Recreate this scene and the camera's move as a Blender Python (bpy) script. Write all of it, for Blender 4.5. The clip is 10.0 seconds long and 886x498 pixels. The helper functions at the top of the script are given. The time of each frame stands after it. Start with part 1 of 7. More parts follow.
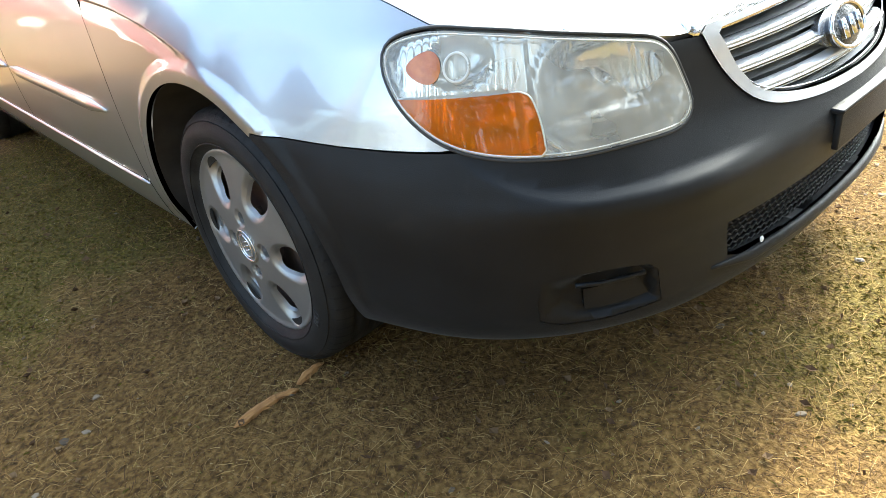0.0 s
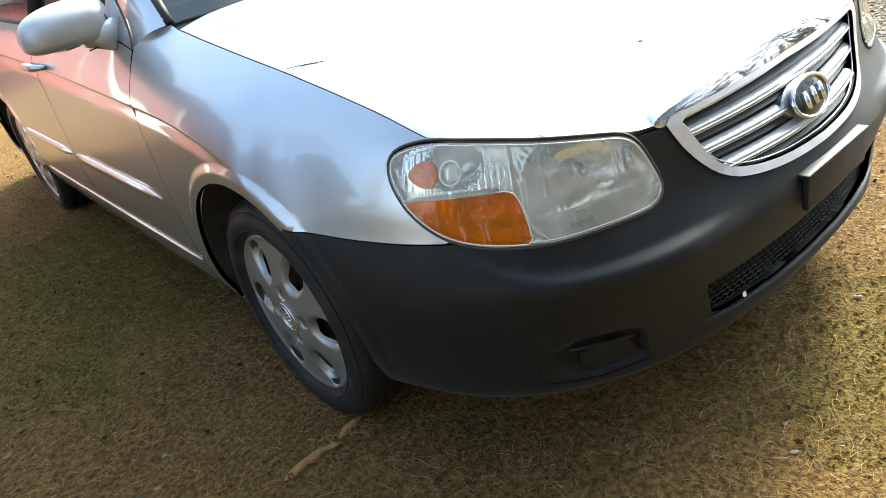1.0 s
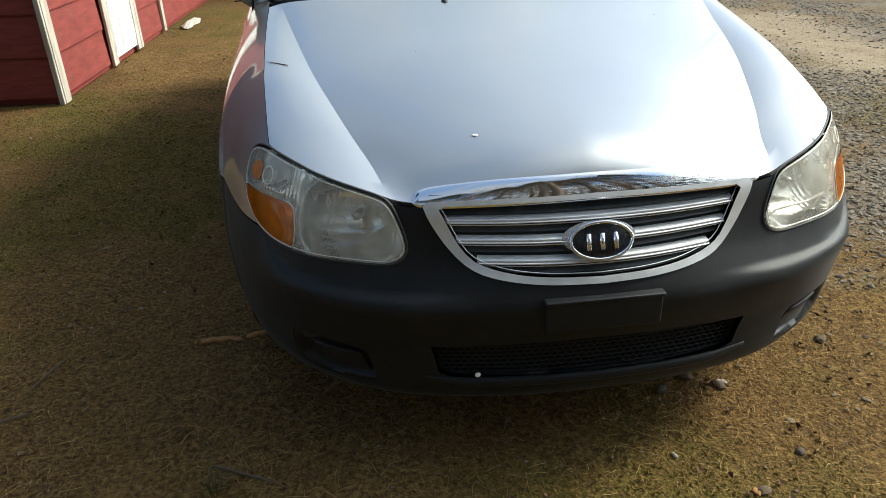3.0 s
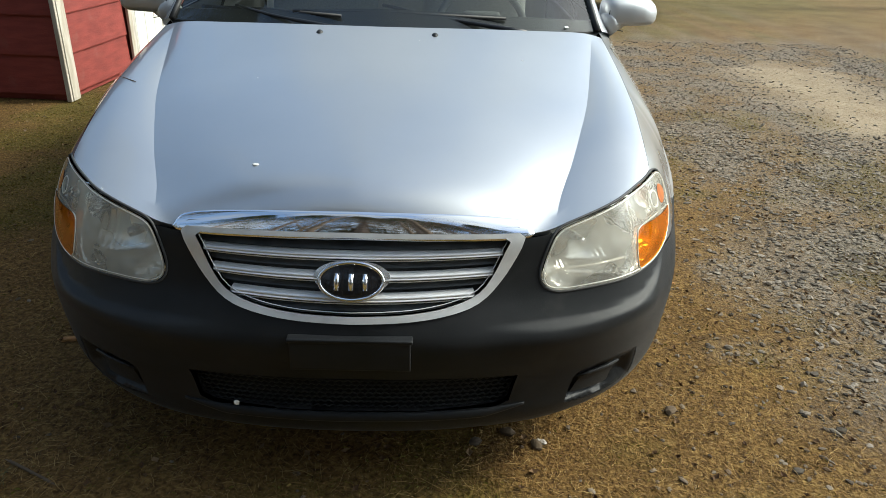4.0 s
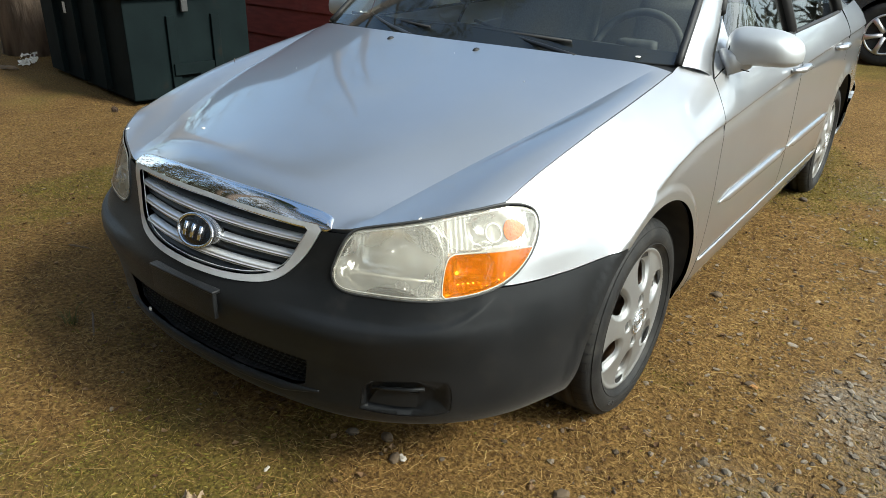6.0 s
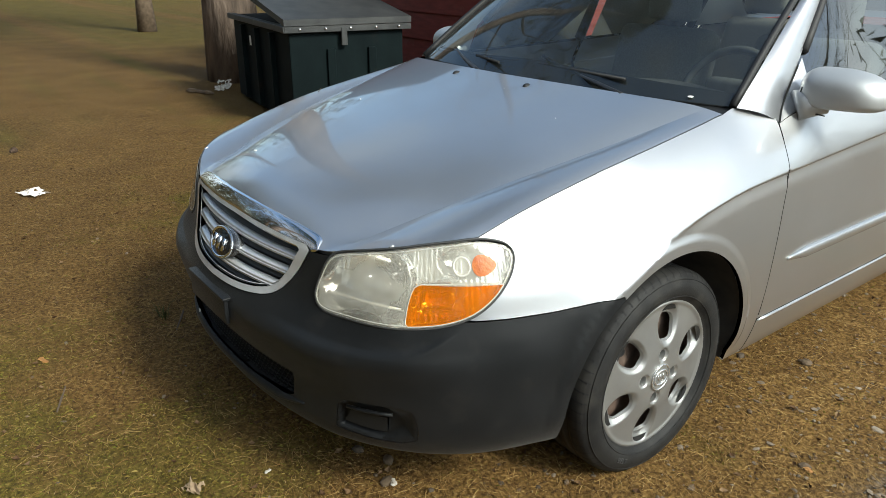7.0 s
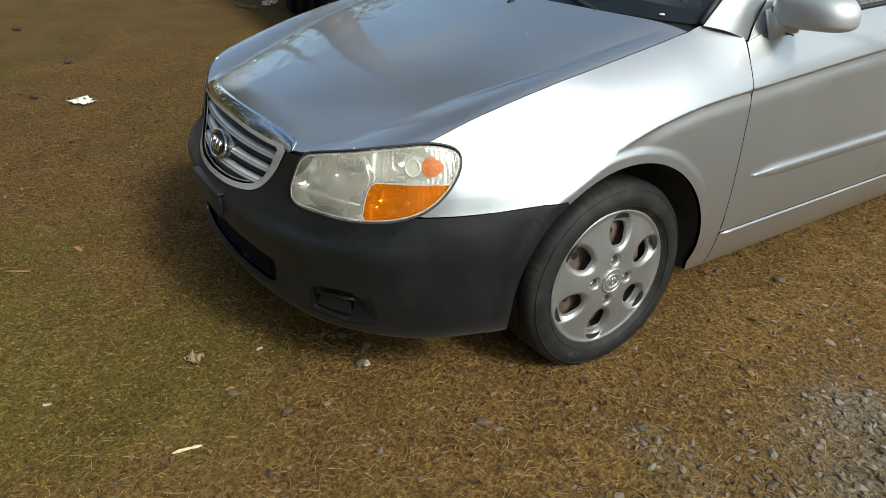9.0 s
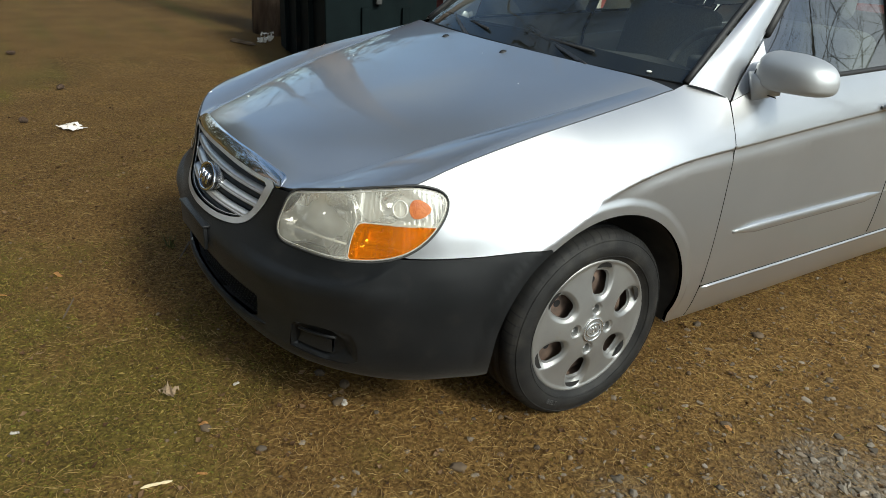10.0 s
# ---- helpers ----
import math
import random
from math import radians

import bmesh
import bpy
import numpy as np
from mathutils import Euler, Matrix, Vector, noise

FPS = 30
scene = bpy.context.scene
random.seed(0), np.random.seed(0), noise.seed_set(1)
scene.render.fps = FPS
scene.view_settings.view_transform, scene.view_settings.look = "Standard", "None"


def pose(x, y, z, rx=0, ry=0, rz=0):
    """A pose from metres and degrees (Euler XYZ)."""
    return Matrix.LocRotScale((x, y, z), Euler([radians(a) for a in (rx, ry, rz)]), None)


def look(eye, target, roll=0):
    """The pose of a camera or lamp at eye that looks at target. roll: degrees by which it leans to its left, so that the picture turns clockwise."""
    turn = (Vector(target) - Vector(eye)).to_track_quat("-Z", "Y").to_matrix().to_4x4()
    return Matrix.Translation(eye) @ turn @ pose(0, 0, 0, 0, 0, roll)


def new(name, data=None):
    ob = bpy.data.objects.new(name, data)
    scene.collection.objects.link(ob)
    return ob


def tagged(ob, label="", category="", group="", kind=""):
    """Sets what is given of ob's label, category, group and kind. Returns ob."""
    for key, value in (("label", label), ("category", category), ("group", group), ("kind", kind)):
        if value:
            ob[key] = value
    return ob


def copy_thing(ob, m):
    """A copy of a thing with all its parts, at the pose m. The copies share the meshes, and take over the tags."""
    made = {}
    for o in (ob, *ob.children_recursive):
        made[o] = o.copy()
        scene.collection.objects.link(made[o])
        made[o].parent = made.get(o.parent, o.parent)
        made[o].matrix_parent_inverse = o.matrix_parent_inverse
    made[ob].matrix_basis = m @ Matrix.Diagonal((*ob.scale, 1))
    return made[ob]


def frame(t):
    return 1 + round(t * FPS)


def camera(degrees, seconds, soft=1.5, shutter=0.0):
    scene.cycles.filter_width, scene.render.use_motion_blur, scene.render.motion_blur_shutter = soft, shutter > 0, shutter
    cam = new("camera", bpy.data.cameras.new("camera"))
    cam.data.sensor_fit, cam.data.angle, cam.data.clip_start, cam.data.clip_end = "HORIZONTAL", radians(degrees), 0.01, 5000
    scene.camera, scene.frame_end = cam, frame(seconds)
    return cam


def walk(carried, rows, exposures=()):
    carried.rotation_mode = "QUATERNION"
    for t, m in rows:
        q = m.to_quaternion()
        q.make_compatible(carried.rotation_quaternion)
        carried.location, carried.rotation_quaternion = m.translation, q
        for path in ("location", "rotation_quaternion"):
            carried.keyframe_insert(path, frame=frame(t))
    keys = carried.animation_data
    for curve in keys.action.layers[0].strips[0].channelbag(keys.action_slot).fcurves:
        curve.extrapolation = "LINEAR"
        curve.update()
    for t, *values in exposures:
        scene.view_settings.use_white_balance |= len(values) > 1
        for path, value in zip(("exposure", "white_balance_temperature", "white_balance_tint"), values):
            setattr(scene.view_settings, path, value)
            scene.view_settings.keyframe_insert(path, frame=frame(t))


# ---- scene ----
cam = camera(63.5, 10.0, soft=0.6)
PATH = [
    (0, (-1.386, -1.32, 1.006), (-0.296, 0.017, -0.007), -8.5),
    (0.3, (-1.394, -1.363, 1.039), (-0.476, -0.161, 0.159), -10.6),
    (0.5, (-1.397, -1.366, 1.075), (-0.306, -0.016, 0.08), -10.0),
    (0.8, (-1.388, -1.462, 1.12), (-0.425, -0.208, 0.368), -13.0),
    (1, (-1.373, -1.46, 1.168), (-0.364, -0.015, 0.223), -13.9),
    (1.2, (-1.368, -1.503, 1.192), (-0.531, -0.25, 0.303), -12.9),
    (1.5, (-1.341, -1.647, 1.207), (-0.359, -0.218, 0.21), -2.8),
    (1.7, (-1.255, -1.794, 1.225), (-0.42, -0.532, 0.345), 0.2),
    (2, (-1.192, -1.914, 1.27), (-0.346, -0.401, 0.272), 0.5),
    (2.2, (-1.11, -1.925, 1.272), (-0.346, -0.352, 0.302), -1.9),
    (3.3, (-0.315, -2.207, 1.315), (-0.243, -0.433, 0.395), -2.0),
    (3.5, (-0.214, -2.227, 1.329), (-0.19, -0.443, 0.424), -3.0),
    (3.8, (0.039, -2.19, 1.294), (0.048, -0.591, 0.583), 1.3),
    (4, (0.156, -2.161, 1.314), (0.201, -0.354, 0.458), 1.9),
    (4.2, (0.292, -2.139, 1.321), (0.199, -0.571, 0.549), -0.6),
    (4.5, (0.544, -2.171, 1.305), (0.312, -0.356, 0.496), 3.6),
    (4.7, (0.644, -2.153, 1.316), (0.303, -0.608, 0.567), 2.0),
    (5, (0.822, -2.043, 1.282), (0.254, -0.323, 0.433), 3.2),
    (5.2, (0.916, -1.929, 1.282), (0.402, -0.417, 0.567), 6.4),
    (5.5, (1.086, -1.837, 1.3), (0.308, -0.169, 0.517), 1.9),
    (5.8, (1.313, -1.815, 1.297), (0.494, -0.429, 0.61), 3.5),
    (6, (1.467, -1.791, 1.305), (0.381, -0.322, 0.491), 1.5),
    (6.2, (1.553, -1.741, 1.31), (0.328, -0.365, 0.531), 0.6),
    (7.3, (1.944, -1.387, 1.327), (0.424, -0.398, 0.485), 1.9),
    (7.5, (2.025, -1.354, 1.379), (0.504, -0.463, 0.435), 3.0),
    (7.8, (2.039, -1.348, 1.337), (0.713, -0.581, 0.49), 1.7),
    (8, (2.038, -1.349, 1.341), (0.506, -0.474, 0.397), 1.2),
    (8.2, (2.029, -1.369, 1.345), (0.713, -0.545, 0.538), 0.9),
    (8.5, (2.06, -1.366, 1.325), (0.577, -0.393, 0.401), 0.8),
    (8.7, (2.076, -1.357, 1.339), (0.787, -0.523, 0.498), 1.1),
    (9, (2.108, -1.37, 1.338), (0.612, -0.425, 0.405), 0.1),
    (9.2, (2.114, -1.385, 1.354), (0.781, -0.571, 0.565), 0.9),
    (9.5, (2.12, -1.381, 1.352), (0.578, -0.46, 0.473), 1.2),
    (9.7, (2.098, -1.393, 1.359), (0.775, -0.555, 0.579), 2.2),
    (10, (2.112, -1.377, 1.344), (0.597, -0.367, 0.516), 3.2),
]
walk(cam, [(t, look(eye, target, roll)) for t, eye, target, roll in PATH],
     exposures=[(t, e, 6400, 0) for t, e in ((0, 3.05), (0.5, 2.88), (1, 2.4), (2.2, 1.45), (3.3, 0.88), (4.5, 0.9), (6, 0.95), (7.3, 0.55), (10, 0.29))])

# ---- light: low winter sun behind the car's driver side, thin haze ----
SUN_AZ, SUN_EL = 78.0, 39.0          # azimuth from +y towards +x, elevation
world = bpy.data.worlds.new("sky")
scene.world = world
world.use_nodes = True
wn, wl = world.node_tree.nodes, world.node_tree.links
sky = wn.new("ShaderNodeTexSky")
sky.sky_type, sky.sun_disc = "NISHITA", False
sky.sun_elevation, sky.sun_rotation = radians(SUN_EL), radians(SUN_AZ)
sky.dust_density, sky.air_density = 2.0, 1.0
# drifting white cloud, thicker towards the sun and thinning to blue on the far side
tc, cl, rp = wn.new("ShaderNodeTexCoord"), wn.new("ShaderNodeTexNoise"), wn.new("ShaderNodeValToRGB")
cl.inputs["Scale"].default_value, cl.inputs["Detail"].default_value = 2.6, 7
rp.color_ramp.elements[0].position, rp.color_ramp.elements[1].position = 0.42, 0.63
bw, gain, over = wn.new("ShaderNodeRGBToBW"), wn.new("ShaderNodeMixRGB"), wn.new("ShaderNodeMixRGB")
gain.blend_type, gain.inputs[0].default_value, gain.inputs[2].default_value = "MULTIPLY", 1.0, (1.5, 1.56, 1.66, 1)
wl.new(tc.outputs["Generated"], cl.inputs["Vector"])
axes, lean, cover = wn.new("ShaderNodeSeparateXYZ"), wn.new("ShaderNodeMath"), wn.new("ShaderNodeMath")
lean.operation, lean.inputs[1].default_value = "MULTIPLY", 0.1
wl.new(tc.outputs["Generated"], axes.inputs[0])
wl.new(axes.outputs[0], lean.inputs[0])
wl.new(cl.outputs["Fac"], cover.inputs[0])
wl.new(lean.outputs[0], cover.inputs[1])
wl.new(cover.outputs[0], rp.inputs[0])
wl.new(sky.outputs[0], bw.inputs[0])
wl.new(bw.outputs[0], gain.inputs[1])
wl.new(rp.outputs[0], over.inputs[0])
wl.new(sky.outputs[0], over.inputs[1])
wl.new(gain.outputs[0], over.inputs[2])
wl.new(over.outputs[0], wn["Background"].inputs[0])
wn["Background"].inputs[1].default_value = 0.15
sun = new("sun", bpy.data.lights.new("sun", "SUN"))
sun.data.energy, sun.data.angle, sun.data.color = 2.9, radians(14.0), (1.0, 0.93, 0.83)
sun_from = Vector((math.sin(radians(SUN_AZ)) * math.cos(radians(SUN_EL)), math.cos(radians(SUN_AZ)) * math.cos(radians(SUN_EL)), math.sin(radians(SUN_EL))))
sun.matrix_world = look(sun_from * 60, (0, 0, 0))

# ---- materials ----
def mat(name, color, rough=0.5, metal=0.0, **kw):
    m = bpy.data.materials.new(name)
    m.use_nodes = True
    b = m.node_tree.nodes["Principled BSDF"]
    b.inputs["Base Color"].default_value = (*color, 1)
    b.inputs["Roughness"].default_value = rough
    b.inputs["Metallic"].default_value = metal
    for k, v in kw.items():
        b.inputs[k.replace("_", " ")].default_value = v
    return m


def vary(m, dark, light, scale, detail=6.0, stretch=(1, 1, 1), bump=0.0, bump_scale=None, rough=None, spots=None):
    """Colour from dark to light by noise at object size, with an optional second scale, bump and roughness range."""
    nt = m.node_tree
    n, l, b = nt.nodes, nt.links, nt.nodes["Principled BSDF"]
    tc, mp = n.new("ShaderNodeTexCoord"), n.new("ShaderNodeMapping")
    mp.inputs["Scale"].default_value = stretch
    l.new(tc.outputs["Object"], mp.inputs[0])
    t = n.new("ShaderNodeTexNoise")
    t.inputs["Scale"].default_value, t.inputs["Detail"].default_value = scale, detail
    l.new(mp.outputs[0], t.inputs["Vector"])
    r = n.new("ShaderNodeValToRGB")
    r.color_ramp.elements[0].position, r.color_ramp.elements[1].position = 0.3, 0.7
    r.color_ramp.elements[0].color, r.color_ramp.elements[1].color = (*dark, 1), (*light, 1)
    l.new(t.outputs["Fac"], r.inputs[0])
    out = r.outputs[0]
    if spots:
        t2 = n.new("ShaderNodeTexNoise")
        t2.inputs["Scale"].default_value, t2.inputs["Detail"].default_value = spots[1], 4
        l.new(tc.outputs["Object"], t2.inputs["Vector"])
        r2 = n.new("ShaderNodeValToRGB")
        r2.color_ramp.elements[0].position, r2.color_ramp.elements[1].position = spots[2], spots[3]
        l.new(t2.outputs["Fac"], r2.inputs[0])
        mx = n.new("ShaderNodeMixRGB")
        mx.inputs[2].default_value = (*spots[0], 1)
        l.new(r2.outputs[0], mx.inputs[0])
        l.new(out, mx.inputs[1])
        out = mx.outputs[0]
    l.new(out, b.inputs["Base Color"])
    if rough:
        mr = n.new("ShaderNodeMapRange")
        mr.inputs[3].default_value, mr.inputs[4].default_value = rough
        l.new(t.outputs["Fac"], mr.inputs[0])
        l.new(mr.outputs[0], b.inputs["Roughness"])
    if bump:
        t3 = n.new("ShaderNodeTexNoise")
        t3.inputs["Scale"].default_value, t3.inputs["Detail"].default_value = bump_scale or scale * 4, 4
        l.new(mp.outputs[0], t3.inputs["Vector"])
        bp = n.new("ShaderNodeBump")
        bp.inputs["Strength"].default_value, bp.inputs["Distance"].default_value = 1.0, bump
        l.new(t3.outputs["Fac"], bp.inputs["Height"])
        l.new(bp.outputs[0], b.inputs["Normal"])
    return m


def glassy(name, tint, haze=0.0, haze_color=(0.7, 0.68, 0.6), gloss_rough=0.02, haze_scale=5.0, ior=1.5):
    """A pane: clear body, Fresnel gloss and an optional veil, for weathered haze and for the windscreen's milky
    reflection.
    """
    m = bpy.data.materials.new(name)
    m.use_nodes = True
    n, l = m.node_tree.nodes, m.node_tree.links
    n.remove(n["Principled BSDF"])
    tr, gl, fr, mx = n.new("ShaderNodeBsdfTransparent"), n.new("ShaderNodeBsdfGlossy"), n.new("ShaderNodeFresnel"), n.new("ShaderNodeMixShader")
    tr.inputs[0].default_value = (*tint, 1)
    gl.inputs["Roughness"].default_value = gloss_rough
    fr.inputs[0].default_value = ior
    body = tr.outputs[0]
    if haze:
        df, hm = n.new("ShaderNodeBsdfDiffuse"), n.new("ShaderNodeMixShader")
        df.inputs[0].default_value = (*haze_color, 1)
        tc, t, mr = n.new("ShaderNodeTexCoord"), n.new("ShaderNodeTexNoise"), n.new("ShaderNodeMapRange")
        t.inputs["Scale"].default_value = haze_scale
        l.new(tc.outputs["Object"], t.inputs["Vector"])
        mr.inputs[1].default_value, mr.inputs[2].default_value = 0.3, 0.7
        mr.inputs[3].default_value, mr.inputs[4].default_value = haze * 0.6, haze * 1.4
        l.new(t.outputs["Fac"], mr.inputs[0])
        l.new(mr.outputs[0], hm.inputs[0])
        l.new(tr.outputs[0], hm.inputs[1])
        l.new(df.outputs[0], hm.inputs[2])
        body = hm.outputs[0]
    l.new(fr.outputs[0], mx.inputs[0])
    l.new(body, mx.inputs[1])
    l.new(gl.outputs[0], mx.inputs[2])
    l.new(mx.outputs[0], n["Material Output"].inputs[0])
    return m


SILVER = vary(mat("silver_paint", (0.54, 0.55, 0.56), 0.38, 0.85, Coat_Weight=1.0, Coat_Roughness=0.05, Coat_IOR=1.65), (0.47, 0.48, 0.497), (0.51, 0.52, 0.537), 3.0, rough=(0.33, 0.4))
MIRROR_PAINT = vary(mat("mirror_paint", (0.5, 0.52, 0.54), 0.5, 0.6, Coat_Weight=0.15, Coat_Roughness=0.2), (0.47, 0.485, 0.5), (0.53, 0.545, 0.56), 8.0)
BLACK_PLASTIC = vary(mat("black_bumper", (0.02, 0.02, 0.022), 0.5, 0.0, Specular_IOR_Level=0.24, Sheen_Weight=0.08, Sheen_Roughness=0.4), (0.007, 0.008, 0.009), (0.0125, 0.0135, 0.015), 9.0, bump=0.0004, bump_scale=900, rough=(0.40, 0.52), spots=((0.026, 0.025, 0.024), 14, 0.6, 0.9))
GAP = mat("dark_gap", (0.006, 0.006, 0.007), 0.8)
LINER = vary(mat("wheel_liner", (0.02, 0.02, 0.02), 0.8), (0.022, 0.022, 0.022), (0.055, 0.05, 0.043), 12)
CHROME = mat("chrome", (0.88, 0.88, 0.9), 0.05, 1.0)
SATIN = vary(mat("satin_chrome", (0.72, 0.73, 0.75), 0.22, 0.85), (0.66, 0.67, 0.7), (0.78, 0.79, 0.8), 30, rough=(0.16, 0.3))
DARK_SLAT = vary(mat("grille_dark", (0.035, 0.04, 0.045), 0.45), (0.025, 0.03, 0.035), (0.06, 0.065, 0.07), 25)
RUBBER = vary(mat("tyre_rubber", (0.03, 0.03, 0.03), 0.6, 0.0, Specular_IOR_Level=0.25), (0.012, 0.012, 0.0125), (0.024, 0.0235, 0.0225), 18, bump=0.0006, bump_scale=300, spots=((0.05, 0.046, 0.04), 9, 0.55, 0.9))
HUBCAP = vary(mat("hubcap_silver", (0.42, 0.42, 0.41), 0.42, 0.72), (0.3, 0.3, 0.295), (0.37, 0.37, 0.36), 12, rough=(0.36, 0.48), spots=((0.36, 0.32, 0.26), 22, 0.62, 0.85))
RUST = vary(mat("steel_wheel", (0.1, 0.07, 0.05), 0.75, 0.3), (0.09, 0.065, 0.052), (0.22, 0.15, 0.115), 20)
LENS = glassy("headlight_lens", (0.97, 0.955, 0.9), 0.3, (0.86, 0.83, 0.72), 0.03, 9.0)
REFLECTOR = vary(mat("lamp_reflector", (0.9, 0.89, 0.86), 0.12, 0.95), (0.86, 0.855, 0.83), (0.94, 0.94, 0.92), 9, rough=(0.08, 0.18))
AMBER = glassy("amber_lens", (0.98, 0.37, 0.02), 0.22, (0.72, 0.15, 0.005), 0.04, 14.0)
RED_MARK = vary(mat("side_reflector", (0.85, 0.16, 0.04), 0.25, 0.0, Coat_Weight=0.5), (0.45, 0.12, 0.03), (0.65, 0.22, 0.06), 40, bump=0.001, bump_scale=150)
# windscreen: the faint diffuse veil stands in for milky reflections
GLASS = glassy("window_glass", (0.66, 0.74, 0.72), 0.02, (0.55, 0.6, 0.58), ior=1.75, haze_scale=3.0)
SIDE_GLASS = glassy("side_glass", (0.36, 0.42, 0.41), ior=2.8)
RUBBER_SEAL = mat("seal", (0.014, 0.014, 0.015), 0.6)
CABIN = vary(mat("cabin_plastic", (0.1, 0.1, 0.1), 0.7), (0.08, 0.08, 0.08), (0.13, 0.13, 0.125), 20)
FABRIC = vary(mat("seat_fabric", (0.3, 0.29, 0.27), 0.9), (0.24, 0.24, 0.225), (0.32, 0.315, 0.3), 150)
WHITE = vary(mat("white_paint", (0.75, 0.74, 0.7), 0.6), (0.66, 0.65, 0.6), (0.8, 0.79, 0.75), 9, spots=((0.45, 0.42, 0.36), 5, 0.62, 0.85))
RED_SIDING = vary(mat("red_siding", (0.32, 0.06, 0.045), 0.65), (0.145, 0.02, 0.015), (0.225, 0.037, 0.027), 5, stretch=(1, 1, 6), bump=0.0012, bump_scale=40, spots=((0.2, 0.07, 0.052), 7, 0.62, 0.9))
TRIM_WHITE = vary(mat("weathered_trim", (0.6, 0.56, 0.48), 0.75), (0.3, 0.26, 0.2), (0.52, 0.48, 0.41), 7, stretch=(3, 3, 0.6), bump=0.001)
GREY_TRIM = vary(mat("grey_trim", (0.4, 0.38, 0.34), 0.75), (0.28, 0.26, 0.22), (0.5, 0.47, 0.42), 9, stretch=(3, 3, 0.6))
ROOFING = vary(mat("roof_shingle", (0.1, 0.1, 0.1), 0.9), (0.06, 0.06, 0.06), (0.15, 0.145, 0.14), 14)
BIN_GREEN = vary(mat("dumpster_paint", (0.012, 0.03, 0.026), 0.7, 0.0, Specular_IOR_Level=0.1), (0.002, 0.0055, 0.0065), (0.0045, 0.01, 0.011), 4, bump=0.002, bump_scale=12, spots=((0.02, 0.014, 0.01), 6, 0.66, 0.85))
BIN_LID = vary(mat("dumpster_lid", (0.03, 0.032, 0.033), 0.55), (0.02, 0.022, 0.023), (0.045, 0.047, 0.047), 8)
BARK = vary(mat("pine_bark", (0.14, 0.1, 0.075), 0.9), (0.06, 0.045, 0.035), (0.24, 0.18, 0.14), 9, stretch=(1, 1, 0.25), bump=0.03, bump_scale=14)
TWIG_BARK = vary(mat("grey_bark", (0.1, 0.085, 0.07), 0.9), (0.07, 0.048, 0.03), (0.16, 0.115, 0.075), 12)
PALE_WOOD = vary(mat("split_wood", (0.5, 0.36, 0.2), 0.8), (0.24, 0.105, 0.03), (0.44, 0.225, 0.068), 30, stretch=(1, 6, 6), bump=0.001)
GREY_WOOD = vary(mat("weathered_board", (0.42, 0.38, 0.33), 0.85), (0.28, 0.25, 0.21), (0.52, 0.48, 0.42), 20, stretch=(1, 6, 6))
PAPER = vary(mat("scrap_paper", (0.75, 0.7, 0.66), 0.9), (0.55, 0.5, 0.46), (0.82, 0.78, 0.74), 30)
NAVY = vary(mat("navy_paint", (0.012, 0.02, 0.032), 0.25, 0.3, Coat_Weight=1.0), (0.01, 0.016, 0.026), (0.018, 0.027, 0.04), 3)
ALLOY = mat("alloy_wheel", (0.6, 0.6, 0.61), 0.35, 0.7)

# ---- mesh helpers ----
from mathutils.geometry import delaunay_2d_cdt


def part(name, bm, material, parent=None, label="", smooth=True, recalc=False):
    """Links a bmesh as one mesh object, under a thing or a part when given."""
    if recalc:
        bmesh.ops.recalc_face_normals(bm, faces=bm.faces)
    me = bpy.data.meshes.new(name)
    lay = bm.verts.layers.float_vector.get("face_out")
    lean = [tuple(v[lay]) for v in bm.verts] if lay else None
    bm.to_mesh(me)
    bm.free()
    if lay:
        me.attributes.remove(me.attributes["face_out"])
    for m in material if isinstance(material, (list, tuple)) else [material]:
        me.materials.append(m)
    if smooth:
        me.polygons.foreach_set("use_smooth", [True] * len(me.polygons))
    if lean:
        me.normals_split_custom_set_from_vertices(lean)
    ob = new(name, me)
    if parent:
        ob.parent = parent
    if label:
        ob["label"] = label
    return ob


def thing(name, m, label, category, group="", kind=""):
    e = new(name)
    e.empty_display_size = 0.1
    e.matrix_basis = m
    return tagged(e, label, category, group, kind)


def mirror_part(ob, parent, name=None):
    """The same part on the other side of the car."""
    me = ob.data.copy()
    me.transform(Matrix.Diagonal((-1, 1, 1, 1)))
    me.flip_normals()
    o = new(name or ob.name.split(".")[0], me)
    o.parent = parent
    if "label" in ob:
        o["label"] = ob["label"]
    return o


def spline(ts, ps):
    """A smooth curve through ps at parameters ts (cubic Hermite, chord tangents)."""
    ts, ps = np.array(ts, float), np.array(ps, float)
    m = np.empty_like(ps)
    m[1:-1] = ((ps[2:] - ps[:-2]).T / (ts[2:] - ts[:-2])).T
    m[0], m[-1] = (ps[1] - ps[0]) / (ts[1] - ts[0]), (ps[-1] - ps[-2]) / (ts[-1] - ts[-2])

    def f(t):
        i = int(np.clip(np.searchsorted(ts, t) - 1, 0, len(ts) - 2))
        h = ts[i + 1] - ts[i]
        u = (t - ts[i]) / h
        if u < 0:
            return ps[i] + m[i] * (t - ts[i])
        if u > 1:
            return ps[i + 1] + m[i + 1] * (t - ts[i + 1])
        return (2 * u**3 - 3 * u**2 + 1) * ps[i] + (u**3 - 2 * u**2 + u) * h * m[i] + (3 * u**2 - 2 * u**3) * ps[i + 1] + (u**3 - u**2) * h * m[i + 1]
    return f


def chords(ps):
    ps = np.array(ps, float)
    return np.r_[0, np.cumsum(np.linalg.norm(np.diff(ps, axis=0), axis=1))]


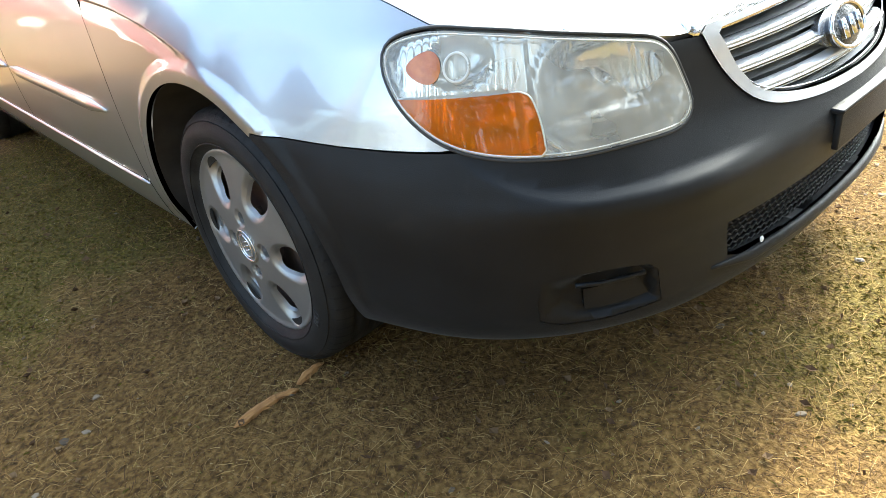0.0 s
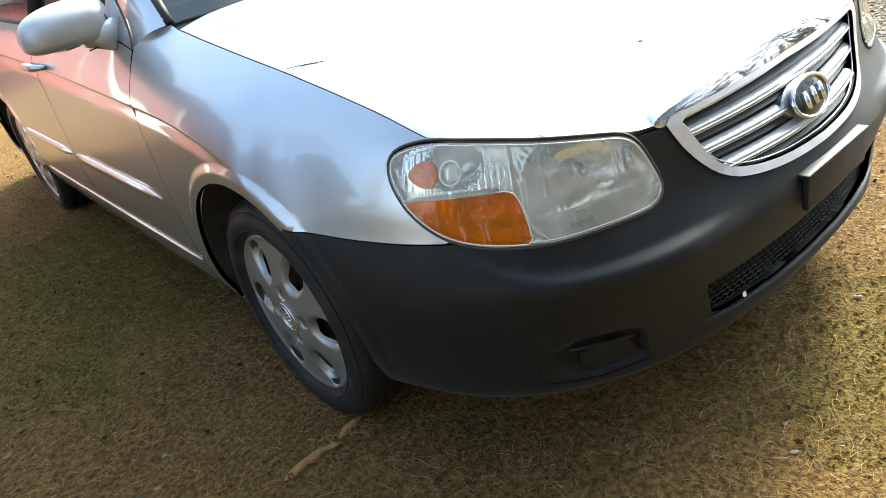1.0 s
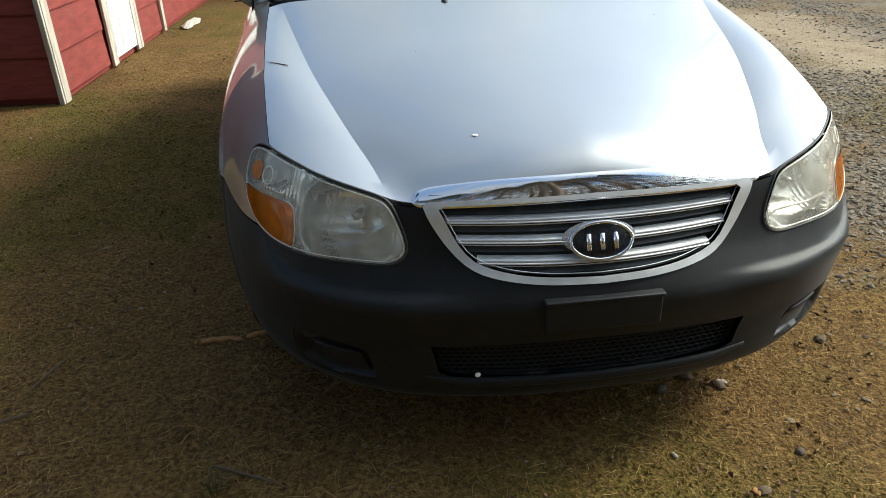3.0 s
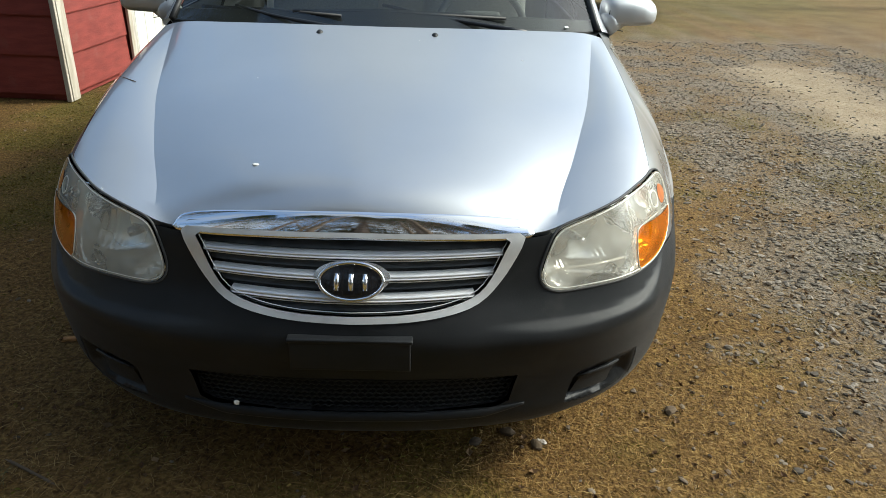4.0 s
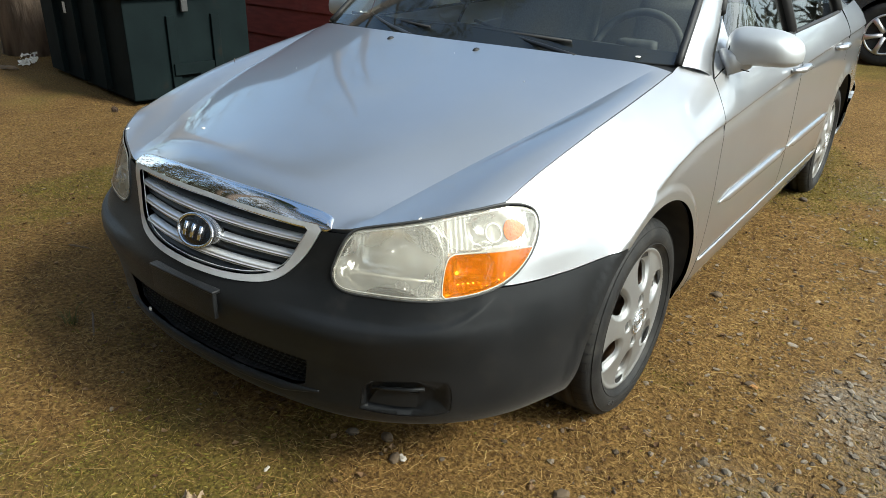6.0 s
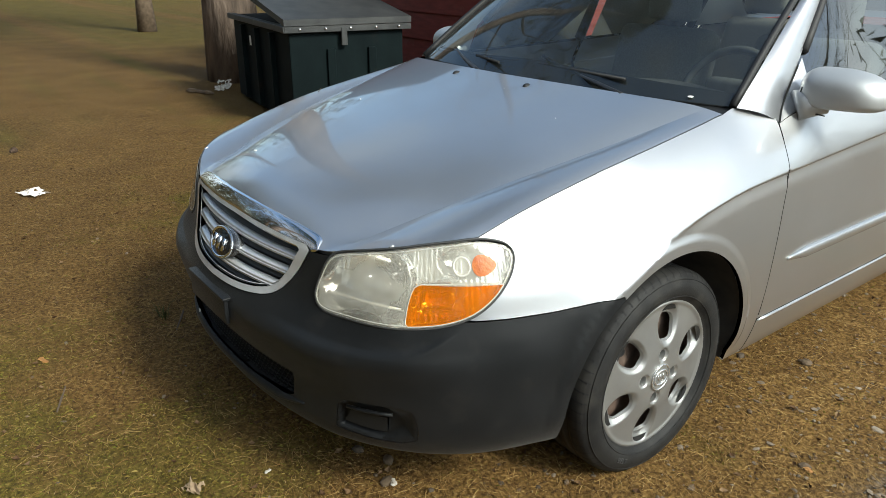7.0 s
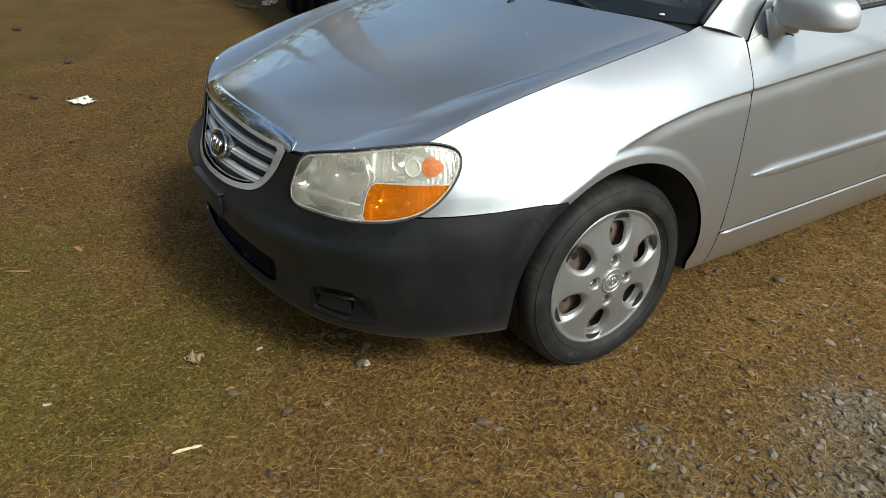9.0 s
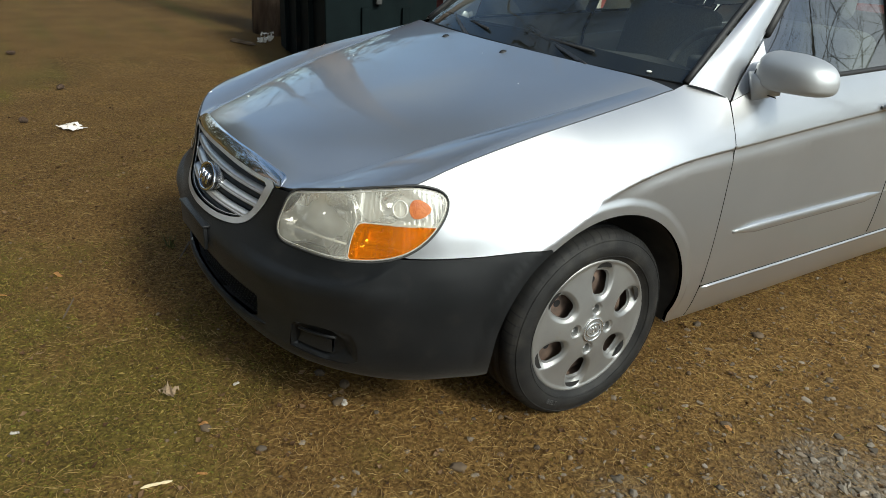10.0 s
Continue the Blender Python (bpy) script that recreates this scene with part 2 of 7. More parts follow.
def path_pts(ps, n, closed=False):
    """n points along a smooth curve through ps."""
    ps = [tuple(p) for p in ps]
    if closed:
        k = len(ps)
        ext = [ps[-2], ps[-1]] + ps + [ps[0], ps[1]]
        c = chords(ext)
        f = spline(c, ext)
        return [f(t) for t in np.linspace(c[2], c[2 + k], n, endpoint=False)]
    c = chords(ps)
    f = spline(c, ps)
    return [f(t) for t in np.linspace(0, c[-1], n)]


def densify(poly, step):
    out = []
    for i, p in enumerate(poly):
        q = poly[(i + 1) % len(poly)]
        p, q = np.array(p, float), np.array(q, float)
        k = max(1, int(math.ceil(np.linalg.norm(q - p) / step)))
        out += [tuple(p + (q - p) * j / k) for j in range(k)]
    return out


def inside(poly, pts):
    """Which of pts (n x 2) lie inside the polygon."""
    poly, pts = np.array(poly, float), np.array(pts, float)
    x, y = pts[:, 0], pts[:, 1]
    res = np.zeros(len(pts), bool)
    j = len(poly) - 1
    for i in range(len(poly)):
        xi, yi, xj, yj = *poly[i], *poly[j]
        if yi != yj:
            res ^= ((yi > y) != (yj > y)) & (x < (xj - xi) * (y - yi) / (yj - yi) + xi)
        j = i
    return res


def panel_bm(outline, fn, step=0.02, holes=(), flange=0.012, flip=False, edge_step=None, extra=()):
    """A skin over a flat outline with holes: fn maps (u, v) to a place. Its edges are folded inwards by flange."""
    es = edge_step or step * 0.6
    loops = [densify(outline, es)] + [densify(h, es) for h in holes]
    verts, edges = [], []
    for lp in loops:
        k = len(verts)
        verts += [Vector(p) for p in lp]
        edges += [(k + i, k + (i + 1) % len(lp)) for i in range(len(lp))]
    o = np.array(loops[0])
    lo, hi = o.min(0), o.max(0)
    gx, gy = np.meshgrid(np.arange(lo[0] + step / 2, hi[0], step), np.arange(lo[1] + step / 2, hi[1], step))
    g = np.c_[gx.ravel(), gy.ravel()]
    keep = inside(loops[0], g)
    for h in loops[1:]:
        keep &= ~inside(h, g)
    g = g[keep]
    rim = np.array([tuple(v) for v in verts])
    if len(g):
        near = np.array([np.min(np.sum((rim - p) ** 2, 1)) for p in g])
        g = g[near > (0.45 * step) ** 2]
    verts += [Vector(p) for p in g] + [Vector(p) for p in extra]
    v2, _, f2, *_ = delaunay_2d_cdt(verts, edges, [], 0, 1e-7)
    cen = np.array([np.mean([tuple(v2[i]) for i in f], 0) for f in f2])
    ok = inside(loops[0], cen)
    for h in loops[1:]:
        ok &= ~inside(h, cen)
    bm = bmesh.new()
    lay = bm.verts.layers.float_vector.new("face_out")
    used, tris, turn = {}, [], -1.0 if flip else 1.0
    h = 0.0015
    for f, good in zip(f2, ok):
        if not good:
            continue
        vs = []
        for i in f:
            if i not in used:
                u, v = v2[i].x, v2[i].y
                bv = bm.verts.new(fn(u, v))
                nrm = (Vector(fn(u + h, v)) - Vector(fn(u - h, v))).cross(Vector(fn(u, v + h)) - Vector(fn(u, v - h)))
                bv[lay] = nrm.normalized() * turn
                used[i] = bv
            vs.append(used[i])
        try:
            bm.faces.new(vs if not flip else vs[::-1])
        except ValueError:
            pass
    if flange:
        deep = {}
        for e in [e for e in bm.edges if e.is_boundary]:
            p, q = e.verts
            out = (q.co - p.co).cross(p[lay] + q[lay])
            f = e.link_faces[0]
            if out.dot((p.co + q.co) / 2 - f.calc_center_median()) < 0:
                out = -out
            out.normalize()
            four = []
            for vv, d in ((p, 0), (q, 0), (q, 1), (p, 1)):
                key = (vv, d)
                if key not in deep:
                    deep[key] = bm.verts.new(vv.co - vv[lay] * flange * d)
                    deep[key][lay] = (0, 0, 0)
                deep[key][lay] = Vector(deep[key][lay]) + out
                four.append(deep[key])
            bm.faces.new(four)
        for vv in deep.values():
            vv[lay] = Vector(vv[lay]).normalized()
    return bm


def fold(bm, flange):
    """Folds the open edges of a skin inwards, against its normals."""
    if not flange:
        return
    bm.normal_update()
    rim = [e for e in bm.edges if e.is_boundary]
    nor = {v: v.normal.copy() for e in rim for v in e.verts}
    pos = {v.co.copy().freeze(): nor[v] for v in nor}
    r = bmesh.ops.extrude_edge_only(bm, edges=rim)
    for v in [g for g in r["geom"] if isinstance(g, bmesh.types.BMVert)]:
        v.co = v.co - pos[v.co.copy().freeze()] * flange
    for e in rim:
        e.smooth = False


def grid_bm(fn, nu, nv, close_u=False, close_v=False, flip=False):
    """A sheet of fn(u, v), u and v from 0 to 1."""
    bm = bmesh.new()
    rows = [[bm.verts.new(fn(i / (nu if close_u else nu - 1), j / (nv if close_v else nv - 1))) for j in range(nv)] for i in range(nu)]
    for i in range(nu if close_u else nu - 1):
        for j in range(nv if close_v else nv - 1):
            a, b, c, d = rows[i][j], rows[(i + 1) % nu][j], rows[(i + 1) % nu][(j + 1) % nv], rows[i][(j + 1) % nv]
            bm.faces.new((a, d, c, b) if flip else (a, b, c, d))
    return bm


def lathe_bm(profile, n=48, axis="x"):
    """Turns (along, radius) pairs about the axis."""
    bm = bmesh.new()
    rows = []
    for k in range(n):
        c, s = math.cos(2 * math.pi * k / n), math.sin(2 * math.pi * k / n)
        rows.append([bm.verts.new((h, r * c, r * s) if axis == "x" else (r * c, r * s, h)) for h, r in profile])
    for k in range(n):
        for j in range(len(profile) - 1):
            bm.faces.new((rows[k][j], rows[k][j + 1], rows[(k + 1) % n][j + 1], rows[(k + 1) % n][j]))
    bmesh.ops.remove_doubles(bm, verts=bm.verts, dist=1e-5)
    bmesh.ops.recalc_face_normals(bm, faces=bm.faces)
    return bm


def tube_bm(pts, radius, sides=8, cap=True, bm=None):
    """A round bar along pts; radius is one number or one for each point."""
    bm = bm or bmesh.new()
    pts = [Vector(p) for p in pts]
    rad = radius if isinstance(radius, (list, tuple, np.ndarray)) else [radius] * len(pts)
    rings, up = [], Vector((0.13, 0.21, 0.97)).normalized()
    for i, p in enumerate(pts):
        d = (pts[min(i + 1, len(pts) - 1)] - pts[max(i - 1, 0)]).normalized()
        a = d.cross(up)
        a = a.normalized() if a.length > 1e-3 else d.cross(Vector((1, 0, 0))).normalized()
        b = d.cross(a).normalized()
        rings.append([bm.verts.new(p + (a * math.cos(2 * math.pi * k / sides) + b * math.sin(2 * math.pi * k / sides)) * rad[i]) for k in range(sides)])
    for r0, r1 in zip(rings, rings[1:]):
        for k in range(sides):
            bm.faces.new((r0[k], r0[(k + 1) % sides], r1[(k + 1) % sides], r1[k]))
    if cap:
        bm.faces.new(rings[0][::-1])
        bm.faces.new(rings[-1])
    return bm


def block_bm(sx, sy, sz, bevel=0.005, at=(0, 0, 0), seg=2, bm=None, turn=None):
    """A box with rounded edges, standing on at."""
    b = bmesh.new()
    bmesh.ops.create_cube(b, size=1.0)
    for v in b.verts:
        v.co = Vector((v.co.x * sx, v.co.y * sy, (v.co.z + 0.5) * sz))
    if bevel:
        bmesh.ops.bevel(b, geom=b.edges[:], offset=bevel, segments=seg, affect="EDGES", profile=0.6)
    mt = Matrix.Translation(at) @ (turn or Matrix())
    for v in b.verts:
        v.co = mt @ v.co
    if bm is None:
        return b
    me = bpy.data.meshes.new("tmp")
    b.to_mesh(me)
    b.free()
    bm.from_mesh(me)
    bpy.data.meshes.remove(me)
    return bm


def strip_bm(centre, width, height, side, up):
    """A bar of rounded section along centre; side(i) and up(i) give its cross directions."""
    sec = [(-0.5, 0), (-0.47, 0.6), (-0.3, 0.95), (0, 1), (0.3, 0.95), (0.47, 0.6), (0.5, 0)]
    bm = bmesh.new()
    rows = []
    n = len(centre)
    for i, p in enumerate(centre):
        k = min(1.0, 6.0 * min(i, n - 1 - i) / n + 0.25)
        rows.append([bm.verts.new(Vector(p) + Vector(side(i)) * (a * width * k) + Vector(up(i)) * (b * height * k)) for a, b in sec])
    for r0, r1 in zip(rows, rows[1:]):
        for j in range(len(sec) - 1):
            bm.faces.new((r0[j], r0[j + 1], r1[j + 1], r1[j]))
    bm.faces.new(rows[0])
    bm.faces.new(rows[-1][::-1])
    bmesh.ops.recalc_face_normals(bm, faces=bm.faces)
    return bm

# ---- the car: one skin, from which the panels are cut ----
# The car's nose points to -y; its front axle lies over y = 0; x > 0 is the driver's side.
HUB_Z, TYRE_R, TRACK_X = 0.282, 0.300, 0.840
PLAN = [(0, -0.892), (0.2, -0.882), (0.4, -0.845), (0.55, -0.789), (0.67, -0.708), (0.755, -0.603), (0.815, -0.47), (0.85, -0.33), (0.866, -0.15),
        (0.868, 0.46), (0.868, 1.5), (0.866, 2.4), (0.85, 3.0), (0.8, 3.38), (0.68, 3.54), (0.4, 3.61), (0, 3.63)]
PLAN_A = chords(PLAN)
plan_f = spline([-PLAN_A[1]] + list(PLAN_A), [(-PLAN[1][0], PLAN[1][1])] + PLAN)
PROFILES = [   # (index in PLAN, heights, how far the skin lies in)
    (0, (0.18, 0.22, 0.26, 0.3, 0.36, 0.42, 0.48, 0.52, 0.58, 0.64, 0.70, 0.78), (0.10, 0.05, 0.03, 0.032, 0.028, 0.008, 0, 0.014, 0.045, 0.073, 0.1, 0.15)),
    (2, (0.18, 0.22, 0.26, 0.3, 0.36, 0.42, 0.465, 0.485, 0.52, 0.564, 0.62, 0.684, 0.78), (0.10, 0.05, 0.032, 0.03, 0.025, 0.008, 0.002, 0.008, 0.032, 0.058, 0.075, 0.09, 0.14)),
    (4, (0.18, 0.22, 0.27, 0.33, 0.4, 0.47, 0.497, 0.52, 0.574, 0.657, 0.74, 0.78, 0.95), (0.11, 0.06, 0.032, 0.02, 0.008, 0, 0.003, 0.014, 0.034, 0.063, 0.1, 0.13, 0.3)),
    (6, (0.18, 0.22, 0.28, 0.36, 0.46, 0.53, 0.589, 0.66, 0.735, 0.78, 0.85, 0.95), (0.10, 0.05, 0.02, 0.008, 0, 0.008, 0.026, 0.045, 0.075, 0.108, 0.17, 0.3)),
    (16, (0.18, 0.22, 0.3, 0.42, 0.6, 0.78, 0.82, 0.86, 0.9, 0.94, 0.98, 1.02), (0.12, 0.06, 0.03, 0, 0.01, 0.05, 0.07, 0.08, 0.09, 0.1, 0.12, 0.2)),
]
PROF_A = [PLAN_A[i] for i, _, _ in PROFILES]
PROF_F = [spline(z, d) for _, z, d in PROFILES]


crease_z = spline([-0.6, -0.3, -0.12, -0.03, 0.22, 0.46, 1.27, 2.4, 3.6], [0.56, 0.575, 0.655, 0.706, 0.762, 0.782, 0.829, 0.868, 0.89])
seam_z = spline([-0.522, -0.42, -0.34, -0.26, -0.17, -0.08, 0.015, 0.117, 0.224, 0.324, 0.6, 1.5, 2.6, 3.6], [0.757, 0.791, 0.813, 0.833, 0.853, 0.870, 0.887, 0.905, 0.924, 0.941, 0.966, 0.985, 1.0, 1.01])
seam_x = spline([-0.522, -0.42, -0.34, -0.26, -0.17, -0.08, 0.015, 0.117, 0.224, 0.324, 0.46, 0.6, 1.5, 2.5, 3.6], [0.691, 0.699, 0.7055, 0.7115, 0.717, 0.7205, 0.7235, 0.7255, 0.727, 0.728, 0.752, 0.785, 0.79, 0.785, 0.70])
low_in = spline([0.18, 0.22, 0.3, 0.4, 0.55, 0.7, 0.9], [0.06, 0.04, 0.018, 0.005, 0, 0.0015, 0.004])


def ease(t):
    t = min(1.0, max(0.0, t))
    return t * t * (3 - 2 * t)


def flank_in(y, x, z):
    """How far in the flank lies: upright below the crease, sloping in above it to the hood or window line."""
    zc, zt = float(crease_z(y)), float(seam_z(y))
    over = 0.5 * (z - zc + math.hypot(z - zc, 0.003))
    k = over / max(zt - zc, 0.05)
    low = float(low_in(min(z, zc)))
    under = zc - z      # a small ledge under the crease, that runs out over the front wheel
    if under > 0:
        low += 0.006 * ease((y + 0.06) / 0.2) * ease(under / 0.006) * (1 - ease((under - 0.006) / 0.04))
    return low + (x - float(seam_x(y)) - low) * (0.55 * k + 0.45 * k * k)


def crease_rows(y0, y1):
    """Places along the crease, so that the panels bend exactly there."""
    return [(a_at_y(y), float(crease_z(y)) + dz) for y in np.arange(y0, y1, 0.011) for dz in (-0.04, -0.025, -0.014, -0.0075, -0.0045, -0.001, 0.004, 0.011)]


trim_f = spline([0.88, 0.935, 0.978, 1.02, 1.064, 1.107, 1.152, 1.195, 1.238, 1.28, 1.323, 1.4], [0.0, 0.0069, 0.009, 0.0085, 0.0057, 0.0015, -0.0025, -0.0043, -0.0037, -0.002, -0.0029, 0.0])


def seam_trim(a):
    """Small correction that keeps the fender's top edge an even line behind the headlight."""
    return float(trim_f(a)) if 0.88 < a < 1.4 else 0.0


def skin_in(a, z):
    p = plan_f(a)
    w = float(np.clip((p[1] + 0.47) / 0.3, 0, 1)) if a < PLAN_A[13] else 0.0
    if a > PLAN_A[11]:
        w = 1 - float(np.clip((p[1] - 3.0) / 0.4, 0, 1)) if a < PLAN_A[14] else 0.0
    w = w * w * (3 - 2 * w)
    side = flank_in(p[1], p[0], z) if w > 0 else 0.0
    if w >= 1:
        return side
    d = np.array([f(z) for f in PROF_F])
    i = int(np.clip(np.searchsorted(PROF_A, a) - 1, 0, len(PROF_A) - 2))
    u = float(np.clip((a - PROF_A[i]) / (PROF_A[i + 1] - PROF_A[i]), 0, 1))
    u = u * u * (3 - 2 * u)
    return (d[i] * (1 - u) + d[i + 1] * u) * (1 - w) + side * w + seam_trim(a) * ease((z - 0.62) / 0.17)


shelf_z = spline([0.25, 0.45, 0.63, 0.70, 0.765, 0.84, 0.87, 0.95], [0.499, 0.494, 0.500, 0.509, 0.527, 0.566, 0.584, 0.62])


def shelf_out(a, z):
    """The bumper's proud edge, that sweeps from the grille's corner up to the headlight's outer corner."""
    if not 0.25 < a < 0.88 or abs(z - 0.52) > 0.14:
        return 0.0
    dz = z - float(shelf_z(a))
    k = 0.011 * ease((a - 0.27) / 0.18) * (1 - ease((a - 0.74) / 0.13))
    return k * (1 - ease(dz / 0.015)) if dz > 0 else k * math.exp(-(dz / 0.05) ** 2)


def skin(a, z, out=0.0):
    """The car's side and front: a runs along the plan from the middle of the nose, negative on the passenger's side."""
    s, a = (-1 if a < 0 else 1), min(abs(a), PLAN_A[-1])
    p = plan_f(a)
    t = plan_f(min(a + 0.004, PLAN_A[-1])) - plan_f(max(a - 0.004, 0))
    if a < 0.004:
        t[1] = 0
    t = t / np.linalg.norm(t)
    d = skin_in(a, z) - out - shelf_out(a, z)
    if abs(z - 0.62) < 0.5:      # flared lips round the wheel openings
        for wy in (0.0, 2.61):
            r = math.hypot(p[1] - wy, z - 0.3)
            if r < 0.45 and a > 0.9:
                d -= 0.0065 * (1 - ease((r - 0.374) / 0.026)) * ease((z - 0.22) / 0.1)
    return Vector((s * (p[0] - t[1] * d), p[1] + t[0] * d, z))


def a_at_y(y):
    """Where along the plan the flank passes y."""
    lo, hi = 0.9, PLAN_A[13]
    for _ in range(30):
        m = (lo + hi) / 2
        lo, hi = (m, hi) if plan_f(m)[1] < y else (lo, m)
    return (lo + hi) / 2


def a_near(x, y, z):
    """Where along the plan the skin at height z lies nearest to (x, y)."""
    g = np.linspace(0, 1.6, 321)
    return float(g[np.argmin([(skin(a, z).x - x) ** 2 + (skin(a, z).y - y) ** 2 for a in g])])


# -- the hood's edges on that skin --
def fender_top(y):
    """The seam between hood and fender."""
    z = float(seam_z(y))
    return seam_a(y, z), z


def seam_a(y, z):
    a = a_at_y(y)
    for _ in range(4):
        a += (y - skin(a, z).y) * 0.9
    return a


HOOD_FRONT_Y, HOOD_REAR_Y = -0.515, 0.316
SEAM = [fender_top(y) for y in np.linspace(HOOD_FRONT_Y, HOOD_REAR_Y, 22)]
SEAM_3D = [skin(*s) for s in SEAM]
A_CORNER = SEAM[0][0]
Z_CORNER = SEAM[0][1]
a_grille = a_near(0.376, -0.744, 0.68)
HL_IN = a_grille + 0.055
top_rise = lambda f: 0.694 + (Z_CORNER - 0.694) * f ** 0.92 + 0.026 * f * (1 - f)
top_line = spline([0, a_grille * 0.5, a_grille, HL_IN] + [HL_IN + (A_CORNER - HL_IN) * f for f in (0.06, 0.2, 0.4, 0.6, 0.8, 1)], [0.694, 0.692, 0.688, 0.693] + [top_rise(f) for f in (0.06, 0.2, 0.4, 0.6, 0.8, 1)])   # lower edge of the hood along the nose

car = thing("car", pose(0, 0, 0), "silver four-door sedan with a black front bumper parked on grass", "car")


def both(name, poly, fn, size, fold_in, material, edge=None, crease=()):
    """The same panel on both flanks."""
    made = []
    for s in (1, -1):
        pts = [(s * a, z) for a, z in poly]
        rows = np.array([(s * a, z) for a, z in crease]) if len(crease) else np.empty((0, 2))
        rows = rows[inside(pts, rows)] if len(rows) else rows
        rim = np.array(densify(pts, 0.01))
        rows = [tuple(p) for p in rows if np.min(np.sum((rim - p) ** 2, 1)) > 0.006 ** 2]
        made.append(part(name, panel_bm(pts, fn, size, (), fold_in, edge_step=edge, extra=rows), material, car))
    return made


# -- hood --
hood_seam = spline(np.linspace(0, 1, len(SEAM_3D)), [tuple(p) for p in SEAM_3D])
HC = [(0, -0.79, 0.694), (0, -0.772, 0.722), (0, -0.735, 0.748), (0, -0.66, 0.767), (0, -0.5, 0.807), (0, -0.25, 0.869), (0, 0.0, 0.928), (0, 0.165, 0.968)]
hood_mid_c = chords(HC) / chords(HC)[-1]
hood_mid = spline(hood_mid_c, HC)
HR = [(0, 0.165, 0.968), (0.25, 0.18, 0.967), (0.5, 0.225, 0.961), (0.66, 0.28, 0.954), tuple(SEAM_3D[-1])]
hood_rear = spline(chords(HR) / chords(HR)[-1], HR)


def hood_front(q):
    return np.array(skin(q * A_CORNER, float(top_line(q * A_CORNER))))


CREASE_FRONT = a_near(0.432, -0.74, 0.687) / A_CORNER


def sm_(t):
    t = min(1.0, max(0.0, t))
    return t * (2 - t)


def hood_back(q):
    """The hood's rear edge, slightly crowned."""
    return hood_rear(q) + np.array((0, 0, 0.0093 * (1 - q ** 6)))


def hood_spine(r):
    """The hood's middle line, nose to windscreen."""
    return hood_mid(r) + np.array((0, 0, 0.0333 * sm_(r / 0.16) * (1 - 0.72 * r)))


CREASE_REAR = 0.94
CR = [tuple(hood_front(CREASE_FRONT)), (0.462, -0.62, 0.726), (0.503, -0.504, 0.764), (0.545, -0.367, 0.803), (0.587, -0.215, 0.841), (0.638, 0.03, 0.893), tuple(hood_back(CREASE_REAR))]
hood_crease = spline(chords(CR) / chords(CR)[-1], CR)


def crease_q(r):
    """Where the foot of the raised middle runs, between the hood's middle and its side."""
    return CREASE_FRONT + (CREASE_REAR - CREASE_FRONT) * r


def hood_at(q, r):
    """The hood (q: middle to side, r: nose to windscreen): a raised middle that falls to a crease, and a flat wing beside it."""
    qc = crease_q(r)
    if q <= qc:
        t = q / qc
        a, b, q0, q1 = hood_spine(r), hood_crease(r), (0.0, CREASE_FRONT), (0.0, CREASE_REAR)
        k = np.array((t, t, 0.15 * t + 0.85 * t ** 2.3))
    else:
        t = (q - qc) / (1 - qc)
        a, b, q0, q1 = hood_crease(r), hood_seam(r), (CREASE_FRONT, 1.0), (CREASE_REAR, 1.0)
        k = np.array((t, t, t))
    f, e = hood_front(q0[0] + (q0[1] - q0[0]) * t), hood_back(q1[0] + (q1[1] - q1[0]) * t)
    p = (1 - r) * f + r * e + (1 - k) * a + k * b - (1 - r) * ((1 - k) * hood_front(q0[0]) + k * hood_front(q0[1])) - r * ((1 - k) * hood_back(q1[0]) + k * hood_back(q1[1]))
    if q > qc:
        p = p + np.array((0, 0, 0.006 * math.sin(math.pi * t) * math.sin(math.pi * min(1.0, r * 1.02))))
    return Vector(p)


def hood_full(u, v):
    r = v
    p = hood_at(abs(u), r)
    return Vector((math.copysign(p.x, u), p.y, p.z)) if abs(u) > 1e-6 else Vector((0, p.y, p.z))


bm = bmesh.new()
ridge = []
vs = [0, 0.006, 0.014, 0.025, 0.04, 0.06, 0.085] + list(np.linspace(0.115, 1, 40))
for sgn in (1, -1):
    for side in (0, 1):
        rows = []
        for r in vs:
            qc = crease_q(0.002 + r * 0.998)
            lo, hi = (0, qc) if side == 0 else (qc, 0.9988)
            n = 22 if side == 0 else 10
            row = []
            for i in range(n + 1):
                p = hood_at(lo + (hi - lo) * i / n, 0.002 + r * 0.998)
                row.append(bm.verts.new((sgn * p.x, p.y, p.z)))
                if i == (n if side == 0 else 0) and r > 0.03:
                    ridge.append(tuple(round(k, 4) for k in (sgn * p.x, p.y, p.z)))
            rows.append(row)
        for r0, r1 in zip(rows, rows[1:]):
            for i in range(len(r0) - 1):
                f = (r0[i], r0[i + 1], r1[i + 1], r1[i])
                bm.faces.new(f if sgn > 0 else f[::-1])
bmesh.ops.remove_doubles(bm, verts=[v for v in bm.verts if abs(v.co.x) < 1e-5], dist=1e-4)
bmesh.ops.remove_doubles(bm, verts=bm.verts, dist=2e-5)
ridge = set(ridge)
on = {v for v in bm.verts if tuple(round(k, 4) for k in v.co) in ridge}
for e in bm.edges:
    if e.verts[0] in on and e.verts[1] in on and abs(e.verts[0].co.y - e.verts[1].co.y) > 1e-4:
        e.smooth = False
fold(bm, 0.012)
hood = part("hood", bm, SILVER, car, "silver hood with a raised middle and a crease each side")

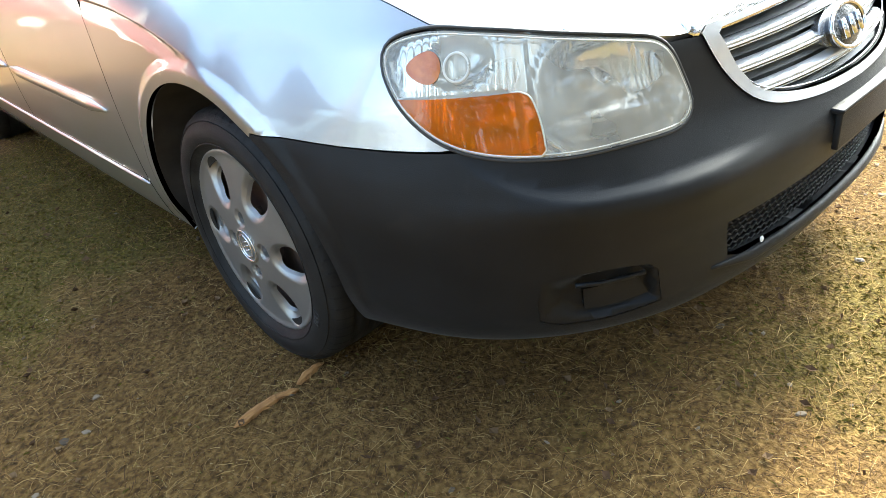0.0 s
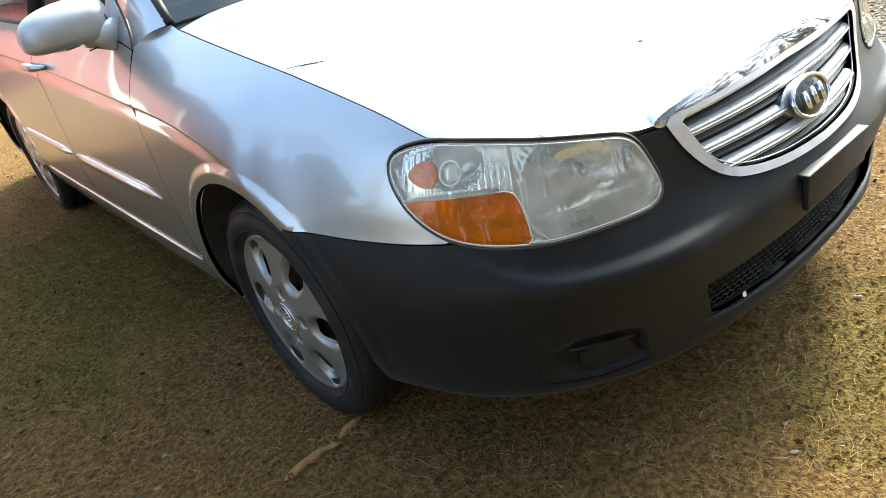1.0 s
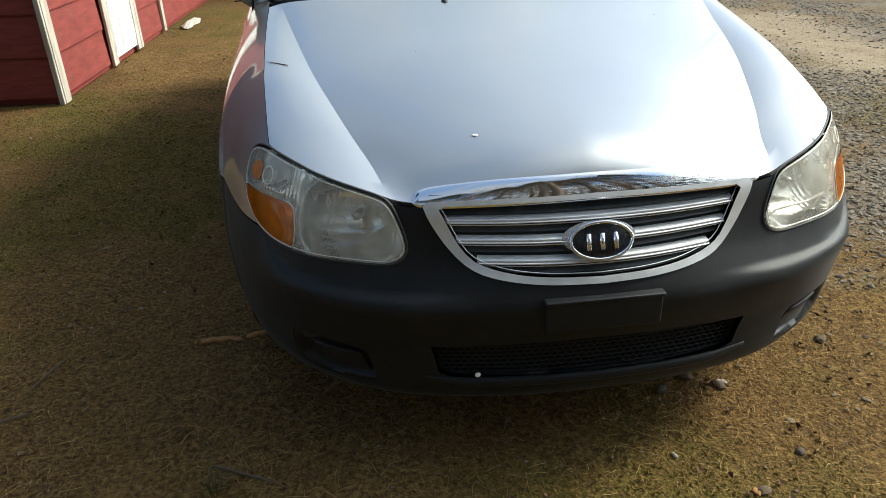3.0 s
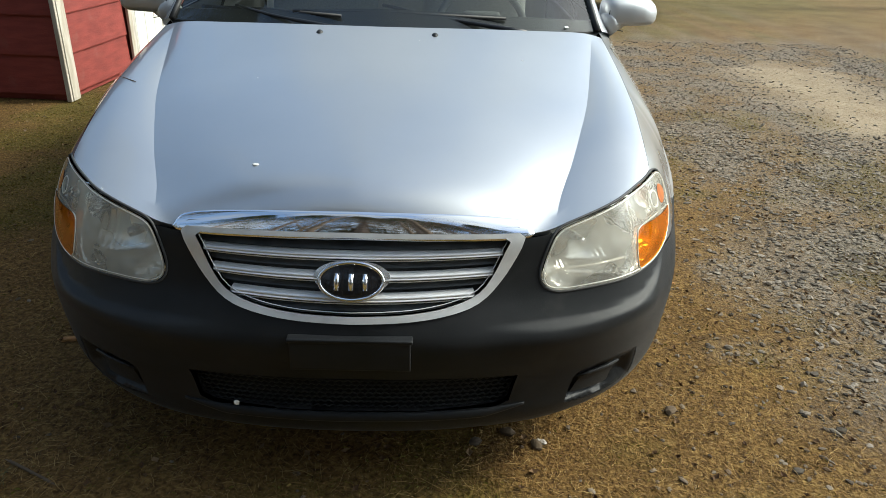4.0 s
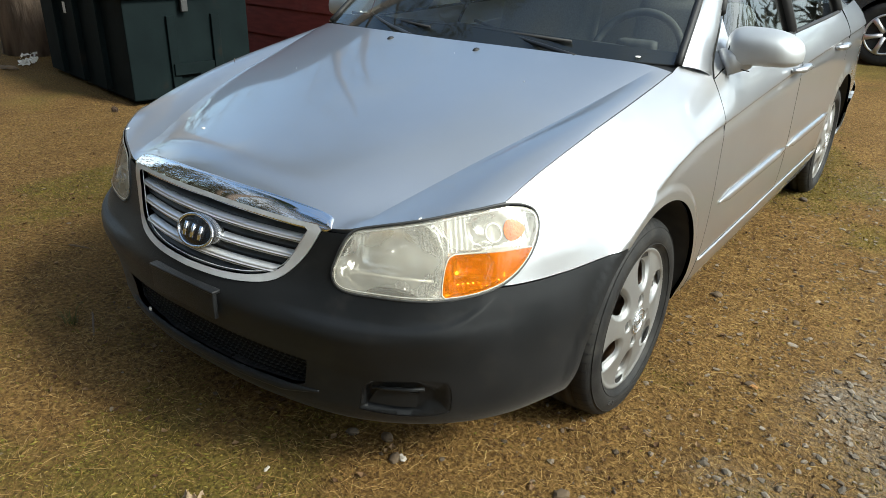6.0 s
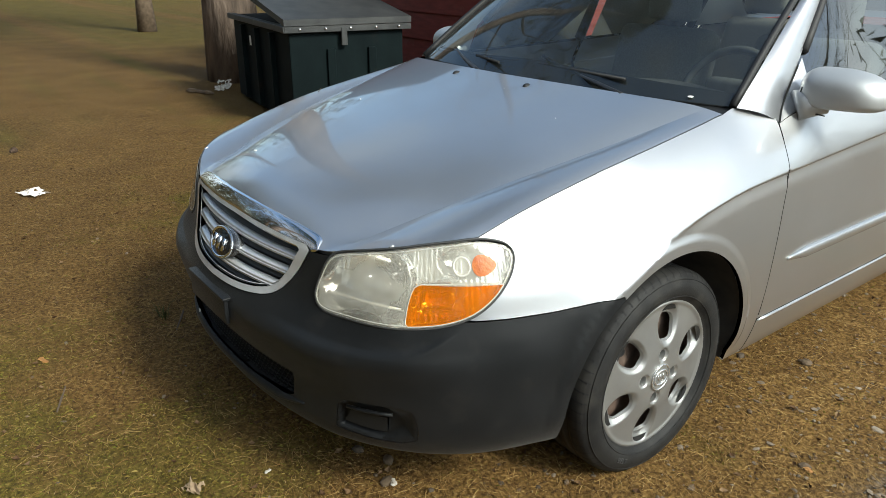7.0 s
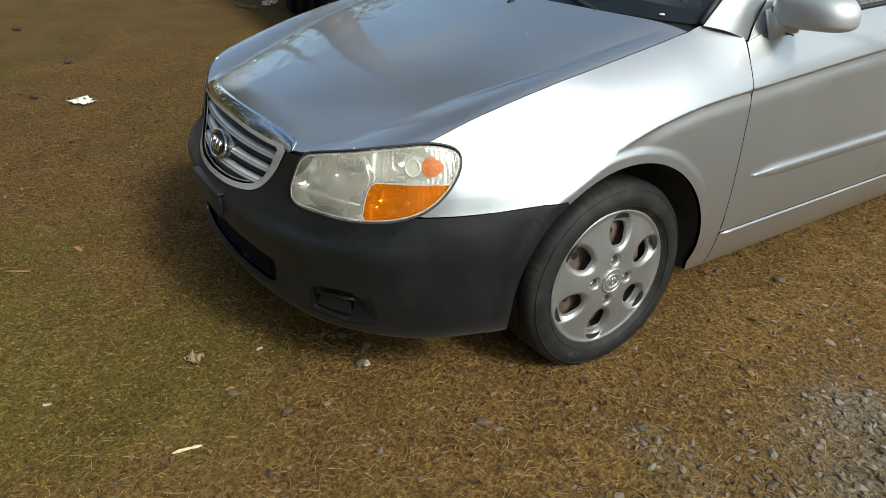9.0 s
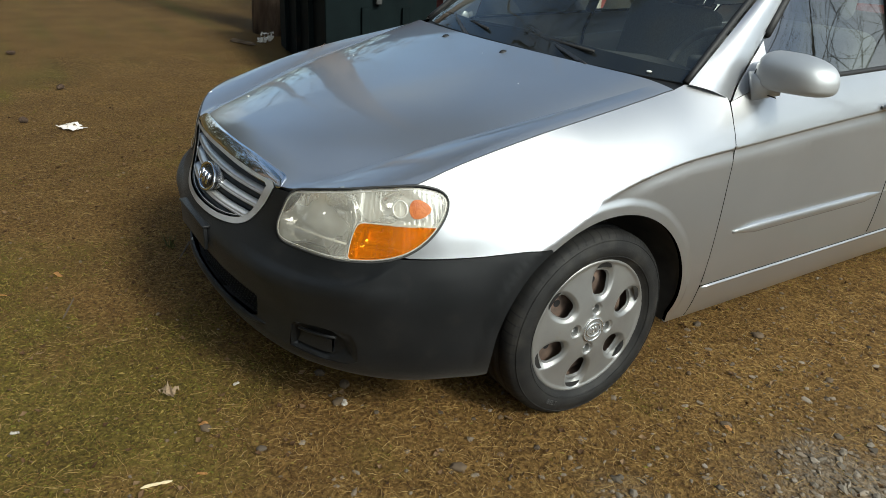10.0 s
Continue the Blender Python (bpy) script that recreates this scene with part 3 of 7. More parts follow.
# -- chrome strip on the leading edge of the hood --
def strip_at(u, v):
    x = (2 * u - 1)
    q = abs(x) * (a_grille + 0.012) / A_CORNER
    taper = (1 - abs(x) ** 4) * 0.22 + 0.78 * math.sqrt(max(0.0, 1 - abs(x) ** 30))
    lo, hi = hood_at(q, 0.0) + Vector((0, -0.0035 * taper, -0.011 * taper)), hood_at(q, (0.036 + 0.010 * x * x) * taper)
    nrm = (hi - lo).cross(Vector((1, 0, 0))).normalized()
    nrm = -nrm if nrm.y > 0 else nrm
    lift = (0.007 * max(0.0, math.sin(math.pi * min(max(v, 0.0), 1.0))) ** 0.28 + 0.002 * math.sin(math.pi * v)) * (0.35 + 0.65 * taper) + 0.001
    p = lo.lerp(hi, v) + nrm * lift
    return Vector((math.copysign(p.x, x), p.y, p.z))


bm = grid_bm(strip_at, 90, 22)
part("hood_trim", bm, CHROME, car, "polished chrome strip along the hood's front edge", recalc=True)

# -- openings cut into the nose --
def az(points):
    """Places on the skin as (along, height)."""
    return [(a_near(x, y, z), z) for x, y, z in points]


HL = az([(0.430, -0.748, 0.685), (0.413, -0.77, 0.63), (0.405, -0.782, 0.585), (0.425, -0.778, 0.563), (0.53, -0.739, 0.5645), (0.646, -0.681, 0.569), (0.712, -0.622, 0.579), (0.752, -0.56, 0.603),
         (0.765, -0.50, 0.655), (0.757, -0.458, 0.71), (0.742, -0.452, 0.737)])
hl_top = [(a, float(top_line(a)) - 0.0035) for a in np.linspace(A_CORNER - 0.004, HL[0][0] + 0.012, 9)]
HL = [tuple(p) for p in path_pts(HL + hl_top, 90, closed=True)]
for _ in range(4):      # soft corners
    HL = [tuple(np.array(HL[i - 1]) * 0.25 + np.array(HL[i]) * 0.5 + np.array(HL[(i + 1) % 90]) * 0.25) for i in range(90)]
GR_HALF = [(0, 0.529), (0.14, 0.533), (0.235, 0.546), (0.29, 0.566), (0.335, 0.607), (0.366, 0.655), (0.382, 0.684)]
gr_curve = path_pts([(a_near(x, -0.83, z), z) for x, z in GR_HALF], 22)
gr_top = [(float(a), float(top_line(abs(a))) + 0.004) for a in np.linspace(gr_curve[-1][0] * 0.97, -gr_curve[-1][0] * 0.97, 15)]
GRILLE = [(-a, z) for a, z in gr_curve[:0:-1]] + [(a, z) for a, z in gr_curve] + gr_top
INTAKE = [(-0.375, 0.375), (-0.36, 0.3), (-0.33, 0.289), (-0.2, 0.284), (0, 0.282), (0.2, 0.284), (0.33, 0.289), (0.36, 0.3), (0.375, 0.375), (0.2, 0.382), (0, 0.385), (-0.2, 0.382)]
FOG = [(0.508, 0.264), (0.62, 0.256), (0.70, 0.259), (0.738, 0.275), (0.741, 0.31), (0.736, 0.345), (0.726, 0.366), (0.69, 0.373), (0.6, 0.366), (0.54, 0.354), (0.522, 0.337)]
A_ARCH = a_at_y(0)


def ring(poly, grow):
    """The outline moved outwards by grow."""
    p = np.array(poly)
    t = np.roll(p, -1, 0) - np.roll(p, 1, 0)
    t /= np.linalg.norm(t, axis=1)[:, None] + 1e-9
    nrm = np.c_[t[:, 1], -t[:, 0]]
    area = np.sum(p[:, 0] * np.roll(p[:, 1], -1) - p[:, 1] * np.roll(p[:, 0], -1))
    return [tuple(q) for q in p + nrm * (grow if area > 0 else -grow)]


def arc_az(yc, r, t0, t1, n=28, zc=0.3):
    return [(a_at_y(yc + r * math.cos(t)), zc + r * math.sin(t)) for t in np.linspace(t0, t1, n)]


ARCH_R = 0.352
# the seam between bumper and fender, from the headlight's lower corner to the wheel opening
seam_lo = [(a_near(0.75, -0.572, 0.589), 0.587), (a_at_y(-0.4), 0.588), (a_at_y(-0.21), 0.594)]
arch_t = math.acos(-0.205 / ARCH_R)

# -- front bumper --
hl_out = ring(HL, 0.004)
i0 = int(np.argmin([abs(p[0] - a_grille - 0.045) + abs(p[1] - 0.684) for p in hl_out]))
i1 = int(np.argmin([abs(p[0] - seam_lo[0][0]) + abs(p[1] - 0.587) for p in hl_out]))
step = 1 if hl_out[(i0 + 3) % 90][1] < hl_out[i0][1] else -1
low_edge, i = [], i0
while i != i1:
    low_edge.append(hl_out[i])
    i = (i + step) % 90
half_top = [(gr_curve[-1][0] + 0.006, 0.680)] + low_edge + [(a, z - 0.0015) for a, z in seam_lo]
arch_lo = arc_az(0, ARCH_R, arch_t, math.radians(196), 16)
half = half_top + arch_lo + [(a_at_y(-0.36), 0.19), (PLAN_A[5], 0.186), (PLAN_A[3], 0.19), (PLAN_A[1], 0.198)]
outline = [(a, z) for a, z in gr_curve] + half + [(0, 0.2)] + [(-a, z) for a, z in half[::-1]] + [(-a, z) for a, z in gr_curve[:0:-1]]
shelf_rows = np.array([(s * a, float(shelf_z(a)) + dz) for s in (1, -1) for a in np.arange(0.28, 0.875, 0.008) for dz in (-0.03, -0.012, -0.004, 0.0015, 0.006, 0.011)])
rim = np.array(densify(outline, 0.01))
shelf_rows = shelf_rows[inside(outline, shelf_rows)]
shelf_rows = [tuple(p) for p in shelf_rows if np.min(np.sum((rim - p) ** 2, 1)) > 0.006 ** 2]
bumper = part("front_bumper", panel_bm(outline, skin, 0.016, [INTAKE, FOG, [(-a, z) for a, z in FOG]], 0.014, edge_step=0.009, extra=shelf_rows), BLACK_PLASTIC, car, "matt black plastic front bumper cover")

# -- fenders --
ft = [(a, z) for a, z in SEAM]
A_DOOR = lambda z: a_at_y(0.455 + 0.03 * (z - 0.3) + 0.12 * max(0, z - 0.82))
hl_side, i = [], i1
while abs(hl_out[i][0] - A_CORNER) > 0.012 or hl_out[i][1] < 0.7:
    hl_side.append(hl_out[i])
    i = (i + step) % 90
fend = [(a, z + 0.0008) for a, z in seam_lo[1:]] + arc_az(0, ARCH_R, arch_t, math.radians(-9), 44) + [(a_at_y(0.358), 0.215), (a_at_y(0.368), 0.195), (A_DOOR(0.3), 0.195), (A_DOOR(0.3), 0.3)]
flare_rows = [p for r in (0.366, 0.374, 0.380, 0.387, 0.394, 0.401, 0.409) for p in arc_az(0, r, arch_t, math.radians(-10), 70)]
fend += [(A_DOOR(z), z) for z in (0.4, 0.5, 0.6, 0.7, 0.78, 0.85, 0.905)]
fend += [(a_at_y(0.482), 0.919), (a_at_y(0.455), 0.933), (a_at_y(0.41), 0.944), (a_at_y(0.362), 0.951)] + [(a, z - 0.0014) for a, z in ft[::-1]] + hl_side[::-1] + [(seam_lo[0][0] + 0.004, 0.589)]
both("front_fender", fend, skin, 0.02, 0.012, SILVER, 0.012, [p for p in crease_rows(-0.28, 0.5) if math.hypot(plan_f(p[0])[1], p[1] - 0.3) > 0.412] + flare_rows)

# -- headlights --
hl_c = (0.572, 0.642)


def hl_depth(a, z):
    """The reflector behind the lens: a deep bowl for the main beam, a shallow tray beside it."""
    r = (abs((a - hl_c[0]) / 0.132) ** 2.6 + abs((z - hl_c[1]) / 0.082) ** 2.6) ** (1 / 2.6)
    bowl = 0.072 * max(0.0, 1 - r ** 2.4) ** 0.6
    flutes = 0.0011 * math.sin(a * 420) * ease((bowl - 0.010) / 0.01) * (1 - ease((bowl - 0.05) / 0.012)) * ease(abs(a - hl_c[0]) / 0.05 - 0.4)
    lip = 0.010 * ease((1.16 - r) / 0.05) * ease((r - 1.0) / 0.05)      # raised rim of the bowl
    r2 = math.hypot((a - 0.848) / 0.062, (z - 0.703) / 0.036)
    cell = 0.026 * max(0.0, 1 - r2 ** 2.2) ** 0.7       # small bowl of the side lamp
    fan = 0.0009 * math.sin((a - 0.80) * 420 + 0.6 * math.sin(z * 90)) * (a > 0.74) * (r2 > 1)
    r3 = (abs((a - 0.79) / 0.062) ** 3 + abs((z - 0.622) / 0.034) ** 3) ** (1 / 3)
    cell += 0.03 * max(0.0, 1 - r3 ** 2.5) ** 0.6       # bowl behind the indicator
    fan *= r3 > 1
    return 0.016 - lip + bowl + flutes + cell + fan + 0.007 * ease((a - 0.715) / 0.02)


ring_c = (0.846, 0.703)
hl_in = ring(HL, -0.005)
am_left = path_pts([(0.709, 0.581), (0.711, 0.606), (0.717, 0.634), (0.728, 0.657), (0.744, 0.664)], 14)
lowrun = [p for p in densify(hl_in, 0.004) if p[0] > 0.714 and 0.5 < p[1] < 0.666]
lowrun = sorted(lowrun, key=lambda p: math.atan2(p[1] - 0.68, p[0] - 0.76))
amber_poly = [tuple(p) for p in am_left[::-1]] + lowrun


def inset(d):
    return lambda a, z: skin(a, z, -d)


GASKET = mat("lamp_gasket", (0.045, 0.046, 0.047), 0.6)
DIVIDER = mat("divider_plastic", (0.66, 0.645, 0.59), 0.3, 0.3)


def headlight(sgn):
    """One headlamp: weathered clear lens over reflector, amber indicator and side marker."""
    m = lambda poly: [(sgn * a, z) for a, z in poly]
    lamp = part("headlight", panel_bm(m(HL), lambda a, z: skin(a, z, -hl_depth(abs(a), z)), 0.007, (), -0.008, edge_step=0.006), REFLECTOR, car, "headlamp with hazed yellowed lens and amber indicator")
    lens = part("lens", panel_bm(m(ring(HL, -0.002)), lambda a, z: skin(a, z, 0.004), 0.014, (), 0.008, edge_step=0.006), LENS, lamp, "hazy weathered clear plastic lens")
    lens.visible_shadow = False
    part("gasket", tube_bm([skin(sgn * a, z, 0.0) for a, z in ring(HL, 0.002) + [ring(HL, 0.002)[0]]], 0.0030, 6, False), GASKET, lamp, "black rubber surround")
    edge = ring(HL, -0.006)
    part("bezel", tube_bm([skin(sgn * a, z, 0.003) for a, z in edge + [edge[0]]], 0.0015, 6, False), DIVIDER, lamp, "pale rim inside the lens")
    indicator = part("indicator", panel_bm(m(amber_poly), lambda a, z: skin(a, z, 0.0056), 0.012, (), 0.006, edge_step=0.006), AMBER, lamp, "bright amber indicator lens")
    indicator.visible_shadow = False
    am = amber_poly + [amber_poly[0]]
    part("divider", tube_bm([skin(sgn * a, z, 0.0045) for a, z in am], 0.0017, 6, False), DIVIDER, lamp)
    mark = [(0.902 + 0.030 * math.cos(t), 0.706 + (0.021 - 0.007 * math.cos(t)) * math.sin(t)) for t in np.linspace(0, 2 * math.pi, 28, endpoint=False)]
    mark = [(a, z) for a, z in mark if math.hypot(a - ring_c[0], z - ring_c[1]) > 0.026]
    part("side_marker", panel_bm(m(mark), inset(-0.005), 0.006, (), 0.008, edge_step=0.004), RED_MARK, lamp, "orange-red reflector")
    part("marker_ring", tube_bm([skin(sgn * (ring_c[0] + 0.021 * math.cos(t)), ring_c[1] + 0.019 * math.sin(t), 0.001) for t in np.linspace(0, 2 * math.pi, 33)], 0.0034, 8, False), DIVIDER, lamp, "bright ring round a small lamp")
    cup = panel_bm([(sgn * (ring_c[0] + 0.021 * math.cos(t)), ring_c[1] + 0.019 * math.sin(t)) for t in np.linspace(0, 2 * math.pi, 26, endpoint=False)], lambda a, z: skin(a, z, -0.006 + 0.0012 * math.sin(a * 900)), 0.004, (), 0, edge_step=0.003)
    part("small_reflector", cup, REFLECTOR, lamp)
    p, q = skin(sgn * hl_c[0], hl_c[1], -0.08), skin(sgn * hl_c[0], hl_c[1], -0.035)
    part("bulb", tube_bm([p, p.lerp(q, 0.5), p.lerp(q, 0.9), q], [0.013, 0.013, 0.011, 0.004], 12), SATIN, lamp)
    shelf = [skin(sgn * a, z, -0.018) for a, z in ((0.445, 0.582), (0.49, 0.598), (0.6, 0.600), (0.69, 0.600))]
    part("reflector_shelf", tube_bm(shelf, 0.0032, 6), DIVIDER, lamp)
    return lamp


headlight(1)
headlight(-1)

# -- grille --
FRAME_SILVER = vary(mat("frame_silver", (0.7, 0.7, 0.7), 0.35, 0.5), (0.64, 0.645, 0.65), (0.74, 0.745, 0.75), 30, rough=(0.3, 0.42))
BAR_SILVER = vary(mat("bar_silver", (0.78, 0.78, 0.79), 0.34, 0.45), (0.74, 0.745, 0.75), (0.82, 0.825, 0.83), 40)
inner_half = path_pts([(a_near(x, -0.83, z), z) for x, z in ((0, 0.541), (0.132, 0.545), (0.225, 0.557), (0.276, 0.578), (0.314, 0.618), (0.338, 0.662), (0.345, 0.677))], 20)
inner = [(-a, z) for a, z in inner_half[:0:-1]] + [(a, z) for a, z in inner_half] + [(float(a), float(top_line(abs(a))) - 0.004) for a in np.linspace(inner_half[-1][0] * 0.97, -inner_half[-1][0] * 0.97, 11)]
grille = part("grille", panel_bm(GRILLE, inset(0.035), 0.03, (), -0.03), DARK_SLAT, car, "chrome-framed grille with three bars and an oval badge")
surround = [(a * 1.0, z) for a, z in GRILLE]
part("surround", panel_bm(ring(surround, 0.002), lambda a, z: skin(a, z, 0.004), 0.012, [inner], 0.03, edge_step=0.006), FRAME_SILVER, grille, "broad satin chrome frame")


def half_width(z):
    return float(np.interp(z, [p[1] for p in inner_half], [p[0] for p in inner_half]))


for zb in (0.652, 0.611, 0.570):
    w = half_width(zb - 0.006) + 0.016
    for lo, hi in ((-w, w),) if zb > 0.64 or zb < 0.58 else ((-w, -0.07), (0.07, w)):
        def bar(u, v, lo=lo, hi=hi, zb=zb):
            a = lo + (hi - lo) * u
            sec = ((-0.010, -0.024), (-0.010, -0.005), (-0.0085, -0.002), (-0.005, -0.0025), (-0.003, -0.007), (-0.002, -0.0045), (0.003, -0.0085), (0.008, -0.014), (0.010, -0.021))
            dz, o = sec[min(int(round(v * 8)), 8)]
            return skin(a, zb + 0.58 * dz, o)
        part("bar", grid_bm(bar, 40, 9), BAR_SILVER, grille, "", recalc=True)
        part("wire", tube_bm([skin(lo + (hi - lo) * i / 30, zb - 0.0105, -0.009) for i in range(31)], 0.0013, 6), BAR_SILVER, grille)
for zb in (0.633, 0.592, 0.552, 0.669):      # dark louvre blades between the bars
    w = half_width(zb) + 0.016
    blade = lambda u, v, w=w, zb=zb: skin(-w + 2 * w * u, zb - 0.008 + 0.016 * v, -0.028 + 0.012 * (1 - v))
    part("louvre", grid_bm(blade, 24, 3), DARK_SLAT, grille, "")

edge_line = ring(inner, -0.004)
part("inner_edge", tube_bm([skin(a, z, -0.004) for a, z in edge_line + [edge_line[0]]], 0.0014, 5, False), BAR_SILVER, grille)

b_a, b_z = 0.0, 0.611


def oval(ra, rz, out, n=40, dome=0.0, rings=5):
    bm = bmesh.new()
    c = bm.verts.new(skin(b_a, b_z, out + dome))
    prev = None
    for k in range(1, rings + 1):
        f = k / rings
        row = [bm.verts.new(skin(ra * f * math.cos(2 * math.pi * i / n), b_z + rz * f * math.sin(2 * math.pi * i / n), out + dome * (1 - f * f))) for i in range(n)]
        for i in range(n):
            if prev:
                bm.faces.new((prev[i], row[i], row[(i + 1) % n], prev[(i + 1) % n]))
            else:
                bm.faces.new((c, row[i], row[(i + 1) % n]))
        prev = row
    fold(bm, 0.02)
    return bm


part("badge_mount", oval(0.083, 0.034, -0.004, dome=0.006), SATIN, grille)
badge = part("badge", oval(0.068, 0.0355, 0.010, dome=0.006), mat("badge_black", (0.008, 0.009, 0.012), 0.2, 0.0, Coat_Weight=0.5), grille, "black oval badge with chrome rim and marks")
part("badge_rim", tube_bm([skin(0.068 * math.cos(t), b_z + 0.0355 * math.sin(t), 0.012) for t in np.linspace(0, 2 * math.pi, 41)], 0.0042, 8, False), CHROME, badge)
for x0, x1 in ((-0.03, -0.03), (0.0, 0.0), (0.03, 0.03)):     # plain upright marks on the badge
    part("badge_mark", tube_bm([skin(x1, b_z - 0.0155, 0.0155), skin((x0 + x1) / 2, b_z, 0.017), skin(x0, b_z + 0.0155, 0.0155)], 0.0062, 6), CHROME, badge)

# -- lower intake with honeycomb mesh --
mesh_bm = bmesh.new()
for k in range(9):
    zc = 0.288 + k * 0.0118
    tube_bm([skin(-0.37 + 0.74 * i / 120, zc + 0.0034 * math.sin(i * math.pi / 1.5 + k * math.pi), -0.022) for i in range(121)], 0.0022, 4, False, mesh_bm)
intake = part("intake_grille", mesh_bm, vary(mat("mesh_black", (0.012, 0.0125, 0.0135), 0.45), (0.009, 0.0095, 0.0105), (0.016, 0.0165, 0.0175), 15), car, "black honeycomb air intake mesh")
part("intake_backing", panel_bm(ring(INTAKE, 0.004), inset(0.05), 0.04, (), -0.04), GAP, intake)
lip = [skin(-0.40 + 0.8 * i / 60, 0.277 + 0.012 * max(0, abs(-0.40 + 0.8 * i / 60) - 0.3) / 0.1, 0.001) for i in range(61)]
part("intake_lip", strip_bm(lip, 0.022, 0.009, lambda i: (0, 0.25, 0.97), lambda i: (0, -0.97, 0.2)), BLACK_PLASTIC, car, "bumper lip below the intake")

# -- number plate bracket --
br = bmesh.new()
block_bm(0.254, 0.012, 0.072, 0.003, (0, -0.895, 0.427), 2, br)
block_bm(0.262, 0.024, 0.009, 0.003, (0, -0.892, 0.4945), 2, br)
part("plate_bracket", br, BLACK_PLASTIC, car, "empty black number plate bracket")

# -- blanked fog lamp pockets --
fog_rim = np.array(densify(FOG, 0.004))
for sgn in (1, -1):
    m = lambda poly: [(sgn * a, z) for a, z in poly]

    def pocket(a, z):
        d = math.sqrt(float(np.min(np.sum((fog_rim - (abs(a), z)) ** 2, 1))))
        wide = 0.016 + 0.034 * ease((abs(a) - 0.64) / 0.06)
        return skin(a, z, -0.001 - 0.022 * ease(d / wide))
    fog = part("fog_lamp_pocket", panel_bm(m(ring(FOG, -0.0005)), pocket, 0.008, (), 0, edge_step=0.005), BLACK_PLASTIC, car, "blanked-off fog lamp recess")
    plate = [(0.530, 0.283), (0.62, 0.279), (0.654, 0.282), (0.658, 0.327), (0.56, 0.326), (0.55, 0.318)]
    part("blanking_plate", panel_bm(m(plate), inset(0.012), 0.02, (), 0.02), BLACK_PLASTIC, fog)
    part("bar", tube_bm([skin(sgn * a, z, -0.010) for a, z in ((0.542, 0.331), (0.58, 0.332), (0.63, 0.335), (0.672, 0.340))], 0.0045, 8), BLACK_PLASTIC, fog)

# -- dark hollow body behind the panels: unseen near-black sheets added to block light --
hollow = [(-a_at_y(-0.40), 0.23), (a_at_y(-0.40), 0.23), (a_at_y(-0.40), 0.6), (PLAN_A[4], 0.6), (0.3, 0.56), (-0.3, 0.56), (-PLAN_A[4], 0.6), (-a_at_y(-0.40), 0.6)]
part("nose_blocker", panel_bm(hollow, inset(0.1), 0.06, (), 0), GAP, car)
bm = bmesh.new()
block_bm(1.06, 1.15, 0.40, 0.03, (0, 0.0, 0.24), 2, bm)
block_bm(1.3, 0.35, 0.10, 0.03, (0, -0.42, 0.56), 2, bm)
block_bm(1.62, 1.75, 0.1, 0.03, (0, 1.32, 0.2), 2, bm)
block_bm(1.1, 1.5, 0.3, 0.03, (0, 2.85, 0.24), 2, bm)
block_bm(1.36, 0.12, 0.62, 0.03, (0, 0.5, 0.3), 2, bm)
part("underbody", bm, GAP, car, "near-black boxes filling floor pan and engine bay")
hoodpan = grid_bm(lambda u, v: hood_full((2 * u - 1) * 0.97, 0.06 + 0.93 * v) - Vector((0, 0, 0.03)), 14, 14)
part("hood_blocker", hoodpan, GAP, car)


def wheel_liner(y, sgn):
    prof = [(0.5, 0.1), (0.5, 0.352), (0.858, 0.3545)]
    bm = bmesh.new()
    rows = []
    for t in np.linspace(math.radians(-15), math.radians(195), 34):
        c = math.copysign(1.0, math.cos(t)) if math.sin(t) < 0 else math.cos(t)
        edge = skin(a_at_y(y + 0.3545 * c), 0.3 + 0.3545 * math.sin(t)).x - 0.009
        rows.append([bm.verts.new((sgn * min(x, edge), y + r * c, 0.3 + r * math.sin(t))) for x, r in prof])
    for r0, r1 in zip(rows, rows[1:]):
        for j in range(2):
            bm.faces.new((r0[j], r0[j + 1], r1[j + 1], r1[j]))
    return part("wheel_arch_liner", bm, LINER, car, "", recalc=True)


for sgn in (1, -1):
    for y in (0, 2.61):
        wheel_liner(y, sgn)

# -- doors, sills and rear quarter --
Y_B, Y_R = 1.43, 2.42
belt = lambda y: 0.950 + 0.022 * (y - 0.6)


def side_panel(name, ys, zlo, label="", holes=()):
    y0, y1 = ys
    lo = [(a_at_y(y), zlo(y)) for y in np.linspace(y0, y1, 9)]
    hi = [(a_at_y(y), belt(y)) for y in np.linspace(y1, y0, 9)]
    return lo, hi


def door_front():
    o = [(a_at_y(y), 0.326) for y in np.linspace(0.462, Y_B, 8)] + [(a_at_y(Y_B), z) for z in (0.5, 0.7, 0.85)]
    o += [(a_at_y(y), belt(y)) for y in np.linspace(Y_B, 0.68, 10)] + [(a_at_y(0.6), 0.938), (a_at_y(0.53), 0.919), (a_at_y(0.4885), 0.9055)]
    o += [(A_DOOR(z) + 0.0032, z) for z in (0.85, 0.78, 0.7, 0.6, 0.5, 0.4)]
    return o


def door_rear():
    o = [(a_at_y(y), 0.326) for y in np.linspace(Y_B + 0.006, 2.2, 6)] + arc_az(2.61, 0.37, math.radians(176), math.radians(112), 10)
    o += [(a_at_y(Y_R), 0.75), (a_at_y(Y_R + 0.03), 0.85)] + [(a_at_y(y), belt(y)) for y in np.linspace(Y_R, Y_B + 0.006, 10)]
    return o


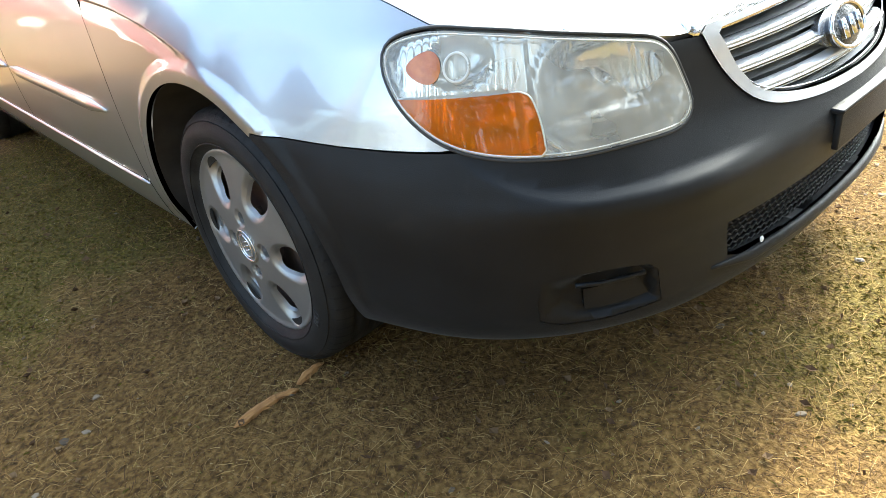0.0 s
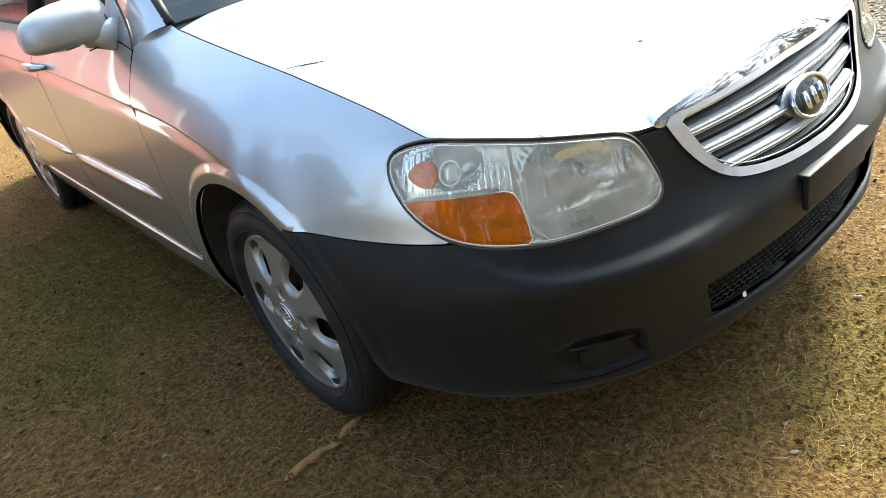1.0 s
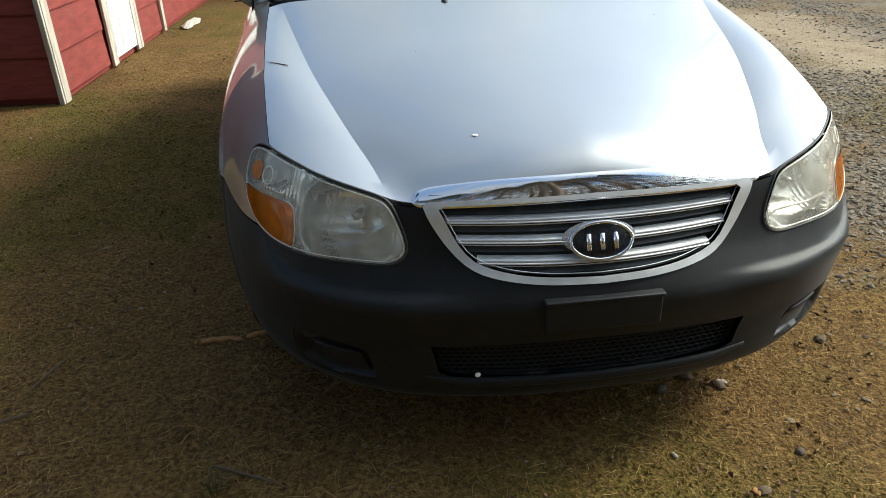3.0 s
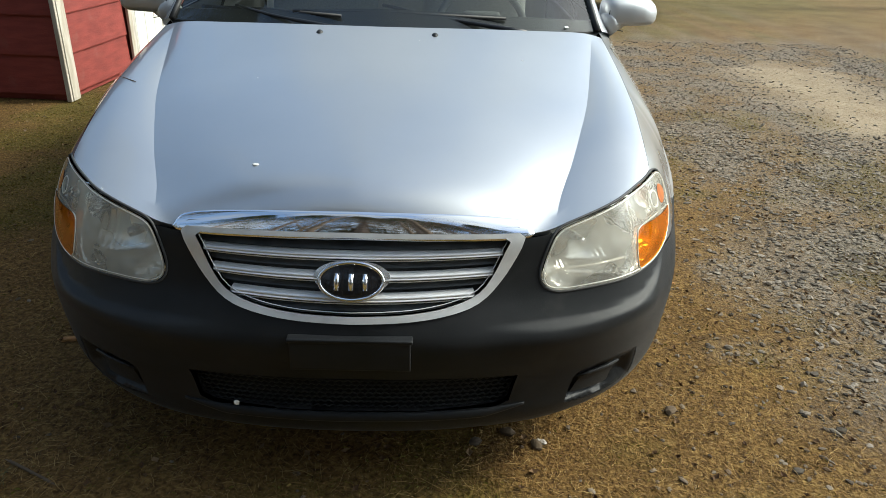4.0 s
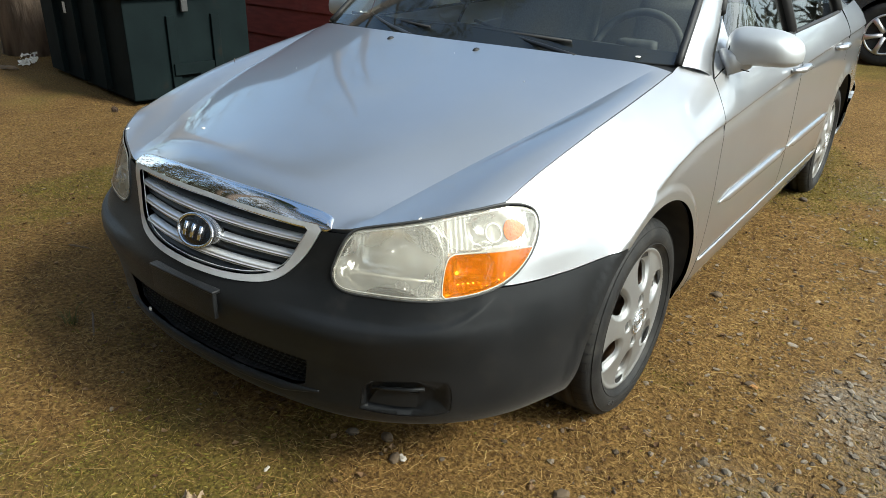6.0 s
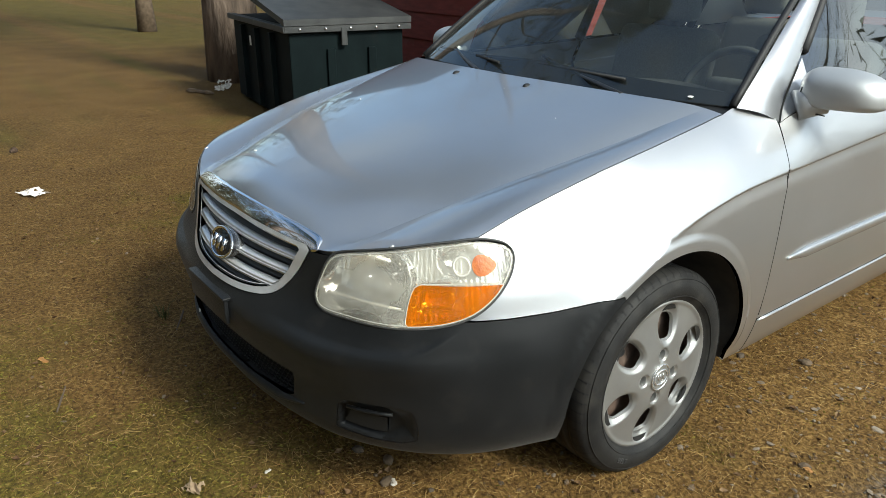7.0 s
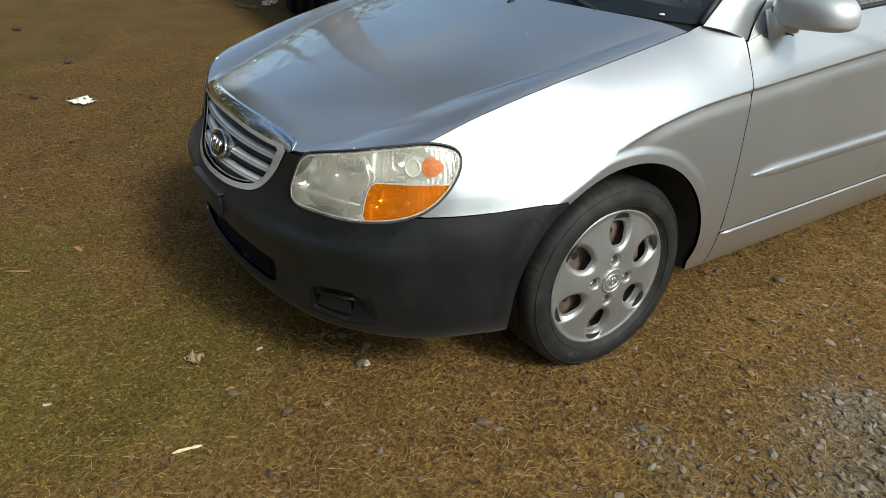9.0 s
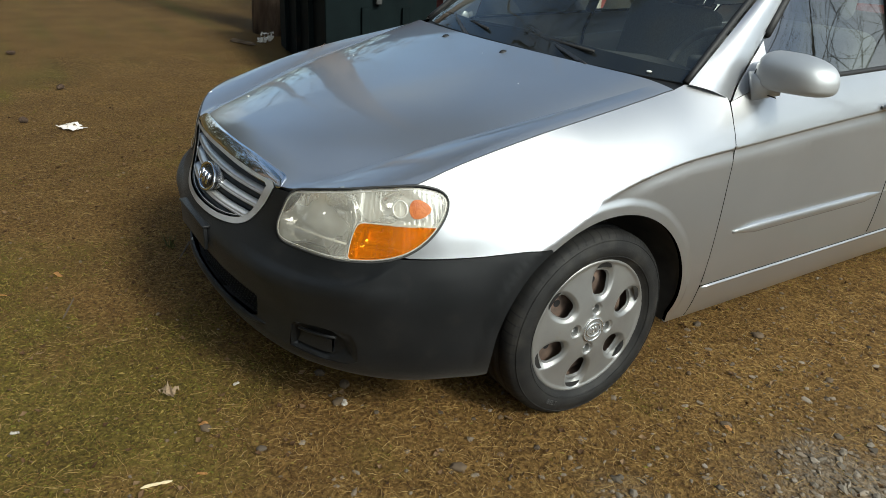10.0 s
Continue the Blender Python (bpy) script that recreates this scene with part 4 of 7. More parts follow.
def quarter():
    a_tail = PLAN_A[14]
    o = [(a_at_y(Y_R - 0.02), 0.66)] + arc_az(2.61, ARCH_R, math.radians(118), math.radians(-14), 30) + [(a_at_y(3.0), 0.42), (a_tail, 0.44), (a_tail, 0.98)]
    o += [(a_at_y(y), belt(y)) for y in np.linspace(3.3, Y_R + 0.036, 8)] + [(a_at_y(Y_R + 0.034), 0.85), (a_at_y(Y_R + 0.006), 0.75)]
    return o


doors = {}
for nm, ol in (("front_door", door_front()), ("rear_door", door_rear())):
    doors[nm] = both(nm, ol, skin, 0.03, 0.012, SILVER, 0.015, crease_rows(0.4, 2.5))
both("rear_fender", quarter(), skin, 0.035, 0.012, SILVER, 0.02, crease_rows(2.3, 3.4))
sill = [(a_at_y(y), 0.195) for y in np.linspace(0.4575, 2.24, 12)] + [(a_at_y(y), 0.3235) for y in np.linspace(2.24, 0.462, 12)] + [(a_at_y(0.4575), 0.31)]
both("sill", sill, lambda a, z: skin(a, z, 0.0008), 0.03, 0.012, SILVER, 0.012)
for sgn in (1, -1):
    part("sill_edge", tube_bm([skin(sgn * a_at_y(y), 0.3165, 0.001) for y in np.linspace(0.466, 2.22, 40)], [0.002] + [0.0058] * 38 + [0.002], 8), SILVER, car, "raised silver edge along the sill")
rear_poly = [(a, 0.25) for a in np.linspace(a_at_y(2.98), PLAN_A[16], 12)] + [(a, 0.55) for a in np.linspace(PLAN_A[16], PLAN_A[14], 6)] + [(a_at_y(3.0), 0.42)]
both("rear_bumper", rear_poly, lambda a, z: skin(a, z, 0.012), 0.05, 0.02, SILVER)
lid = [(a, 0.56) for a in np.linspace(PLAN_A[14], PLAN_A[16], 6)] + [(a, 0.98) for a in np.linspace(PLAN_A[16], PLAN_A[14], 6)]
both("boot_lid", lid, skin, 0.05, 0.02, SILVER)
deck = grid_bm(lambda u, v: Vector(((2 * u - 1) * (0.74 - 0.06 * v), 2.75 + 0.72 * v, 0.985 + 0.03 * (1 - (2 * u - 1) ** 2))), 12, 6)
part("boot_deck", deck, SILVER, car)
for sgn, dd in ((1, 0), (-1, 1)):
    for nm, y0, y1 in (("front_door", 0.545, 1.415), ("rear_door", 1.45, 2.26)):
        d = doors[nm][dd]
        n = 40
        cl = [skin(sgn * a_at_y(y0 + (y1 - y0) * i / n), 0.503, 0.001) for i in range(n + 1)]
        part("rubbing_strip", strip_bm(cl, 0.034, 0.012, lambda i: (0, 0, 1), lambda i, s=sgn: (s, 0, 0)), SILVER, d, "silver rubbing strip")
        yh = y1 - 0.17
        hd = [skin(sgn * a_at_y(yh + 0.19 * i / 12), 0.842 + 0.006 * math.sin(math.pi * i / 12), 0.006 + 0.03 * min(1, 4 * min(i, 12 - i) / 12)) for i in range(13)]
        part("handle", tube_bm(hd, [0.008 + 0.007 * min(1, 3 * min(i, 12 - i) / 12) for i in range(13)], 10), SILVER, d, "silver pull handle")

# -- greenhouse --
WB = [(0, 0.245, 0.962), (0.3, 0.26, 0.96), (0.55, 0.305, 0.957), (0.728, 0.372, 0.953)]
WT = [(0, 0.90, 1.43), (0.3, 0.912, 1.42), (0.5, 0.945, 1.395), (0.604, 0.99, 1.375)]
wb, wt = spline(chords(WB) / chords(WB)[-1], WB), spline(chords(WT) / chords(WT)[-1], WT)


def screen(u, v, out=0.0):
    """The windscreen: u across (-1 to 1), v up."""
    q = abs(u)
    p = wb(q) * (1 - v) + wt(q) * v
    bulge = 0.035 * math.sin(math.pi * v) * (1 - 0.5 * q * q) + out
    n = Vector((0.25 * u, -0.46, 0.86))
    return Vector((math.copysign(p[0], u) if u else 0, p[1], p[2])) + n * bulge


glass_ws = part("windscreen", grid_bm(lambda u, v: screen(2 * u - 1, v), 40, 20), GLASS, car, "tinted windscreen with worn wiper marks")
glass_ws.visible_shadow = False
for u in (-1, 1):
    part("screen_seal", tube_bm([screen(u * 0.992, v, 0.003) for v in np.linspace(0, 1, 14)], 0.011, 6), RUBBER_SEAL, car)
band = grid_bm(lambda u, v: screen((2 * u - 1), 0.0 + 0.10 * v * (1 - 0.3 * abs(2 * u - 1)), -0.004), 40, 4)
part("screen_border", band, mat("frit_black", (0.01, 0.011, 0.012), 0.5), car)

# cowl between hood and windscreen
def cowl_at(u, v):
    q = 2 * u - 1
    a = Vector(tuple(hood_rear(min(abs(q), 1.0)))) - Vector((0, 0.01, 0.012))
    b = Vector(tuple(wb(min(abs(q), 1.0)))) + Vector((0, 0.01, -0.002))
    p = a.lerp(b, v) - Vector((0, 0, 0.012 * math.sin(math.pi * v)))
    return Vector((math.copysign(p.x, q) if q else 0, p.y, p.z))


part("cowl", grid_bm(cowl_at, 40, 6), mat("cowl_black", (0.014, 0.015, 0.016), 0.5), car, "black plastic cowl panel")


def wiper(pivot, bend, tip, b0, b1):
    """A wiper: arm from its pivot, and the blade that it presses on the glass."""
    arm = part("wiper", tube_bm(path_pts([pivot, bend, tip], 10), [0.008] * 4 + [0.006] * 6, 6), mat("wiper_black", (0.02, 0.02, 0.022), 0.4), car, "black wiper arm at rest")
    part("wiper_blade", tube_bm([b0, tuple((np.array(b0) + np.array(b1)) / 2 + np.array((0, 0, 0.006))), b1], 0.006, 6), RUBBER_SEAL, arm)


wiper((0.46, 0.215, 0.966), (0.2, 0.30, 0.990), (-0.01, 0.36, 1.020), (-0.30, 0.305, 0.998), (0.40, 0.30, 0.995))
wiper((-0.15, 0.185, 0.968), (-0.36, 0.29, 0.985), (-0.50, 0.36, 1.005), (-0.62, 0.385, 0.995), (-0.14, 0.27, 0.992))
for sx in (-0.188, 0.166):     # washer nozzles
    p = Vector((sx, 0.118, 0.0))
    r = (0.118 + 0.79) / 0.955
    z = max(hood_full(sx / 0.73, rr).z for rr in (0.93, 0.95))
    bm = bmesh.new()
    bmesh.ops.create_uvsphere(bm, u_segments=14, v_segments=8, radius=1)
    for v in bm.verts:
        v.co = Vector((sx + v.co.x * 0.012, 0.118 + v.co.y * 0.017, 0.958 + v.co.z * 0.013))
    part("washer_nozzle", bm, RUBBER_SEAL, car, "small black washer nozzle")

# side windows, pillars and roof
SB = lambda y: Vector((skin(a_at_y(y), belt(y)).x - 0.004, y, belt(y) - 0.004))


def rail(y):
    """The upper edge of the doors, from the foot of the windscreen pillar backwards."""
    f = spline([0.496, 0.546, 0.653, 0.782, 0.92, 1.1, 1.5, 1.9, 2.3, 2.75], [(0.794, 0.908), (0.768, 0.95), (0.738, 1.05), (0.699, 1.17), (0.658, 1.3), (0.618, 1.392), (0.600, 1.425), (0.600, 1.42), (0.61, 1.37), (0.68, 1.03)])
    x, z = f(y)
    return Vector((x, y, z))


PF = spline([0, 0.25, 0.55, 0.8, 1], [(0.738, 0.364, 0.953), (0.7105, 0.505, 1.05), (0.676, 0.678, 1.17), (0.637, 0.867, 1.3), (0.607, 0.99, 1.377)])


def pillar(sgn):
    """The painted windscreen pillar, between glass and door."""
    def at(u, v):
        w = Vector(PF(u))
        r = rail(0.496 + 0.62 * u ** 0.92)
        p = w.lerp(r, v) + Vector((0.55, -0.35, 0.45)).normalized() * 0.014 * math.sin(math.pi * v)
        return Vector((sgn * p.x, p.y, p.z))
    return part("windscreen_pillar", grid_bm(at, 24, 8, flip=sgn < 0), SILVER, car, "", recalc=True)


for sgn in (1, -1):
    pillar(sgn)
    d = doors["front_door"][0 if sgn > 0 else 1]
    win = grid_bm(lambda u, v, s=sgn: (lambda y: (lambda p: Vector((s * p.x, p.y, p.z)))(SB(y).lerp(rail(y) - Vector((0.004, 0, 0.012)), v)))(0.668 + 0.75 * u), 12, 10, flip=sgn < 0)
    wo = part("window", win, SIDE_GLASS, d, "tinted door window")
    wo.visible_shadow = False
    def sail_at(u, v, s=sgn):
        y = 0.498 + 0.175 * u
        lo = Vector((0.797, 0.498, 0.906)).lerp(SB(0.673) + Vector((0.008, 0, -0.006)), u) + Vector((0, 0, 0.010 * math.sin(math.pi * u)))
        p = lo.lerp(rail(y) + Vector((0.006, 0, -0.002)), v)
        return Vector((s * p.x, p.y, p.z))
    part("mirror_sail", grid_bm(sail_at, 8, 8, flip=sgn < 0), SILVER, d, "", recalc=True)
    d2 = doors["rear_door"][0 if sgn > 0 else 1]
    win = grid_bm(lambda u, v, s=sgn: (lambda y: (lambda p: Vector((s * p.x, p.y, p.z)))(SB(y).lerp(rail(y) - Vector((0.004, 0, 0.02)), v)))(1.49 + 0.80 * u), 12, 10, flip=sgn < 0)
    wo = part("window", win, SIDE_GLASS, d2, "tinted door window")
    wo.visible_shadow = False
    for dd, y0, y1 in ((d, 0.70, Y_B - 0.003), (d2, Y_B + 0.01, 2.36)):
        def mir(p):
            return Vector((sgn * p.x, p.y, p.z))
        part("window_seal", tube_bm([mir(SB(y) + Vector((0.006, 0, 0))) for y in np.linspace(y0, y1, 12)], 0.009, 6), RUBBER_SEAL, dd)
        part("window_frame", tube_bm([mir(rail(y) + Vector((0.0, 0, -0.012))) for y in np.linspace(y0, y1, 14)], 0.015, 8), RUBBER_SEAL, dd)
        part("window_post", tube_bm([mir(SB(y1 - 0.02)), mir(SB(y1 - 0.02).lerp(rail(y1 - 0.02), 0.5) + Vector((0.004, 0, 0))), mir(rail(y1 - 0.02))], 0.026, 8), RUBBER_SEAL, dd)
roof = grid_bm(lambda u, v: (lambda y, q: Vector((q * rail(y).x, y, max(rail(y).z, 1.372) + 0.05 * (1 - q * q))))(0.99 + 1.38 * v, 2 * u - 1), 16, 14)
part("roof", roof, SILVER, car, "", recalc=True)
rear_glass = grid_bm(lambda u, v: (lambda y, q: Vector((q * rail(y).x, y, rail(y).z + 0.05 * (1 - q * q))))(2.37 + 0.4 * v, 2 * u - 1), 12, 8)
part("rear_window", rear_glass, SIDE_GLASS, car, "", recalc=True).visible_shadow = False
for sgn in (1, -1):
    cp = grid_bm(lambda u, v, s=sgn: (lambda y: (lambda p: Vector((s * p.x, p.y, p.z)))(SB(y).lerp(rail(y), v)))(2.34 + 0.44 * u), 8, 8, flip=sgn < 0)
    part("rear_pillar", cp, SILVER, car, "", recalc=True)

# -- door mirrors --
def mirror_shell(sgn):
    bm = bmesh.new()
    bmesh.ops.create_uvsphere(bm, u_segments=32, v_segments=18, radius=1)
    for v in bm.verts:
        x, y, z = v.co
        sx = math.copysign(abs(x) ** (0.58 if x > 0 else 0.42), x)
        fl = 1.0 if y < 0 else 0.35
        h = 0.068 * (1 + 0.10 * -x) * (1.0 if z > 0 else 0.72)
        v.co = Vector((sgn * (0.893 + sx * 0.112), 0.655 + y * 0.085 * fl + 0.02 * sx, 0.985 + max(math.copysign(abs(z) ** (0.7 if z > 0 else 0.46), z) * h, -0.041) - 0.012 * sx * (sx > 0) * (z > 0)))
    me = part("door_mirror", bm, MIRROR_PAINT, car, "silver door mirror housing", recalc=True)
    arm = [(sgn * 0.792, 0.575, 0.945), (sgn * 0.815, 0.60, 0.952), (sgn * 0.85, 0.63, 0.963)]
    part("mirror_arm", tube_bm(arm, [0.044, 0.041, 0.038], 14), MIRROR_PAINT, me)
    part("mirror_base_seam", tube_bm([(sgn * 0.806, 0.57, 1.0), (sgn * 0.802, 0.565, 0.965), (sgn * 0.808, 0.575, 0.935), (sgn * 0.87, 0.60, 0.924)], 0.002, 5), RUBBER_SEAL, me)
    g = bmesh.new()
    bmesh.ops.create_circle(g, cap_ends=True, segments=24, radius=1)
    for v in g.verts:
        v.co = Vector((sgn * (0.895 + v.co.x * 0.095), 0.688 + 0.015 * v.co.x, 0.985 + v.co.y * 0.055))
    part("mirror_glass", g, mat("mirror_silver", (0.9, 0.9, 0.9), 0.02, 1.0), me, "mirror glass", smooth=False)


mirror_shell(1)
mirror_shell(-1)

# -- wheels --
TYRE = [(-0.085, 0.185), (-0.1, 0.2), (-0.107, 0.235), (-0.102, 0.272), (-0.09, 0.291), (-0.075, 0.2985), (-0.055, TYRE_R), (-0.05, TYRE_R), (-0.047, TYRE_R - 0.007), (-0.040, TYRE_R - 0.007), (-0.037, TYRE_R), (-0.008, TYRE_R + 0.001), (-0.005, TYRE_R - 0.007), (0.005, TYRE_R - 0.007),
        (0.008, TYRE_R + 0.001), (0.037, TYRE_R), (0.040, TYRE_R - 0.007), (0.047, TYRE_R - 0.007), (0.05, TYRE_R), (0.055, TYRE_R), (0.075, 0.2985), (0.09, 0.291), (0.1015, 0.274), (0.1035, 0.267), (0.1062, 0.262), (0.1075, 0.25), (0.1068, 0.24), (0.103, 0.23), (0.097, 0.2235), (0.088, 0.214), (0.085, 0.19)]


HOLE_T = [math.pi / 3 * k + 0.36 for k in range(6)]


def cap_face(y, z):
    """How far out the wheel cover stands at (y, z) from its hub: a dome with six dished openings."""
    r = math.hypot(y, z)
    x = 0.104 - 0.016 * ease((r - 0.05) / 0.14) + 0.004 * math.exp(-((r - 0.19) / 0.006) ** 2) - 0.012 * ease((r - 0.193) / 0.008)
    for t in HOLE_T:
        u, w = y * math.cos(t) + z * math.sin(t), -y * math.sin(t) + z * math.cos(t)
        d = math.hypot((u - 0.135) / 0.052, w / (0.036 + 0.05 * (u - 0.1)))
        x -= 0.015 * ease((1.12 - d) / 0.5)
    for s in LUG_T:
        d = math.hypot(y - 0.058 * math.cos(s), z - 0.058 * math.sin(s))
        x -= 0.006 * ease((0.0195 - d) / 0.006)
    return x + 0.0035 * ease((0.038 - r) / 0.004)


LUG_T = [1.45 + k * math.pi / 2 for k in range(4)]


def lozenge(t0, r0, r1, w0, w1, n=28):
    """A rounded opening in the wheel cover."""
    pts = []
    for k in range(n):
        s = 2 * math.pi * k / n
        f = 0.5 - 0.5 * math.cos(s)
        rr = r0 + (r1 - r0) * (0.5 - 0.5 * math.copysign(abs(math.cos(s)) ** 0.75, math.cos(s)))
        w = (w0 + (w1 - w0) * (rr - r0) / (r1 - r0)) * math.copysign(abs(math.sin(s)) ** 0.7, math.sin(s))
        pts.append((rr * math.cos(t0) - w * math.sin(t0), rr * math.sin(t0) + w * math.cos(t0)))
    return pts


def make_wheel(turn):
    w = part("wheel", lathe_bm([(0.03, 0.0), (0.035, 0.05), (0.05, 0.06), (0.05, 0.1), (0.05, 0.16), (0.03, 0.185), (0.07, 0.205), (0.085, 0.21), (-0.085, 0.196), (-0.085, 0.18), (0.0, 0.15), (0.0, 0.0)], 40), RUST, car, "steel wheel with silver plastic cover")
    tb = lathe_bm(TYRE, 96)
    part("tyre", tb, RUBBER, w, "worn black tyre")
    # near-black strips laid on the tread paint in the shade of its sipes
    groove = bmesh.new()
    for k in range(64):
        t = 2 * math.pi * k / 64
        for sx in (-1, 1):
            rows = []
            for dx, dt, r in ((0.054, 0.0, 0.3012), (0.068, 0.006, 0.3006), (0.080, 0.011, 0.2975), (0.090, 0.015, 0.2925), (0.0965, 0.018, 0.2835)):
                rows.append([groove.verts.new((sx * dx, r * math.cos(t + dt + e), r * math.sin(t + dt + e))) for e in (0, 0.013)])
            for q0, q1 in zip(rows, rows[1:]):
                groove.faces.new((q0[0], q0[1], q1[1], q1[0]))
    part("dark_sipe_strip", groove, GAP, w, "", smooth=False)["kind"] = "stuff"
    for r in (0.2785, 0.232):
        part("sidewall_ring", tube_bm([(0.0995 if r > 0.25 else 0.1045, r * math.cos(t), r * math.sin(t)) for t in np.linspace(0, 2 * math.pi, 73)], 0.0014, 5, False), RUBBER, w)
    txt = bpy.data.curves.new("tyre_lettering", "FONT")
    txt.body, txt.size, txt.extrude = "BELT", 0.021, 0.0012
    tmp = new("tyre_lettering", txt)
    word = bpy.data.meshes.new_from_object(tmp.evaluated_get(bpy.context.evaluated_depsgraph_get()))
    bpy.data.objects.remove(tmp)
    for v in word.vertices:
        t, r = math.radians(234) + v.co.x / 0.25, 0.2575 - v.co.y
        v.co = (0.1077 + v.co.z, r * math.cos(t), r * math.sin(t))
    word.materials.append(mat("raised_rubber", (0.05, 0.05, 0.05), 0.6))
    new("tyre_lettering", word).parent = w
    holes = [lozenge(t, 0.091, 0.161, 0.026, 0.0345, 36) for t in HOLE_T]
    lugs = [[(0.058 * math.cos(s) + 0.0125 * math.cos(t), 0.058 * math.sin(s) + 0.0125 * math.sin(t)) for t in np.linspace(0, 2 * math.pi, 14, endpoint=False)] for s in LUG_T]
    rim_pts = [(0.2 * math.cos(t), 0.2 * math.sin(t)) for t in np.linspace(0, 2 * math.pi, 72, endpoint=False)]
    cap = part("wheel_cover", panel_bm(rim_pts, lambda y, z: Vector((cap_face(y, z), y, z)), 0.0042, holes + lugs, 0.0, edge_step=0.004), HUBCAP, w, "six-opening silver wheel cover with brake dust")
    for poly, dep in [(h, 0.008) for h in holes] + [(q, 0.02) for q in lugs]:
        walls = bmesh.new()
        c = np.mean(poly, 0)
        outer = [walls.verts.new((cap_face(*p), *p)) for p in poly]
        inn = [walls.verts.new((cap_face(*p) - dep, *(np.array(p) + (c - np.array(p)) * 0.10))) for p in poly]
        for i in range(len(poly)):
            walls.faces.new((outer[i], outer[(i + 1) % len(poly)], inn[(i + 1) % len(poly)], inn[i]))
        part("opening_edge", walls, HUBCAP, cap, "")
    for q in lugs:
        c = np.mean(q, 0)
        part("wheel_nut", tube_bm([(0.05, c[0], c[1]), (0.088, c[0], c[1])], 0.0075, 6), SATIN, cap, "", smooth=False)
    for r, dx in ((0.033, 0.1075), (0.024, 0.1085)):
        part("centre_ring", tube_bm([(dx, r * math.cos(t), 0.8 * r * math.sin(t)) if r < 0.03 else (dx, r * math.cos(t), r * math.sin(t)) for t in np.linspace(0, 2 * math.pi, 29)], 0.0022, 6, False), SATIN, cap)
    for o in (-0.009, 0.0, 0.009):
        part("centre_mark", tube_bm([(0.1075, o + 0.002, -0.009), (0.1075, o - 0.002, 0.009)], 0.002, 5), SATIN, cap)
    # near-black discs on the steel paint in the dark of its vent holes
    for k in range(6):
        t = HOLE_T[k]
        c = (0.136 * math.cos(t), 0.136 * math.sin(t))
        part("dark_vent_disc", tube_bm([(0.03, *c), (0.052, *c)], 0.0115, 16), GAP, w, "", smooth=False)
    cap.matrix_basis = Matrix.Diagonal((1, 1.11, 1.11, 1))
    return w


first = make_wheel(0)
first.matrix_basis = pose(TRACK_X - 0.102, 0.012, HUB_Z, 0, 0, 0)
for x, y, sp in ((-1, 0.006, 100), (1, 2.612, 40), (-1, 2.612, 75)):
    copy_thing(first, pose(x * (TRACK_X - 0.102), y, HUB_Z, 0, 0, 180 if x < 0 else 0) @ pose(0, 0, 0, sp, 0, 0))

# -- inside the car --
bm = grid_bm(lambda u, v: Vector(((2 * u - 1) * 0.68, 0.40 + 0.36 * v, 0.915 + 0.035 * math.sin(math.pi * min(1, v * 1.2)) + 0.03 * math.exp(-(((2 * u - 1) * 0.68 - 0.36) / 0.16) ** 2) * v - 0.3 * max(0, v - 0.85) / 0.15)), 30, 16)
dash = part("dashboard", bm, CABIN, car, "dark grey dashboard")
part("steering_wheel", tube_bm([(0.36 + 0.18 * math.cos(t), 0.92 + 0.07 * math.sin(t), 0.87 + 0.165 * math.sin(t)) for t in np.linspace(0, 2 * math.pi, 37)], 0.015, 8, False), CABIN, car, "dark steering wheel")
part("steering_hub", block_bm(0.16, 0.06, 0.12, 0.02, (0.36, 0.93, 0.82)), CABIN, car)


def seat(x, y, w):
    s = part("seat", block_bm(w, 0.5, 0.16, 0.05, (x, y - 0.25, 0.4), 3), FABRIC, car, "grey fabric seat")
    part("seat_back", block_bm(w, 0.16, 0.58, 0.06, (x, y, 0.48), 3, None, Matrix.Rotation(radians(-14), 4, "X")), FABRIC, s)
    for hx in ((0,) if w < 0.8 else (-0.4, 0.4)):
        part("headrest", block_bm(0.26, 0.10, 0.17, 0.045, (x + hx, y + 0.15, 1.07), 3), FABRIC, s)


seat(0.36, 1.42, 0.5)
seat(-0.36, 1.42, 0.5)
seat(0.0, 2.32, 1.2)
part("cabin_floor", block_bm(1.4, 1.9, 0.05, 0.01, (0, 1.5, 0.3)), CABIN, car)
part("cabin_wall", block_bm(1.3, 0.05, 0.6, 0.02, (0, 2.62, 0.4)), CABIN, car)
part("rear_view_mirror", block_bm(0.24, 0.03, 0.06, 0.012, (0, 0.98, 1.29)), CABIN, car, "rear-view mirror")

# ---- ground: one sheet, with pine straw, grass, gravel and litter lying on it ----
def sm(e0, e1, x):
    t = np.clip((x - e0) / (e1 - e0), 0, 1)
    return t * t * (3 - 2 * t)


TABLE = np.random.default_rng(77).uniform(-1, 1, (256, 256))


